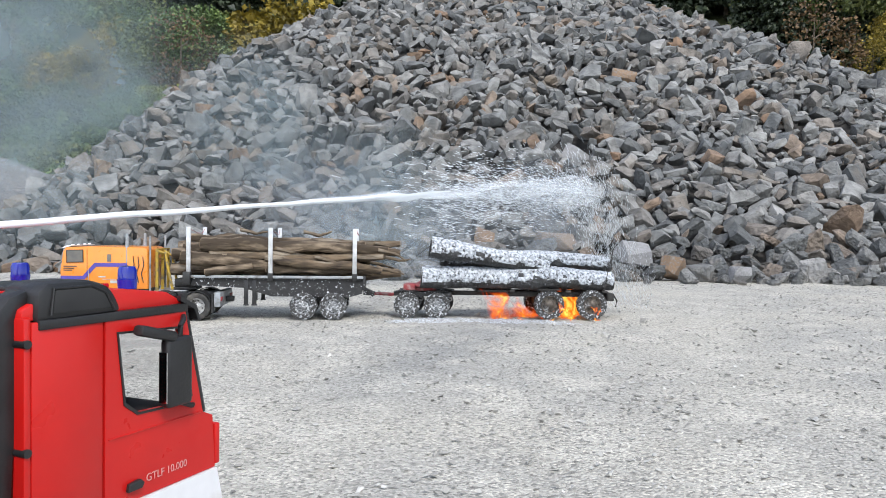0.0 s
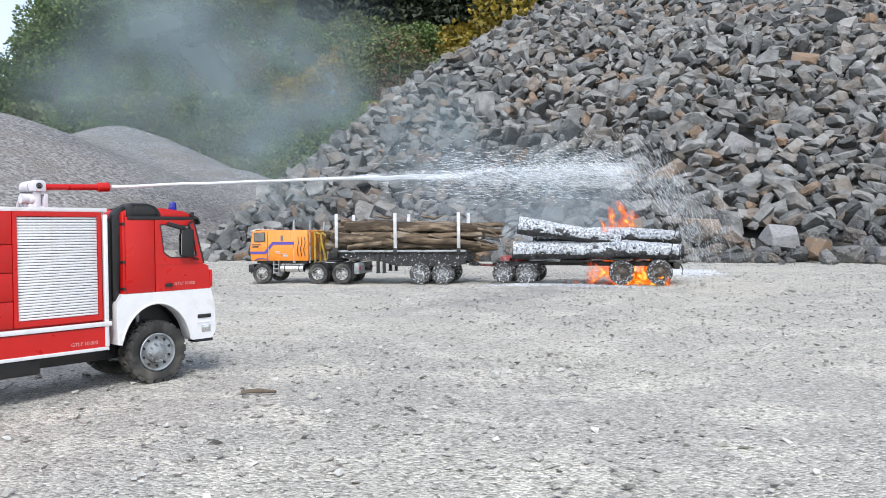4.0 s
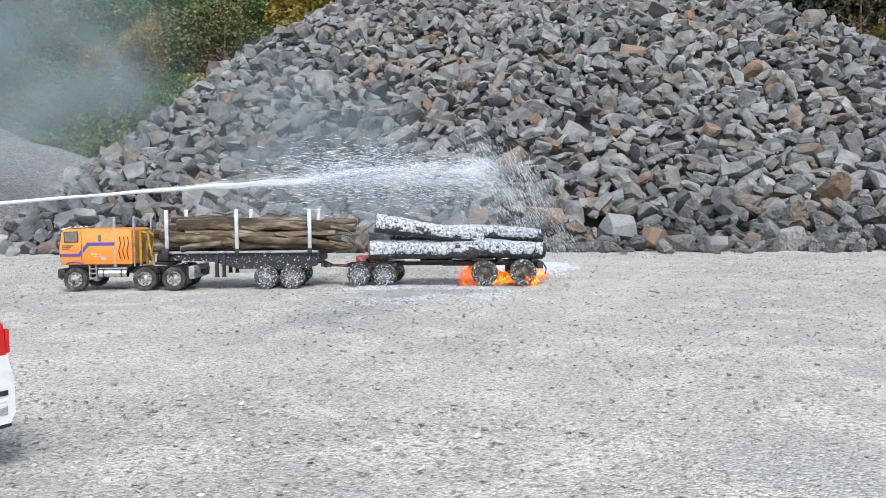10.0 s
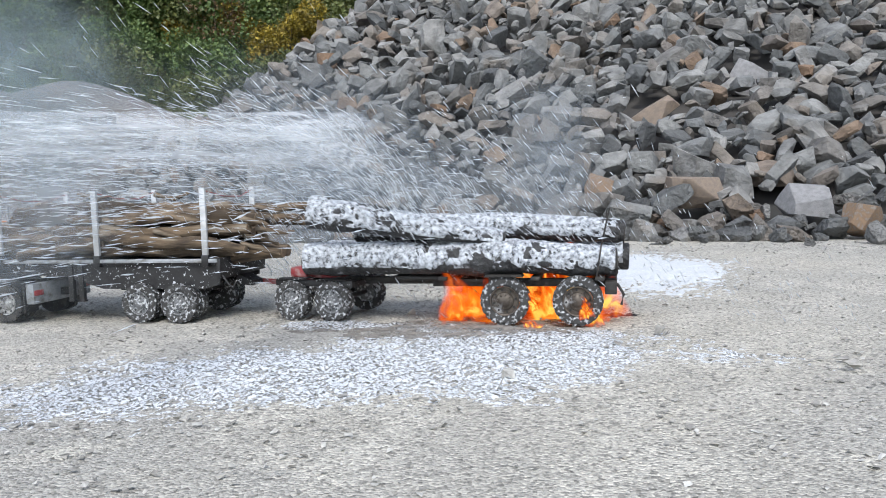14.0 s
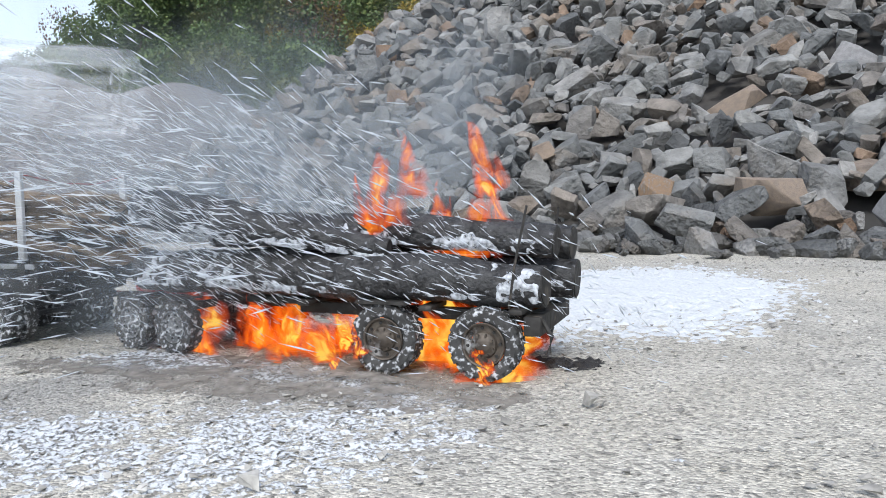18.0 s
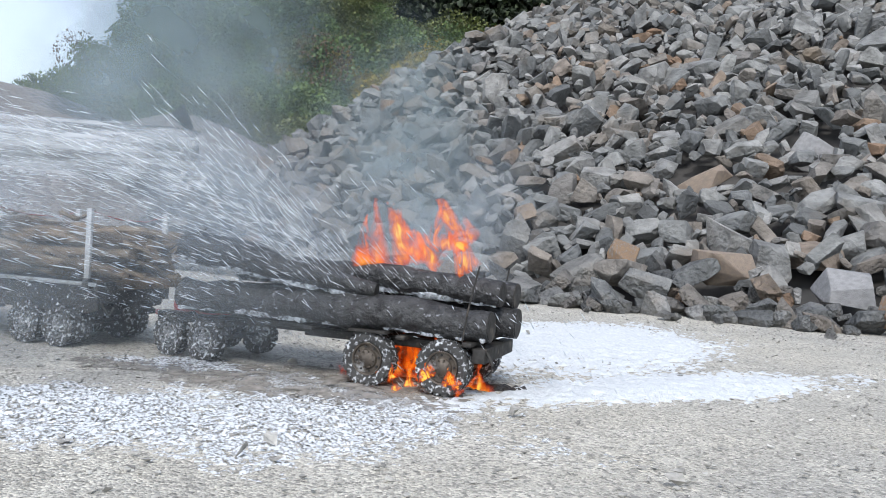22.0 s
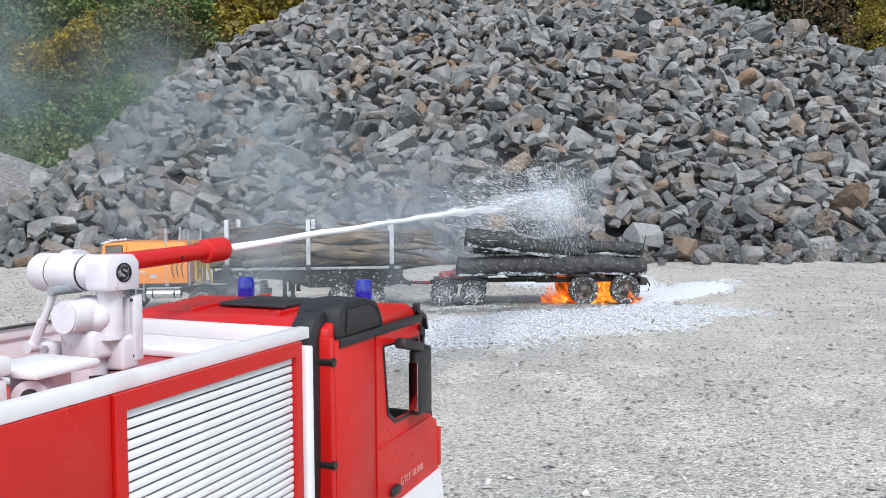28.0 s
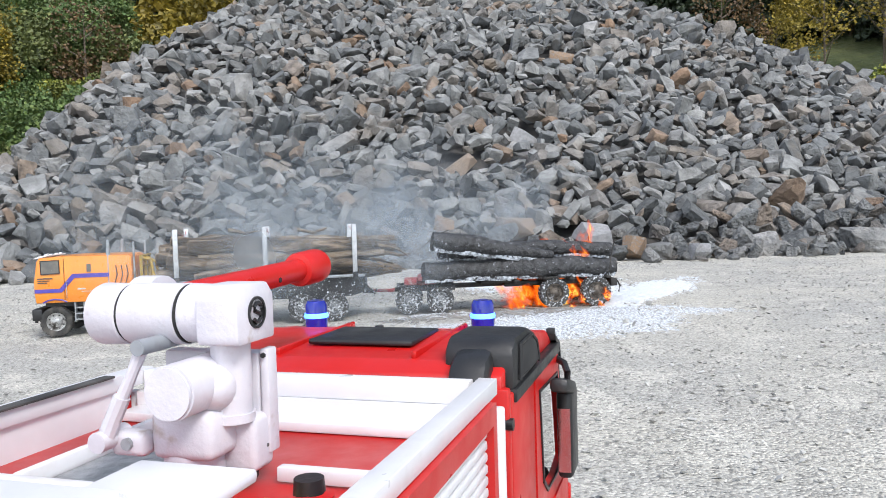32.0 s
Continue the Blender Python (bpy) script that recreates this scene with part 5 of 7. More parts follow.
def log_ob(name, pts, radii, material, end_mat, label, group, seed, segs=14, bend=0.30):
    """A crooked log through the given points."""
    rng2 = random.Random(seed)
    fine, fr = [], []
    for k in range(len(pts) - 1):
        for s in range(8):
            f = s / 8
            fine.append(Vector(pts[k]).lerp(Vector(pts[k + 1]), f))
            fr.append(radii[k] + (radii[k + 1] - radii[k]) * f)
    fine.append(Vector(pts[-1]))
    fr.append(radii[-1])
    off = rng2.uniform(0, 50)
    base = fine[0].copy()
    fine = [p + Vector((0, noise.noise((p.x * 9, off, 0)), noise.noise((p.x * 9, off, 7)))) * r * bend - base for p, r in zip(fine, fr)]
    fr = [r * (1 + 0.13 * noise.noise((p.x * 25, off, 3))) for p, r in zip(fine, fr)]
    bm = pipe(fine, fr, segs)
    for v in bm.verts:
        n = noise.noise((v.co.x * 40, v.co.y * 90 + off, v.co.z * 90))
        v.co += Vector((0, v.co.y - fine[0].y, v.co.z - fine[0].z)).normalized() * n * 0.0030
    ob = thing(name, Matrix.Translation(base), label, "log", group)
    part("bark", bm, material, ob, angle=60)
    for p, q, r in ((fine[0], fine[1], fr[0]), (fine[-1], fine[-2], fr[-1])):
        d = (p - q).normalized()
        part("cut_end", rod(p - d * 0.003, p + d * 0.0015, r * 0.93, segs=segs), end_mat, ob)
    return ob


tractor(pose(0, 0, 0))
stake_trailer(pose(0, 0, 0))
dolly(Matrix.Translation((0.975, 0.078, 0)) @ Matrix.Rotation(radians(-9.5), 4, "Z"))
pole_trailer(pose(0, 0, 0))

lr = random.Random(8)
for row, (z, n, r0) in enumerate(((0.153, 7, 0.0175), (0.186, 7, 0.0165), (0.216, 6, 0.0155), (0.238, 3, 0.013))):
    for k in range(1, n):
        y = 0.060 + (0.170 * (k + 0.5 * (row % 2)) / max(n - 0.5, 1)) + (0.03 if row == 3 else 0)
        x0, x1 = lr.uniform(0.235, 0.30), lr.uniform(0.84, 0.96)
        r = r0 * lr.uniform(0.85, 1.15)
        sag = lr.uniform(-0.010, 0.010)
        pts = [(x0, y + lr.uniform(-0.004, 0.004), z + lr.uniform(-0.004, 0.006)), (0.45, y, z + sag * 0.5), (0.65, y + lr.uniform(-0.004, 0.004), z - sag * 0.4), (x1, y, z + lr.uniform(-0.012, 0.004) - (0.01 if x1 > 0.9 else 0))]
        log_ob("log", pts, [r * 1.15, r * 1.05, r, r * 0.75], M_LOGPALE if lr.random() < 0.4 else M_LOGBARK, M_LOGEND, "crooked brown bark-covered log stacked between the stakes", "logs on the stake trailer", row * 10 + k, 12, 1.15)
FRONT = [([(0.345, 0.062, 0.226), (0.46, 0.056, 0.227), (0.56, 0.060, 0.224), (0.70, 0.058, 0.226), (0.79, 0.062, 0.220), (0.915, 0.060, 0.214)], [0.0205, 0.021, 0.020, 0.017, 0.017, 0.013], M_LOGPALE),
         ([(0.37, 0.052, 0.200), (0.47, 0.054, 0.194), (0.56, 0.050, 0.199), (0.67, 0.054, 0.184), (0.79, 0.052, 0.194), (0.90, 0.054, 0.196)], [0.012, 0.015, 0.016, 0.015, 0.013, 0.011], M_LOGBARK),
         ([(0.285, 0.054, 0.192), (0.40, 0.050, 0.178), (0.49, 0.054, 0.170), (0.56, 0.056, 0.166)], [0.021, 0.020, 0.017, 0.015], M_LOGPALE),
         ([(0.54, 0.046, 0.190), (0.63, 0.044, 0.176), (0.72, 0.046, 0.164), (0.80, 0.044, 0.168), (0.895, 0.042, 0.152)], [0.014, 0.0145, 0.014, 0.013, 0.009], M_LOGBARK),
         ([(0.54, 0.060, 0.152), (0.66, 0.058, 0.156), (0.78, 0.060, 0.150), (0.87, 0.056, 0.146)], [0.016, 0.016, 0.015, 0.010], M_LOGPALE)]
for k, (pts, radii, bark) in enumerate(FRONT):
    log_ob("log", pts, radii, bark, M_LOGEND, "crooked brown bark-covered log at the edge of the load", "logs on the stake trailer", 60 + k, 14, 0.45)
log_ob("log", [(0.362, 0.030, 0.1400), (0.42, 0.030, 0.1515), (0.50, 0.034, 0.165)], [0.0115, 0.0110, 0.0085], M_LOGPALE, M_LOGEND, "thin brown branch lying slanted against the load", "logs on the stake trailer", 91, 10)
for k, (x, y, z, rise) in enumerate(((0.93, 0.06, 0.150, -0.010), (0.90, 0.12, 0.165, -0.010), (0.50, 0.12, 0.262, 0.006), (0.95, 0.09, 0.182, 0.004), (0.935, 0.05, 0.205, -0.022), (0.92, 0.15, 0.225, 0.006), (0.40, 0.044, 0.214, 0.014), (0.62, 0.042, 0.206, 0.010), (0.74, 0.040, 0.181, -0.016), (0.46, 0.042, 0.184, -0.014), (0.70, 0.11, 0.258, 0.012))):
    log_ob("branch_stub", [(x - 0.05, y, z + 0.012), (x, y, z), (x + 0.035, y - 0.004, z + rise)], [0.006, 0.005, 0.002], M_LOGBARK, M_LOGEND, "thin broken branch sticking out of the load", "branches on the load", 95 + k, 8)

BURNT = [("A", [(1.022, 0.066, 0.128), (1.16, 0.068, 0.129), (1.30, 0.070, 0.124), (1.42, 0.070, 0.130), (1.53, 0.070, 0.124), (1.640, 0.072, 0.120)], [0.030, 0.030, 0.031, 0.033, 0.029, 0.027]),
         ("B", [(1.035, 0.158, 0.126), (1.30, 0.160, 0.124), (1.662, 0.162, 0.120)], [0.030, 0.030, 0.028]),
         ("C", [(1.110, 0.126, 0.180), (1.27, 0.122, 0.186), (1.43, 0.118, 0.186), (1.645, 0.112, 0.172)], [0.022, 0.024, 0.024, 0.023]),
         ("D", [(1.090, 0.176, 0.186), (1.35, 0.180, 0.180), (1.655, 0.176, 0.166)], [0.025, 0.026, 0.025]),
         ("E", [(1.046, 0.038, 0.224), (1.14, 0.044, 0.209), (1.24, 0.050, 0.193), (1.33, 0.056, 0.179), (1.43, 0.066, 0.166)], [0.031, 0.029, 0.025, 0.020, 0.012])]
for key, pts, radii in BURNT:
    log_ob("burnt_log", pts, radii, M_CHAR, M_SOOT, "charred black log with remains of foam on the pole trailer", "charred logs", ord(key), 18)


# ---- stones of the big heap ----
def hull_data(rng, n=15, sx=1.0, sy=0.8, sz=0.62):
    bm = bmesh.new()
    for _ in range(n):
        d = Vector((rng.uniform(-1, 1), rng.uniform(-1, 1), rng.uniform(-1, 1)))
        d = d.normalized() * rng.uniform(0.7, 1.15) if rng.random() < 0.7 else Vector([math.copysign(rng.uniform(0.5, 0.85), c) for c in d])
        bm.verts.new((d.x * sx, d.y * sy, d.z * sz))
    bmesh.ops.convex_hull(bm, input=bm.verts)
    bmesh.ops.delete(bm, geom=[v for v in bm.verts if not v.link_faces], context="VERTS")
    bmesh.ops.triangulate(bm, faces=bm.faces)
    bm.verts.ensure_lookup_table()
    vs = np.array([v.co for v in bm.verts])
    fs = [[v.index for v in f.verts] for f in bm.faces]
    bm.free()
    return vs, fs


def block_data(rng, sx, sy, sz):
    """A quarried stone: a skewed block with its corners split off along flat planes."""
    bm = bmesh.new()
    bmesh.ops.create_cube(bm, size=2.0)
    for v in bm.verts:
        v.co = Vector((v.co.x + rng.uniform(-0.45, 0.45), v.co.y + rng.uniform(-0.45, 0.45), v.co.z * rng.uniform(0.6, 1.1)))
    for _ in range(rng.randint(8, 12)):
        n = Vector((rng.gauss(0, 1), rng.gauss(0, 1), rng.gauss(0, 1))).normalized()
        far = max(n.dot(v.co) for v in bm.verts)
        bmesh.ops.bisect_plane(bm, geom=bm.verts[:] + bm.edges[:] + bm.faces[:], plane_co=n * far * rng.uniform(0.62, 0.88), plane_no=n, clear_outer=True)
    pts = [v.co.copy() for v in bm.verts]
    bm.free()
    bm = bmesh.new()
    for p in pts:
        bm.verts.new((p.x * sx, p.y * sy, p.z * sz))
    bmesh.ops.convex_hull(bm, input=bm.verts)
    bmesh.ops.delete(bm, geom=[v for v in bm.verts if not v.link_faces], context="VERTS")
    bmesh.ops.triangulate(bm, faces=bm.faces)
    bm.verts.ensure_lookup_table()
    vs = np.array([v.co for v in bm.verts])
    fs = [[v.index for v in f.verts] for f in bm.faces]
    bm.free()
    return vs, fs


def plump(rng):
    return rng.uniform(0.86, 1.12)


def lying(rng):
    """How a tumbled stone lies on the slope."""
    return Euler((rng.gauss(0.30, 0.65), rng.gauss(0.0, 0.6), rng.uniform(0, 6.28)))


srng = random.Random(77)
HULLS = [block_data(srng, srng.uniform(0.85, 1.05), srng.uniform(0.55, 0.85), srng.uniform(0.36, 0.66)) for _ in range(60)]


def chipped(data, rng):
    """The same stone with its edges broken off a little."""
    bm = bmesh.new()
    vs = [bm.verts.new(v) for v in data[0]]
    for f in data[1]:
        bm.faces.new([vs[i] for i in f])
    bmesh.ops.recalc_face_normals(bm, faces=bm.faces)
    bmesh.ops.dissolve_limit(bm, angle_limit=radians(9), verts=bm.verts, edges=bm.edges)
    bmesh.ops.bevel(bm, geom=list(bm.edges), offset=0.025, segments=1, affect="EDGES", profile=0.5)
    me = bpy.data.meshes.new("stone")
    bm.to_mesh(me)
    bm.free()
    return me


STONES = []
for h in HULLS:
    me = chipped(h, srng)
    me.materials.append(M_ROCK)
    STONES.append(me)

places, cells = [], {}


def room(x, y, z, r, tight):
    key = (int(x / 0.4), int(y / 0.4))
    for i in (-1, 0, 1):
        for j in (-1, 0, 1):
            for (a, b, c, q) in cells.get((key[0] + i, key[1] + j), ()):
                if (x - a) ** 2 + (y - b) ** 2 + (z - c) ** 2 < (tight * (r + q)) ** 2:
                    return False
    cells.setdefault(key, []).append((x, y, z, r))
    return True


for tries, lo, hi, tight, lift in ((1300, 0.095, 0.125, 0.80, 0.05), (32000, 0.060, 0.092, 0.66, 0.045), (90000, 0.032, 0.056, 0.62, 0.03)):
    for _ in range(tries):
        x, y = srng.uniform(-3.4, 9.4), 1.7 + 10.3 * srng.random() ** 1.2
        z = pile_h(x, y)
        if z < -0.03:
            continue
        r = srng.uniform(lo, hi)
        if room(x, y, z, r, tight):
            places.append((x, y, max(z + srng.uniform(-0.03, lift), r * 0.35), r))
for _ in range(90):
    x = srng.uniform(-2.2, 6.0)
    r = srng.uniform(0.02, 0.06)
    y = 2.12 - 0.10 * (x - 1.5) - srng.random() ** 2 * 0.28 - 0.05
    places.append((x, y, r * 0.45, r))

# Stones with a shape or colour of their own.
M_STONE_RUST = mat("rust-brown stone", (0.24, 0.16, 0.10), (0.17, 0.12, 0.085), scale=5.0, rough=0.85, bump=0.5, bscale=28, depth=0.012, dirt=(0.24, 0.22, 0.20), dscale=5)
M_STONE_TAN = mat("tan stone", (0.26, 0.205, 0.16), (0.21, 0.17, 0.14), scale=5.0, rough=0.85, bump=0.5, bscale=28, depth=0.012)
M_STONE_PALE = mat("pale grey stone", (0.27, 0.27, 0.275), (0.20, 0.20, 0.205), scale=5.0, rough=0.85, bump=0.5, bscale=28, depth=0.012)
SPECIAL = [(1.86, 3.40, 0.66, 0.20, 0.09, 0.10, -38, 20, M_STONE_TAN), (3.25, 5.0, 1.80, 0.16, 0.12, 0.13, 10, 0, M_STONE_RUST), (4.83, 3.93, 1.04, 0.14, 0.10, 0.15, 5, 0, M_STONE_RUST),
           (1.55, 2.50, 0.20, 0.07, 0.07, 0.15, 8, 0, M_STONE_RUST), (2.45, 3.72, 0.84, 0.17, 0.08, 0.17, 25, 10, M_STONE_PALE), (2.0, 2.42, 0.20, 0.13, 0.11, 0.11, 0, 30, M_STONE_TAN),
           (2.45, 2.30, 0.16, 0.16, 0.12, 0.11, 5, 10, M_STONE_PALE), (2.95, 1.84, 0.05, 0.075, 0.06, 0.07, 0, 0, M_STONE_PALE), (2.62, 2.02, 0.08, 0.09, 0.08, 0.09, 20, 40, M_STONE_RUST)]
places = [p for p in places if all((p[0] - s[0]) ** 2 + (p[1] - s[1]) ** 2 > (0.8 * s[3] + 0.35 * p[3]) ** 2 for s in SPECIAL)]
for x, y, z, sx, sy, sz, tilt, turn, material in SPECIAL:
    sx, sy, sz = 0.8 * sx, 0.8 * sy, 0.8 * sz
    me = chipped(block_data(srng, 1, 0.9, 0.9), srng)
    me.materials.append(material)
    o = new("stone", me)
    o.parent = pile
    o.matrix_basis = Matrix.LocRotScale((x, y, z), Euler((0, radians(tilt), radians(turn))), (sx, sy, sz))

near = sorted((p for p in places if -0.6 < p[0] < 4.6), key=lambda p: p[1])[:290]
chosen = set(near)
for x, y, z, r in near:
    o = new("stone", srng.choice(STONES))
    o.parent = pile
    o.matrix_basis = Matrix.LocRotScale((x, y, z), lying(srng), (r * plump(srng),) * 3)


def joined(name, data, items, material, parent=None):
    """Many stones in one mesh: items are (place, turn, size)."""
    vs, fs, n = [], [], 0
    for (x, y, z), turn, size in items:
        v, f = srng.choice(data)
        m = np.array(turn.to_matrix())
        vs.append((v * np.array(size)) @ m.T + (x, y, z))
        fs += [[i + n for i in face] for face in f]
        n += len(v)
    me = bpy.data.meshes.new(name)
    me.from_pydata(np.concatenate(vs).tolist(), [], fs)
    me.materials.append(material)
    o = new(name, me)
    if parent:
        o.parent = parent
    return o


CHIPPED = []
for me in STONES:
    bmc = bmesh.new()
    bmc.from_mesh(me)
    bmesh.ops.triangulate(bmc, faces=bmc.faces)
    bmc.verts.ensure_lookup_table()
    CHIPPED.append((np.array([v.co for v in bmc.verts]), [[v.index for v in f.verts] for f in bmc.faces]))
    bmc.free()
rest = [((x, y, z), lying(srng), (r * plump(srng),) * 3) for x, y, z, r in places if (x, y, z, r) not in chosen]
tagged(joined("stones", CHIPPED, [i for i in rest if i[0][1] < 5.2], M_ROCKS, pile), kind="stuff")
tagged(joined("stones", HULLS, [i for i in rest if i[0][1] >= 5.2], M_ROCKS, pile), kind="stuff")

# ---- pebbles strewn over the yard ----
TINY = [hull_data(srng, 7, 1, 0.8, 0.55) for _ in range(12)]
items = []
for _ in range(100000):
    x, y = srng.uniform(-1.6, 4.6), -2.7 + 4.6 * srng.random()
    if noise.noise((x * 1.3, y * 1.3, 9)) + 0.5 * noise.noise((x * 5, y * 5, 2)) < srng.uniform(-0.8, 0.35):
        continue
    r = 0.0013 + 0.0050 * srng.random() ** 3.2
    items.append(((x, y, r * 0.12), Euler((srng.gauss(0, 0.2), srng.gauss(0, 0.2), srng.uniform(0, 6.28))), (r * 1.25, r * 1.25, r * 0.75)))
tagged(joined("pebbles", TINY, items, M_PEBBLE), "small pale pebbles strewn over the yard", "pebbles", kind="stuff")
for x, y, r, h in ((1.0, -1.97, 0.012, 0.008), (1.49, -0.34, 0.014, 0.012), (1.49, -0.395, 0.013, 0.012), (1.96, -0.24, 0.015, 0.01), (1.96, -0.185, 0.012, 0.01), (1.712, -0.02, 0.018, 0.012), (1.49, 0.97, 0.015, 0.012), (1.21, 0.16, 0.016, 0.012), (1.32, -1.75, 0.010, 0.007)):
    vs, fs = srng.choice(TINY)
    o = mesh_ob("loose_stone", [v * np.array((r, r * 0.85, h * 1.6)) for v in vs], fs, M_PEBBLE)
    o.matrix_basis = pose(x, y, h * 0.5, 0, 0, srng.uniform(0, 360))
    tagged(o, "loose grey stone lying on the yard", "stone", "loose stones on the yard")
stick = pipe([(0, 0, 0.004), (0.02, 0.003, 0.005), (0.045, 0, 0.004)], [0.0025, 0.003, 0.002], 7)
st = bpy.data.meshes.new("stick")
stick.to_mesh(st)
stick.free()
st.materials.append(M_BARK)
o = tagged(new("stick", st), "short brown stick lying on the gravel", "stick")
o.matrix_basis = pose(0.9, -1.965, 0, 0, 0, 12)


# ---- foam on the ground and on the logs ----
def foam_sheet(name, x0, x1, y0, y1, step, dens, label, fleck=1.0, material=M_FOAM):
    """A ragged layer of foam: where it is thin it lies under the gravel."""
    xs, ys = np.arange(x0, x1, step), np.arange(y0, y1, step)
    n = len(xs)
    vs = []
    for y in ys:
        for x in xs:
            d = dens(x, y)
            h = 0.012 * (d - 0.62) + fleck * (0.006 * noise.noise((x * 45, y * 45, 4)) + 0.009 * noise.noise((x * 105, y * 105, 8))) + 0.0035 * noise.noise((x * 8, y * 8, 2))
            vs.append((x, y, min(h, 0.006 + 0.3 * h)))
    fs = [(j * n + i, j * n + i + 1, (j + 1) * n + i + 1, (j + 1) * n + i) for j in range(len(ys) - 1) for i in range(n - 1)]
    fs = [f for f in fs if max(vs[k][2] for k in f) > -0.004]
    used = sorted({k for f in fs for k in f})
    at = {k: i for i, k in enumerate(used)}
    return tagged(mesh_ob(name, [vs[k] for k in used], [[at[k] for k in f] for f in fs], material, smooth=True), label, "foam", "foam on the ground")


def blob(x, y, cx, cy, rx, ry, turn=0.0):
    c, s = math.cos(radians(turn)), math.sin(radians(turn))
    u, v = (x - cx) * c + (y - cy) * s, -(x - cx) * s + (y - cy) * c
    return 1.6 - 1.0 * math.sqrt((u / rx) ** 2 + (v / ry) ** 2)


CHAR_LABEL = "wet black crumbs of charred bark on the gravel by the wheels"
FOAM_REAR = foam_sheet("foam_patch", 1.25, 2.25, 0.25, 1.75, 0.0085, lambda x, y: max(blob(x, y, 1.67, 0.99, 0.26, 0.46, -8), blob(x, y, 1.80, 0.99, 0.14, 0.30)), "thick white foam lying behind the pole trailer")
FOAM_BAND = foam_sheet("foam_patch", 1.45, 2.45, -0.25, 1.05, 0.0085, lambda x, y: blob(x, y, 1.89, 0.36, 0.45, 0.10, 50), "strip of white foam running past the pole trailer")
FOAM_FRONT = foam_sheet("foam_patch", 0.25, 1.95, -1.05, 0.15, 0.0062, lambda x, y: 0.62 * max(blob(x, y, 1.26, -0.27, 0.50, 0.20, 24), blob(x, y, 1.02, -0.42, 0.60, 0.24, 24) - 0.42) + 0.10, "white foam flakes scattered over the gravel before the trailers", 0.55, M_FLECK)
FOAM_UNDER = foam_sheet("foam_patch", 0.80, 1.55, -0.22, 0.30, 0.010, lambda x, y: 0.9 * blob(x, y, 1.16, 0.02, 0.36, 0.10, -3), "thin white foam under the dolly", 0.6, M_FLECK)

M_WET = fleck_mat("wet gravel", 26.0, 0.34, 0.66, (0.20, 0.182, 0.160), (0.29, 0.27, 0.245))
WET = foam_sheet("wet_patch", 0.55, 1.95, -0.45, 0.45, 0.012, lambda x, y: blob(x, y, 1.28, 0.0, 0.52, 0.19, 8) - 0.20, "dark wet gravel round the pole trailer", 0.12, M_WET)
tagged(WET, "dark wet gravel round the pole trailer", "wet ground")
CHAR = foam_sheet("char_patch", 1.48, 1.82, 0.02, 0.32, 0.006, lambda x, y: blob(x, y, 1.645, 0.175, 0.075, 0.05, 15) - 0.25, "wet black crumbs of charred bark on the gravel by the wheels", 0.9, M_CRUMB)
tagged(CHAR, CHAR_LABEL, "char")


def foam_coat(pts, radii, seed):
    fine, fr = [], []
    for k in range(len(pts) - 1):
        for s in range(34):
            fine.append(Vector(pts[k]).lerp(Vector(pts[k + 1]), s / 34))
            fr.append(radii[k] + (radii[k + 1] - radii[k]) * s / 34)
    bm = pipe(fine, fr, 40)
    bm.verts.ensure_lookup_table()
    low = []
    for k, v in enumerate(bm.verts):
        c, r = fine[min(k // 40, len(fine) - 1)], fr[min(k // 40, len(fr) - 1)]
        o = (v.co - c)
        o.x = 0
        up = o.z / max(o.length, 1e-6)
        h = 0.0046 + 0.0036 * up - 0.005 * min(max((v.co.x - 1.52) / 0.10, 0.0), 1.0) + 0.009 * noise.noise((v.co.x * 45, v.co.y * 60 + seed, v.co.z * 60)) + 0.008 * noise.noise((v.co.x * 110, v.co.y * 130 + seed, v.co.z * 130))
        h = min(h, 0.002 + 0.25 * h)
        if up < -0.5:
            low.append(v)
        v.co = c + o.normalized() * (r * 0.99 + h) + Vector((v.co.x - c.x, 0, 0))
    bmesh.ops.delete(bm, geom=low, context="VERTS")
    me = bpy.data.meshes.new("foam_coat")
    bm.to_mesh(me)
    bm.free()
    me.shade_smooth()
    me.materials.append(M_CLING)
    return tagged(new("foam_coat", me), "patchy white foam clinging to a charred log", "foam", "foam on the logs")


COATS = [foam_coat(pts, radii, 7 * k) for k, (key, pts, radii) in enumerate(BURNT)]


# ---- fire ----
def sums(nt, op, a, b, c=None, clamp=False):
    """A math node on sockets or numbers."""
    m = nt.nodes.new("ShaderNodeMath")
    m.operation, m.use_clamp = op, clamp
    for k, v in enumerate((a, b, c)):
        if v is None:
            continue
        if isinstance(v, (int, float)):
            m.inputs[k].default_value = v
        else:
            nt.links.new(v, m.inputs[k])
    return m.outputs[0]


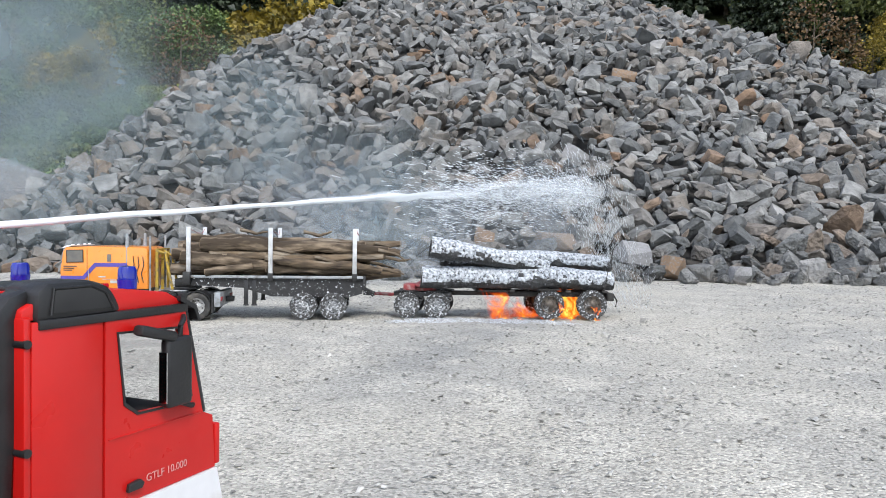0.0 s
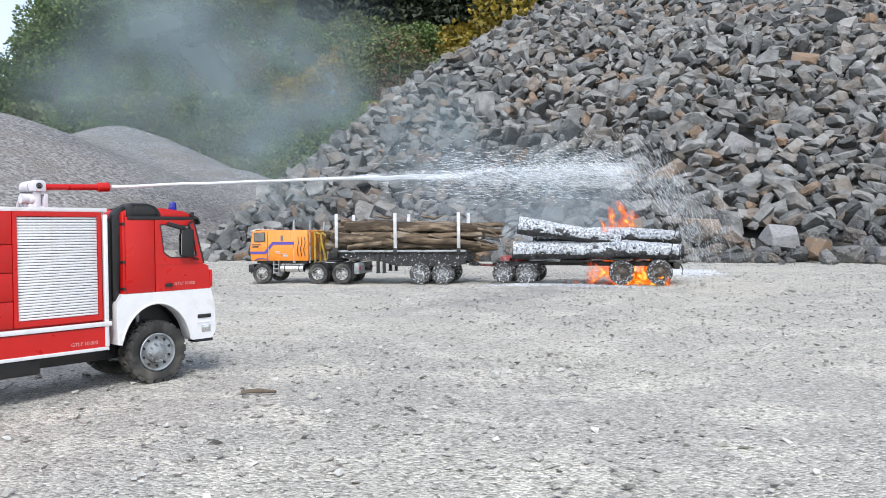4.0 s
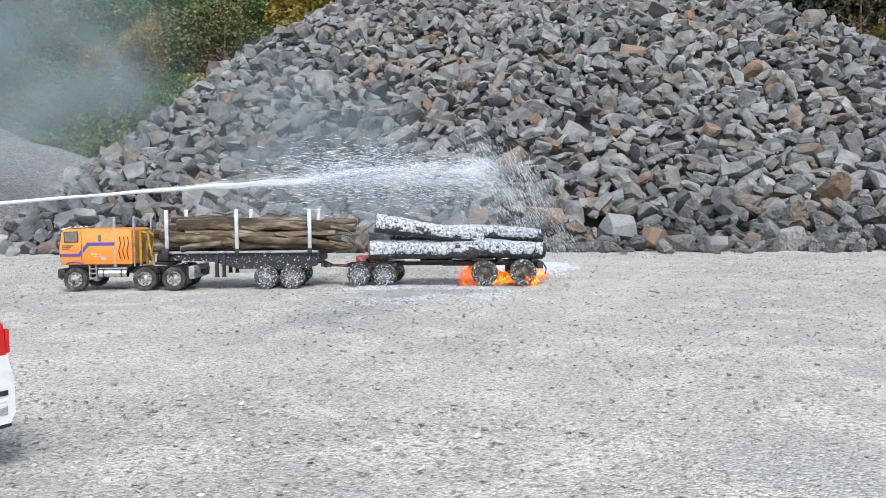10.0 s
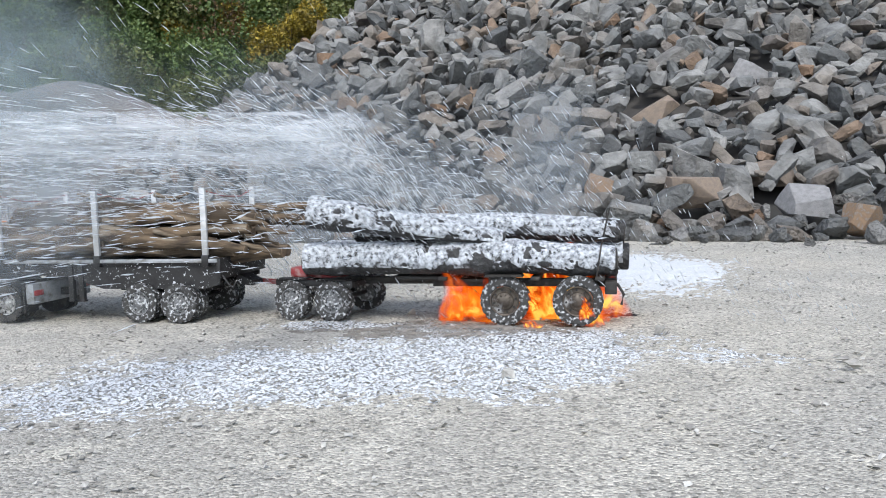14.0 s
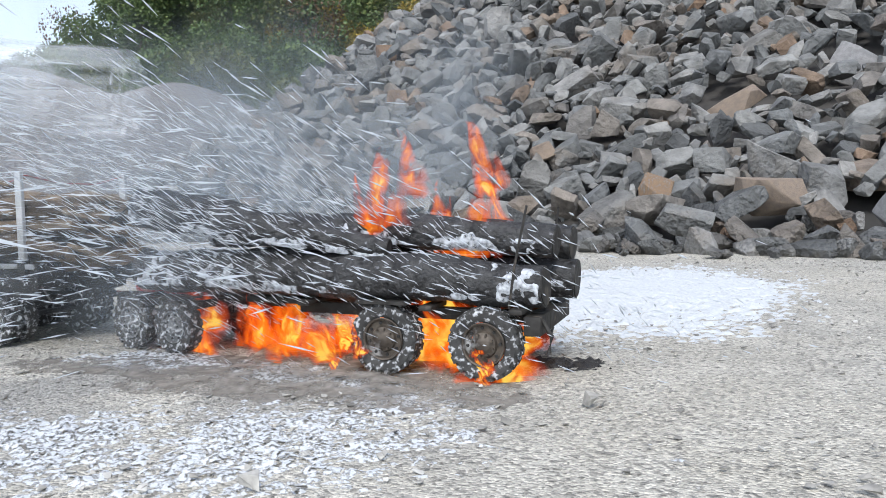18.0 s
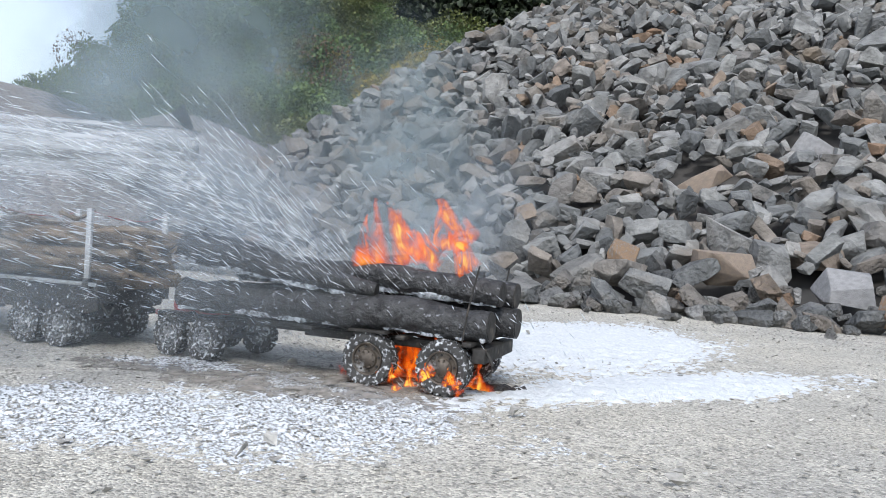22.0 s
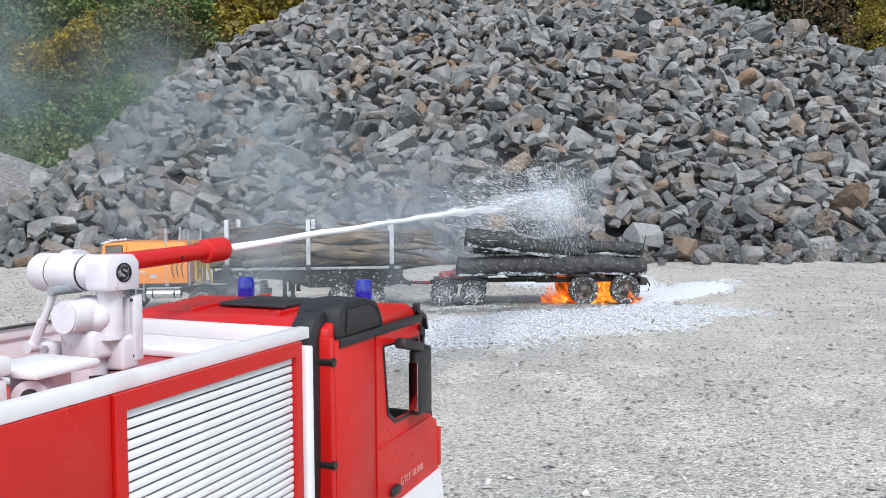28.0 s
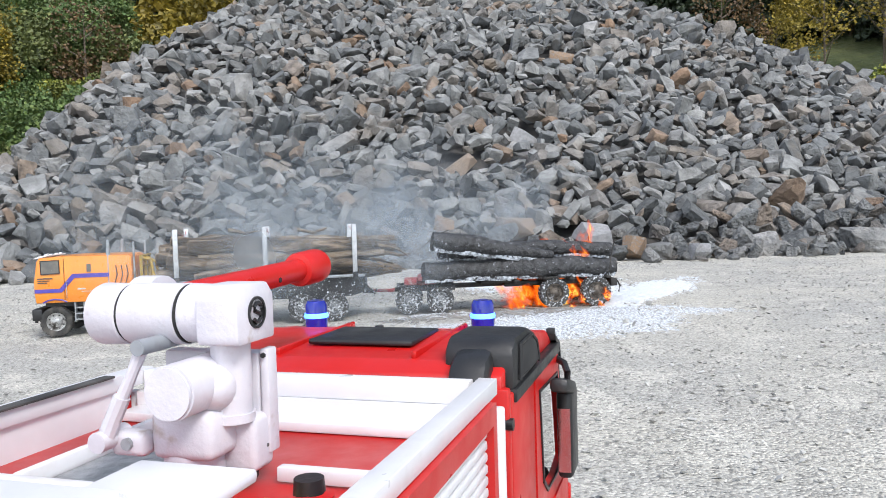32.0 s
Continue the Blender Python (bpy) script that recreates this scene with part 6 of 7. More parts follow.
def flame_mat(name, thick, hot):
    """Glowing gas: densest along the middle of the tongue, torn into wisps towards its edge and tip."""
    m = bpy.data.materials.new(name)
    m.use_nodes = True
    nt = m.node_tree
    nt.nodes.remove(nt.nodes["Principled BSDF"])
    vec = nt.nodes.new("ShaderNodeTexCoord").outputs["Object"]
    pick = nt.nodes.new("ShaderNodeObjectInfo").outputs["Random"]
    mp = nt.nodes.new("ShaderNodeMapping")
    mp.inputs["Scale"].default_value = (4.6, 3.0, 2.3)
    nt.links.new(vec, mp.inputs[0])
    far = nt.nodes.new("ShaderNodeVectorMath")
    far.operation = "ADD"
    nt.links.new(mp.outputs[0], far.inputs[0])
    nt.links.new(sums(nt, "MULTIPLY", pick, 53.0), far.inputs[1])
    n = node(nt, "ShaderNodeTexNoise", Scale=1.0, Detail=3.0, Distortion=1.3)
    nt.links.new(far.outputs[0], n.inputs["Vector"])
    sway = node(nt, "ShaderNodeTexNoise", Scale=0.45, Detail=1.0)
    nt.links.new(far.outputs[0], sway.inputs["Vector"])
    sep = nt.nodes.new("ShaderNodeSeparateXYZ")
    nt.links.new(vec, sep.inputs[0])
    x = sums(nt, "ADD", sep.outputs[0], sums(nt, "MULTIPLY", sums(nt, "SUBTRACT", sway.outputs[0], 0.5), 0.75))
    width = sums(nt, "MULTIPLY_ADD", sums(nt, "SUBTRACT", 1.02, sep.outputs[2], clamp=True), 0.34, 0.03)
    d = sums(nt, "DIVIDE", x, width)
    core = sums(nt, "SUBTRACT", 1.0, sums(nt, "MULTIPLY", d, d), clamp=True)
    tip = sums(nt, "MULTIPLY", sums(nt, "SUBTRACT", 1.0, sep.outputs[2], clamp=True), sums(nt, "MULTIPLY", sep.outputs[2], 9.0, clamp=True))
    torn = sums(nt, "MULTIPLY_ADD", n.outputs[0], 2.3, -0.95)
    dens = sums(nt, "MULTIPLY", core, sums(nt, "ADD", torn, sums(nt, "MULTIPLY", tip, 0.45), clamp=True))
    col = ramp(nt, dens, [(0.05, (0.75, 0.035, 0.004)), (0.32, (1.0, 0.12, 0.008)), (hot * 0.72, (1.0, 0.24, 0.014)), (hot, (1.0, 0.62, 0.10))])
    em = node(nt, "ShaderNodeEmission", Strength=1.4)
    nt.links.new(col, em.inputs[0])
    tr = nt.nodes.new("ShaderNodeBsdfTransparent")
    a = ramp(nt, dens, [(0.04, (0.0, 0.0, 0.0)), (0.40, (thick * 0.5,) * 3), (0.85, (thick,) * 3)])
    ms = nt.nodes.new("ShaderNodeMixShader")
    nt.links.new(a, ms.inputs[0])
    nt.links.new(tr.outputs[0], ms.inputs[1])
    nt.links.new(em.outputs[0], ms.inputs[2])
    nt.links.new(ms.outputs[0], nt.nodes["Material Output"].inputs[0])
    return m


M_FLAME, M_BLAZE = flame_mat("flame", 0.72, 0.88), flame_mat("blaze", 0.90, 0.68)


def flame_mesh(seed, material):
    """A licking tongue of fire, one unit high."""
    r2 = random.Random(seed)
    lean, ph = r2.uniform(-0.25, 0.10), r2.uniform(0, 6)
    pts, rad = [], []
    for i in range(17):
        f = i / 16
        pts.append((lean * f * f + 0.05 * math.sin(ph + f * 5) * f, 0.05 * math.cos(ph + f * 4) * f, f))
        rad.append(max(0.66 * (1 - f) ** 0.55 * (0.45 + 0.55 * math.sin(math.pi * min(f + 0.22, 0.5))), 0.01))
    bm = bmesh.new()
    grid = []
    for (px, py, pz), r in zip(pts, rad):
        grid.append([bm.verts.new((px - r * math.cos(math.pi * k / 9), py - 0.34 * r * math.sin(math.pi * k / 9), pz)) for k in range(10)])
    for lo, hi in zip(grid, grid[1:]):
        for k in range(9):
            bm.faces.new((lo[k], lo[k + 1], hi[k + 1], hi[k]))
    for v in bm.verts:
        v.co += noise.noise_vector(v.co * 2.4 + Vector((seed, 0, 0))) * 0.06
    me = bpy.data.meshes.new("flame")
    bm.to_mesh(me)
    bm.free()
    me.shade_smooth()
    me.materials.append(material)
    return me


TONGUES = [flame_mesh(s, M_BLAZE) for s in range(4)]
LICKS = [flame_mesh(s + 10, M_FLAME) for s in range(4)]
fl = random.Random(3)
FIRE_LOW, FIRE_TOP = [], []
for k in range(30):
    o = tagged(new("flame", (TONGUES if (k * 0.618) % 1.0 > 0.45 else LICKS)[k % 4]), "orange flame licking under the pole trailer", "fire", "flames under the trailer")
    FIRE_LOW.append((o, Vector(((k * 0.618) % 1.0, fl.uniform(0.075, 0.21), fl.uniform(-0.01, 0.02))), fl.uniform(0.085, 0.135)))
for k in range(8):
    o = tagged(new("flame", TONGUES[k % 4]), "small yellow flame burning inside a wheel", "fire", "flames in the wheels")
    FIRE_LOW.append((o, Vector((0.55 if k % 2 else 0.93, 0.036 + 0.004 * (k // 2), 0.025 + 0.008 * (k % 3))), fl.uniform(0.022, 0.034)))
for k in range(20):
    o = tagged(new("flame", LICKS[k % 4]), "orange-red flame leaping above the charred logs", "fire", "flames above the logs")
    FIRE_TOP.append((o, k, fl.uniform(0.08, 0.12) if k < 12 else fl.uniform(0.12, 0.18)))
for o, p, size in FIRE_LOW:
    o.scale = (size * 1.35, size, size)
for o, k, size in FIRE_TOP:
    o.scale = (size * 1.0, size * 0.8, size)


# ---- water ----
def water_mat(name, tone):
    m = bpy.data.materials.new(name)
    m.use_nodes = True
    nt = m.node_tree
    b = nt.nodes["Principled BSDF"]
    b.inputs["Base Color"].default_value = (*tone, 1)
    b.inputs["Roughness"].default_value = 0.5
    return m


def stream_mat(name, start, stop, strong, weak):
    m = bpy.data.materials.new(name)
    m.use_nodes = True
    nt = m.node_tree
    b = nt.nodes["Principled BSDF"]
    b.inputs["Base Color"].default_value = (0.86, 0.90, 0.94, 1)
    b.inputs["Roughness"].default_value = 0.6
    vec = nt.nodes.new("ShaderNodeTexCoord").outputs["Object"]
    mp = nt.nodes.new("ShaderNodeMapping")
    mp.inputs["Scale"].default_value = (3.0, 90.0, 90.0)
    nt.links.new(vec, mp.inputs[0])
    n = node(nt, "ShaderNodeTexNoise", Scale=1.0, Detail=5.0)
    nt.links.new(mp.outputs[0], n.inputs["Vector"])
    sep = nt.nodes.new("ShaderNodeSeparateXYZ")
    nt.links.new(vec, sep.inputs[0])
    fade = nt.nodes.new("ShaderNodeMapRange")
    fade.inputs[1].default_value, fade.inputs[2].default_value = start, stop
    fade.inputs[3].default_value, fade.inputs[4].default_value = strong, weak
    nt.links.new(sep.outputs[0], fade.inputs[0])
    add = nt.nodes.new("ShaderNodeMath")
    add.use_clamp = True
    nt.links.new(n.outputs[0], add.inputs[0])
    nt.links.new(fade.outputs[0], add.inputs[1])
    nt.links.new(add.outputs[0], b.inputs["Alpha"])
    return m


M_WATER, M_VEIL = water_mat("white water drops", (0.72, 0.77, 0.82)), water_mat("fine water veil", (0.53, 0.575, 0.63))
M_STREAM, M_SHEATH = stream_mat("water stream", 0.30, 1.10, 0.42, -0.55), stream_mat("frayed water", 0.20, 1.15, -0.58, -0.35)
NOZZLE = Vector((0.6625, -1.888, 0.279))


def jet_point(s, reach, rise, side=0.0, lift=0.0):
    """Where the water is after the share s of its way; reach: how far to the right it comes down; rise: how steeply it leaves."""
    p = NOZZLE.lerp(Vector((reach, 0.06, NOZZLE.z)), s)
    z = NOZZLE.z + rise * s - 0.045 * s * s - 3.4 * max(s - 0.80, 0.0) ** 2
    return Vector((p.x + side, p.y, z + lift))


def stream_mesh(name, thin, wide, first, last, material):
    """A part of the jet, along local x, fraying as it goes."""
    pts, rad = [], []
    for k in range(41):
        s = first + (last - first) * k / 40
        pts.append((2.13 * s, 0, -0.045 * s * s))
        rad.append(thin + 0.0045 * s + wide * max(s - 0.12, 0) ** 1.5)
    bm = pipe(pts, rad, 16)
    for v in bm.verts:
        v.co += Vector((0, noise.noise((v.co.x * 14, v.co.y * 80, v.co.z * 80)), noise.noise((v.co.x * 14, v.co.y * 80, v.co.z * 80 + 9)))) * 0.005 * (0.1 + v.co.x)
    me = bpy.data.meshes.new(name)
    bm.to_mesh(me)
    bm.free()
    me.shade_smooth()
    me.materials.append(material)
    return me


JET = tagged(new("water_jet", stream_mesh("water_jet", 0.0021, 0.020, 0.0, 0.76, M_STREAM)), "white jet of water shooting from the monitor", "water jet")
for width, stop in ((0.042, 0.80), (0.066, 0.84)):
    sheath = new("frayed_spray", stream_mesh("frayed_spray", 0.0030, width, 0.10, stop, M_SHEATH))
    sheath.parent = JET


def drops_mesh(seed, n, lx, ly, lz, long, thick, lean=0.25, material=M_WATER):
    """A swarm of drops drawn out along the way they fly (local x)."""
    r2 = random.Random(seed)
    vs, fs = [], []
    for _ in range(n):
        c = Vector((r2.gauss(0, lx), r2.gauss(0, ly), r2.gauss(0, lz)))
        d = Vector((1, r2.gauss(0, 0.10), r2.gauss(-lean * 0.3, lean * 0.4))).normalized() * long * r2.uniform(0.3, 1.3)
        w = thick * r2.uniform(0.5, 1.5)
        a = d.orthogonal().normalized() * w
        b = d.normalized().cross(a)
        k = len(vs)
        vs += [c - d * 0.5, c + a, c + b, c - a, c - b, c + d * 0.5]
        fs += [(k, k + 2, k + 1), (k, k + 3, k + 2), (k, k + 4, k + 3), (k, k + 1, k + 4), (k + 5, k + 1, k + 2), (k + 5, k + 2, k + 3), (k + 5, k + 3, k + 4), (k + 5, k + 4, k + 1)]
    me = bpy.data.meshes.new("spray")
    me.from_pydata([tuple(v) for v in vs], [], fs)
    me.materials.append(material)
    return me


NARROW = [drops_mesh(s, 380, 0.12, 0.034, 0.030, 0.030, 0.00042, 0.14) for s in range(5)]
WIDE = [drops_mesh(50 + s, 300, 0.19, 0.12, 0.036, 0.024, 0.00070, 0.22, M_VEIL) for s in range(5)]
SPRAY = [tagged(new("water_spray", NARROW[k % 5]), "swarm of white water drops flying to the fire", "water spray", "flying water drops", "stuff") for k in range(36)]
CURTAIN = [tagged(new("water_spray", WIDE[k % 5]), "wide veil of white water drops over the trailers", "water spray", "veil of water drops", "stuff") for k in range(24)]


# ---- smoke ----
def smoke_mat(name, strength, tone):
    m = bpy.data.materials.new(name)
    m.use_nodes = True
    nt = m.node_tree
    nt.nodes.remove(nt.nodes["Principled BSDF"])
    vec = nt.nodes.new("ShaderNodeTexCoord").outputs["Object"]
    ln = nt.nodes.new("ShaderNodeVectorMath")
    ln.operation = "LENGTH"
    nt.links.new(vec, ln.inputs[0])
    fall = nt.nodes.new("ShaderNodeMapRange")
    fall.interpolation_type = "SMOOTHSTEP"
    fall.inputs[1].default_value, fall.inputs[2].default_value = 1.0, 0.12
    nt.links.new(ln.outputs["Value"], fall.inputs[0])
    info = nt.nodes.new("ShaderNodeObjectInfo")
    shift = nt.nodes.new("ShaderNodeVectorMath")
    shift.operation = "MULTIPLY_ADD"
    shift.inputs[1].default_value = (1, 1, 1)
    nt.links.new(vec, shift.inputs[0])
    sc = nt.nodes.new("ShaderNodeMath")
    sc.operation = "MULTIPLY"
    sc.inputs[1].default_value = 37.0
    nt.links.new(info.outputs["Random"], sc.inputs[0])
    nt.links.new(sc.outputs[0], shift.inputs[2])
    puff = noise_fac(nt, shift.outputs[0], 1.3, 5.0, 0.26, 0.74)
    al = nt.nodes.new("ShaderNodeMath")
    al.operation = "MULTIPLY"
    nt.links.new(fall.outputs[0], al.inputs[0])
    nt.links.new(puff, al.inputs[1])
    al2 = nt.nodes.new("ShaderNodeMath")
    al2.operation = "MULTIPLY"
    al2.inputs[1].default_value = strength
    nt.links.new(al.outputs[0], al2.inputs[0])
    di = node(nt, "ShaderNodeBsdfDiffuse", Color=(*tone, 1))
    tl = node(nt, "ShaderNodeBsdfTranslucent", Color=(*tone, 1))
    half = nt.nodes.new("ShaderNodeMixShader")
    nt.links.new(di.outputs[0], half.inputs[1])
    nt.links.new(tl.outputs[0], half.inputs[2])
    tr = nt.nodes.new("ShaderNodeBsdfTransparent")
    ms = nt.nodes.new("ShaderNodeMixShader")
    nt.links.new(al2.outputs[0], ms.inputs[0])
    nt.links.new(tr.outputs[0], ms.inputs[1])
    nt.links.new(half.outputs[0], ms.inputs[2])
    nt.links.new(ms.outputs[0], nt.nodes["Material Output"].inputs[0])
    return m


M_SMOKE = smoke_mat("blue-grey smoke", 0.80, (0.31, 0.39, 0.43))
M_MIST = smoke_mat("pale water mist", 0.60, (0.40, 0.455, 0.51))


def puff_mesh(seed, material):
    """A shallow, lumpy shell of smoke of unit radius."""
    vs, fs = [(0, 0.18, 0)], []
    for i in range(1, 9):
        for k in range(28):
            r, a = i / 8, 2 * math.pi * k / 28
            x, z = r * math.cos(a), r * math.sin(a)
            vs.append((x, 0.18 * (1 - r * r) + 0.10 * noise.noise((x * 2, z * 2, seed)), z))
    for k in range(28):
        fs.append((0, 1 + k, 1 + (k + 1) % 28))
    for i in range(7):
        for k in range(28):
            a, b = 1 + i * 28, 1 + (i + 1) * 28
            fs.append((a + k, b + k, b + (k + 1) % 28, a + (k + 1) % 28))
    me = bpy.data.meshes.new("smoke_puff")
    me.from_pydata(vs, [], fs)
    me.shade_smooth()
    me.materials.append(material)
    return me


SMOKES = [puff_mesh(s, M_SMOKE) for s in range(3)]
MISTS = [puff_mesh(s + 5, M_MIST) for s in range(3)]
# start place, size, drift over the whole clip
PUFFS = [((-1.9, 4.8, 1.9), 1.45, (-0.7, 0.4, 0.35)), ((-3.8, 5.8, 2.0), 1.9, (-1.0, 0.3, 0.3)), ((-2.8, 5.4, 3.2), 1.75, (-0.6, 0.2, 0.5)), ((-5.6, 7.4, 2.9), 2.5, (-1.2, 0.2, 0.3)),
         ((0.15, 3.2, 0.9), 0.85, (-0.3, 0.2, 0.3)), ((1.0, 1.5, 0.45), 0.55, (-0.15, 0.1, 0.1)), ((-0.9, 2.4, 0.75), 1.0, (-0.3, 0.1, 0.2))]
PUFF_OBS = []
for k, (p, size, drift) in enumerate(PUFFS):
    o = tagged(new("smoke_puff", SMOKES[k % 3]), "thin blue-grey smoke drifting from the fire", "smoke", "drifting smoke")
    o.scale = (size, size, size * 0.8)
    PUFF_OBS.append((o, Vector(p), Vector(drift)))
# place, size, the times between which it hangs there
HAZE = [((1.10, 0.45, 0.30), 0.36, 0, 32), ((1.42, 0.34, 0.34), 0.28, 0, 32), ((0.98, -0.10, 0.20), 0.42, 16.0, 24.0), ((1.24, -0.06, 0.24), 0.32, 18.8, 22.0), ((0.95, 0.40, 0.28), 0.42, 11.5, 32), ((0.52, -0.14, 0.20), 0.34, 12.5, 23.5),
        ((0.20, -0.16, 0.20), 0.38, 15.5, 23.5), ((0.72, -0.25, 0.20), 0.54, 15.5, 23.5), ((0.85, -0.35, 0.34), 0.30, 20.0, 24.5), ((0.60, 0.60, 0.34), 0.50, 0, 32), ((0.05, 0.75, 0.34), 0.60, 10.5, 32), ((0.40, -0.20, 0.18), 0.38, 25.5, 32), ((0.85, -0.20, 0.18), 0.36, 25.5, 32)]
HAZE_OBS = []
for k, (p, size, start, stop) in enumerate(HAZE):
    o = tagged(new("mist_puff", MISTS[k % 3]), "pale mist of fine water and smoke round the dolly", "mist", "drifting mist")
    o.scale = (size, size, size * 0.75)
    HAZE_OBS.append((o, Vector(p), start, stop))


# ---- what moves ----
REACH = [(0, 1.60), (9.5, 1.58), (11, 1.50), (12, 1.42), (13, 1.30), (14.5, 1.30), (18.2, 1.34), (18.8, 1.54), (21.0, 1.54), (22.0, 1.32), (23, 1.25), (25, 1.22), (26.5, 1.32), (28.5, 1.42), (30, 1.36), (32, 1.40)]
LAST = 31.35


RISE = [(0, 0.17), (9.5, 0.17), (11, 0.15), (12, 0.12), (14.5, 0.12), (21.5, 0.13), (24, 0.14), (26.5, 0.11), (28.5, 0.09), (32, 0.085)]
DIP = [(0, 0.0), (15.0, 0.0), (16.5, 0.30), (20.5, 0.30), (22.0, 0.0), (32, 0.0)]


def at_time(table, t):
    return float(np.interp(t, [a for a, b in table], [b for a, b in table]))


def aimed(p, d):
    """A pose at p whose x axis points along d."""
    x = Vector(d).normalized()
    y = Vector((0, 0, 1)).cross(x).normalized()
    z = x.cross(y)
    return Matrix.Translation(p) @ Matrix((x, y, z)).transposed().to_4x4()


def fly(ob, start, cycle, first, steps, side, lift, begin, stop, seed, low=0.0, rest=(99, 99)):
    """Rows of a swarm of drops: along the jet, down to the ground, back below it, and again."""
    r2 = random.Random(seed)
    park = aimed((0.66, -1.6, -0.8), (0.45, 0.88, 0))
    rows = []
    t = start
    while t < stop:
        if t < begin or rest[0] < t < rest[1]:
            t += cycle
            continue
        reach, rise = at_time(REACH, t), at_time(RISE, t)
        sd, lf = side * r2.gauss(0, 1), lift * r2.gauss(0, 1)
        ss = np.linspace(first, 1.10, 6)
        sink = low - at_time(DIP, t) * (1.0 if seed % 2 else 0.35)
        pts = [jet_point(s, reach, rise, sd * (s - 0.2), lf * (s - 0.1) + sink * (1.3 - s)) for s in ss]
        dirs = [(b - a) for a, b in zip(pts, pts[1:])] + [pts[-1] - pts[-2]]
        dirs = [Vector((d.x, d.y, max(d.z, -1.1 * math.hypot(d.x, d.y)))) for d in dirs]
        under = Vector((pts[0].x, pts[0].y, -0.8))
        rows.append((t - 0.07, aimed(under, dirs[0])))
        for k, (p, d) in enumerate(zip(pts, dirs)):
            rows.append((t + steps * k, aimed(p, d)))
        rows.append((t + steps * 5.7, aimed(pts[-1] + Vector((0, 0, -0.4)), dirs[-1])))
        rows.append((t + steps * 6.2, aimed(Vector((pts[-1].x, pts[-1].y, -0.8)), dirs[-2])))
        t += cycle
    rows.append((t + 0.6, park))
    early = [r for r in rows if r[0] <= 0.0]
    rows = [(0.0, early[-1][1] if early else park)] + [r for r in rows if 0.0 < r[0] < 32.0]
    rows.append((32.0, rows[-1][1]))
    last, clean = -1, []
    for t, m in rows:
        if frame(t) > last:
            clean.append((t, m))
            last = frame(t)
    walk(ob, clean)


def size_of(ob):
    return ob.scale.x


def blown(t):
    """How far the wind has pushed the smoke aside."""
    return float(np.interp(t, [0, 10.5, 14, 16, 19.5, 21.5, 24, 25, 26.5, 28.5, 31], [0, 0, 0.9, 1.7, 1.7, 0, 0.1, 0.6, 0.6, 0.2, 1.4]))


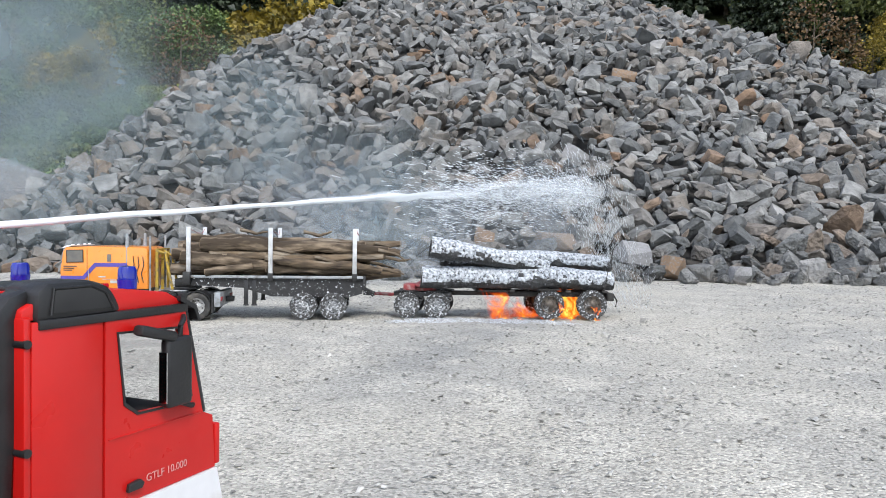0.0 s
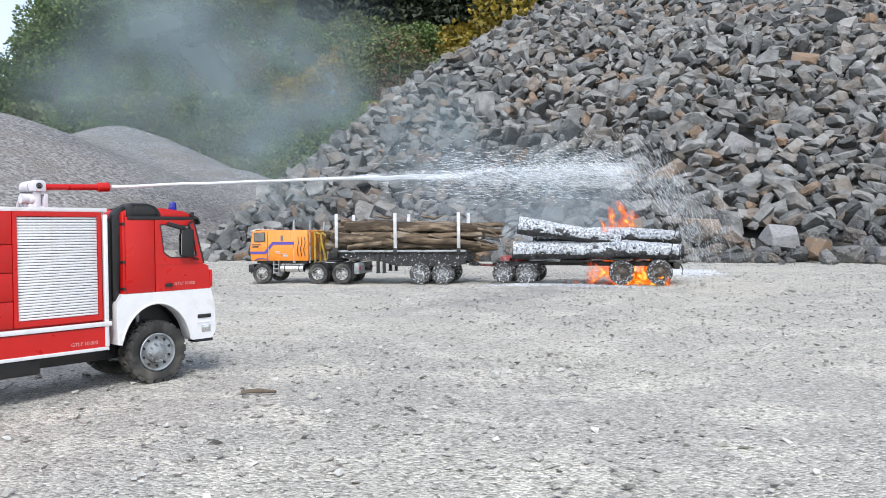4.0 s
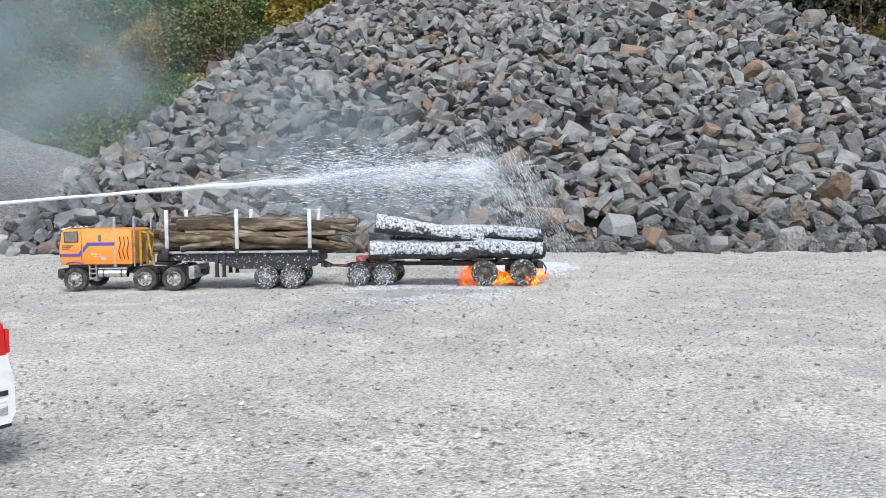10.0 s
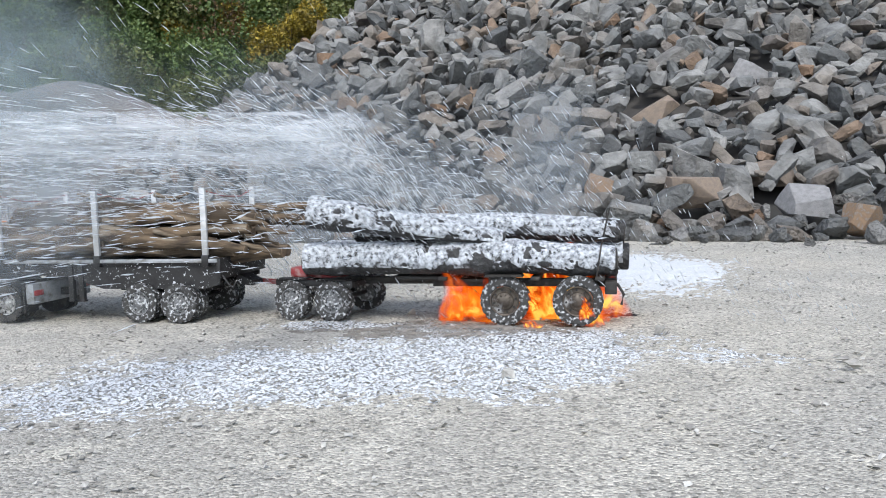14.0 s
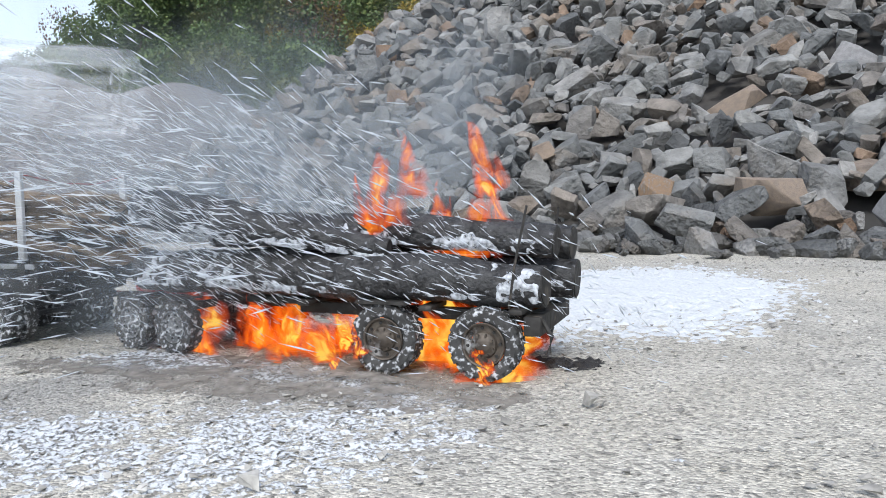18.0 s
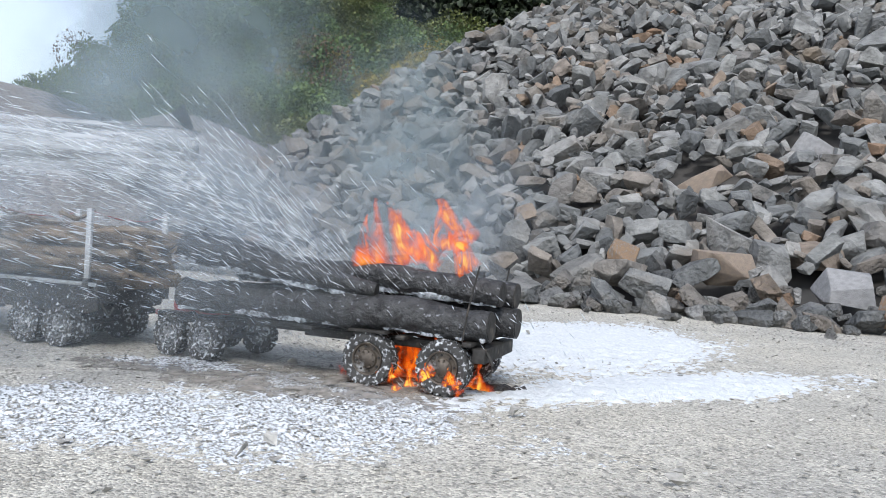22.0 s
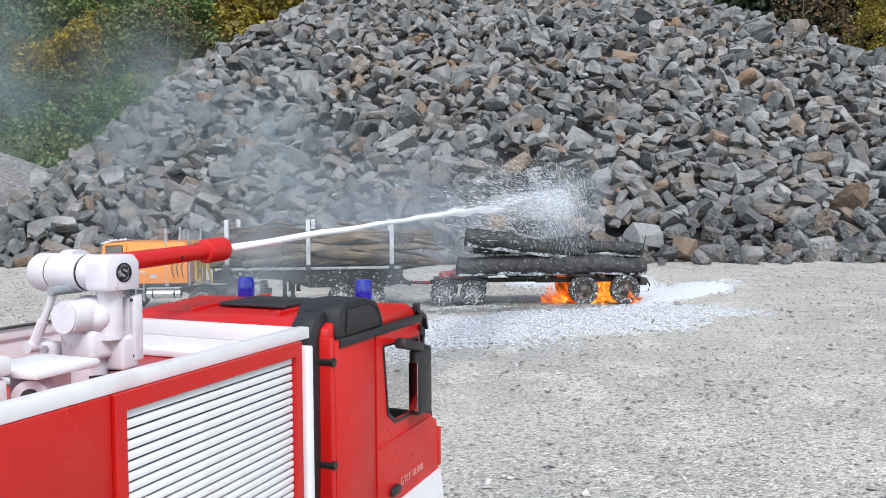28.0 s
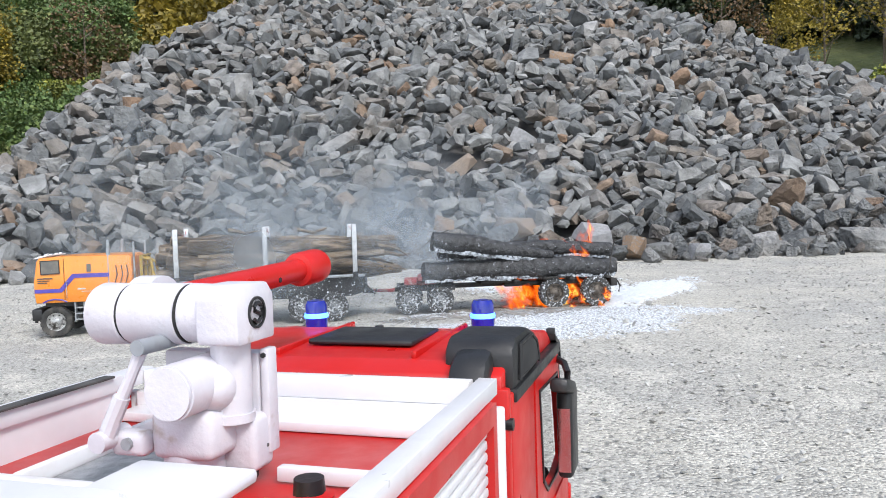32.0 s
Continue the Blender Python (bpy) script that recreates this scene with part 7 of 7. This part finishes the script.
def motions():
    # foam slowly building up
    for ob, rows in ((FOAM_REAR, ((0, -0.022), (2.0, -0.013), (3.0, -0.009), (6.0, -0.006), (13.0, -0.0035), (17.0, -0.0005), (32.0, 0.0))), (FOAM_BAND, ((0, -0.03), (17.0, -0.03), (19.5, -0.012), (21.0, -0.001), (32.0, 0.0))),
                     (FOAM_FRONT, ((0, -0.010), (6.0, -0.008), (10.5, -0.0042), (13.0, -0.0004), (14.5, -0.0004), (18.0, -0.0036), (21.5, -0.0022), (24.0, 0.0026), (29.0, 0.0022), (32.0, 0.0010))), (FOAM_UNDER, ((0, -0.004), (10.0, -0.003), (14.0, -0.006), (24.0, -0.004), (32.0, -0.005)))):
        walk(ob, [(t, pose(0, 0, z)) for t, z in rows])
    for k, ob in enumerate(COATS):
        walk(ob, [(t, pose(0, min(max(-z - 0.001, 0.0), 0.013), z)) for t, z in ((0, 0.004), (9.0, 0.0035), (13.0, 0.002), (14.5, -0.001), (16.5, -0.0052), (18.2, -0.0068), (19.5, -0.012), (22.0, -0.013), (32.0, -0.018))])
    walk(WET, [(t, pose(0, 0, z)) for t, z in ((0, -0.016), (11.0, -0.012), (15.0, -0.003), (32.0, -0.002))])
    walk(CHAR, [(t, pose(0, 0, z)) for t, z in ((0, -0.014), (12.0, -0.008), (17.0, -0.001), (32.0, -0.002))])
    # fire
    r2 = random.Random(12)
    for ob, p, size in FIRE_LOW:
        rows, t = [], 0.0
        ph = r2.uniform(0, 0.35)
        while t < 32.0:
            strong = float(np.interp(t, [0, 12, 13.5, 19.5, 20.5, 27, 28.5], [0.36, 0.36, 0.75, 0.85, 0.22, 0.30, 0.55]))
            left = float(np.interp(t, [0, 12.8, 14.5, 16.5, 19, 20.5, 22, 32], [1.30, 1.38, 1.32, 1.10, 1.10, 1.20, 1.38, 1.33]))
            at = Vector((left + (1.61 - left) * p.x, p.y, p.z))
            q = at + Vector((r2.gauss(0, 0.014), r2.gauss(0, 0.006), (r2.uniform(-1.5, -0.7) if r2.random() > strong else r2.uniform(-0.20, 0.15)) * size))
            rows.append((t, Matrix.Translation(q) @ Euler((r2.gauss(0, 0.12), r2.gauss(-0.55, 0.28), r2.gauss(0, 0.35))).to_matrix().to_4x4()))
            t += 0.36 + (ph if not rows[1:] else 0.0)
        rows.append((32.0, rows[-1][1]))
        walk(ob, rows)
    bursts = [(3.2, 9.8, 1.38, 1.50, 0.175, 4), (12.6, 13.5, 1.10, 1.34, 0.24, 12), (16.4, 18.6, 1.38, 1.60, 0.16, 8), (18.6, 19.6, 1.32, 1.60, 0.140, 12), (19.6, 20.3, 1.16, 1.60, 0.08, 12), (20.3, 22.6, 1.38, 1.62, 0.175, 16), (22.6, 24.8, 1.42, 1.52, 0.17, 3), (25.6, 27.5, 1.50, 1.62, 0.12, 6), (28.4, 32.1, 1.48, 1.58, 0.15, 3)]
    for ob, k, size in FIRE_TOP:
        rows, t = [], 0.0
        hidden = pose(1.35, 0.13, -0.4)
        while t < 32.0:
            on = [b for b in bursts if b[0] <= t <= b[1] and k < b[5] and (b[5] < 16 or k % 2)]
            if on:
                _, _, x0, x1, z, _ = on[0]
                x = x0 + (x1 - x0) * ((k * 0.618 + r2.uniform(-0.1, 0.1)) % 1.0)
                q = Vector((x, (0.13 if z > 0.1 else -0.03) + r2.gauss(0, 0.03), z + r2.uniform(-0.035, 0.075) * (1 if k % 2 else 0.5)))
                rows.append((t, Matrix.Translation(q) @ Euler((0, r2.gauss(-0.35 if z > 0.1 else -0.95, 0.3), r2.gauss(0, 0.4))).to_matrix().to_4x4()))
            else:
                rows.append((t, hidden))
            t += 0.4
        rows.append((32.0, rows[-1][1]))
        walk(ob, rows)
    # water
    rows = []
    for t in np.arange(0, LAST + 0.01, 0.55):
        e = jet_point(0.5, at_time(REACH, t), 0.0) - NOZZLE
        pitch = math.atan2(at_time(RISE, t), 2.13)
        yaw = math.degrees(math.atan2(e.y, e.x))
        rows.append((float(t), Matrix.Translation(NOZZLE) @ Euler((0, radians(0.3 * math.sin(t * 5)) - pitch, radians(yaw + 0.25 * math.sin(t * 3)))).to_matrix().to_4x4()))
    end = rows[-1][1]
    for t, dx, dz in ((31.45, 0.3, -0.10), (31.6, 0.6, -0.45), (32.0, 0.9, -1.2)):
        rows.append((t, Matrix.Translation((dx * 0.45, dx * 0.88, dz)) @ end))
    walk(JET, rows)
    for k, ob in enumerate(SPRAY):
        fly(ob, 0.9 * k / len(SPRAY) - 0.9, 0.9, 0.42, 0.105, 0.05, 0.022, -2.0, LAST, 100 + k, 0.0, (13.5, 25.0) if k % 3 else (99, 99))
    for k, ob in enumerate(CURTAIN):
        fly(ob, 0.9 * k / len(CURTAIN) + 10.2, 0.9, 0.60, 0.092, 0.27, 0.026, 10.2 if k % 3 == 0 else 13.0, 25.6 if k % 7 == 0 else 21.6 if k % 3 == 0 else 20.4, 300 + k, -0.12)
    # strobes
    for (ob, p), times in zip(FLASHES, ((0.5, 4.2, 6.3, 6.55, 7.0, 29.1, 32.0), (4.4, 29.3, 29.5, 32.0))):
        low, high = (Matrix.Translation(p + Vector((0, 0, z))) for z in (0.0028, 0.0118))
        rows = [(0.0, low)]
        for t in times:
            rows += [(t - 0.07, low), (t - 0.034, high)] + ([(t + 0.034, high), (t + 0.07, low)] if t < 32 else [(32.0, high)])
        rows += [(32.0, low)] if times[-1] < 32 else []
        walk(ob, rows)
    # smoke
    for k, (ob, p, d) in enumerate(PUFF_OBS):
        walk(ob, [(t, Matrix.Translation(p + d * (t / 32.0) + Vector((0.12 * math.sin(t * 0.5 + k) - (1.6 + 0.8 * size_of(ob)) * blown(t), 0, 0.10 * math.sin(t * 0.37 + 2 * k)))) @ Euler((0, 0.02 * t * (-1) ** k + k, radians(12))).to_matrix().to_4x4()) for t in np.linspace(0, 32, 17)])
    for k, (ob, p, start, stop) in enumerate(HAZE_OBS):
        walk(ob, [(t, Matrix.Translation(p + Vector((0.05 * math.sin(t * 0.9 + k), 0, 0.03 * math.sin(t * 0.7 + 2 * k) - (0.0 if start <= t <= stop else 1.6)))) @ Euler((0, 0.05 * t + k, radians(10))).to_matrix().to_4x4()) for t in np.linspace(0, 32, 33)])


motions()
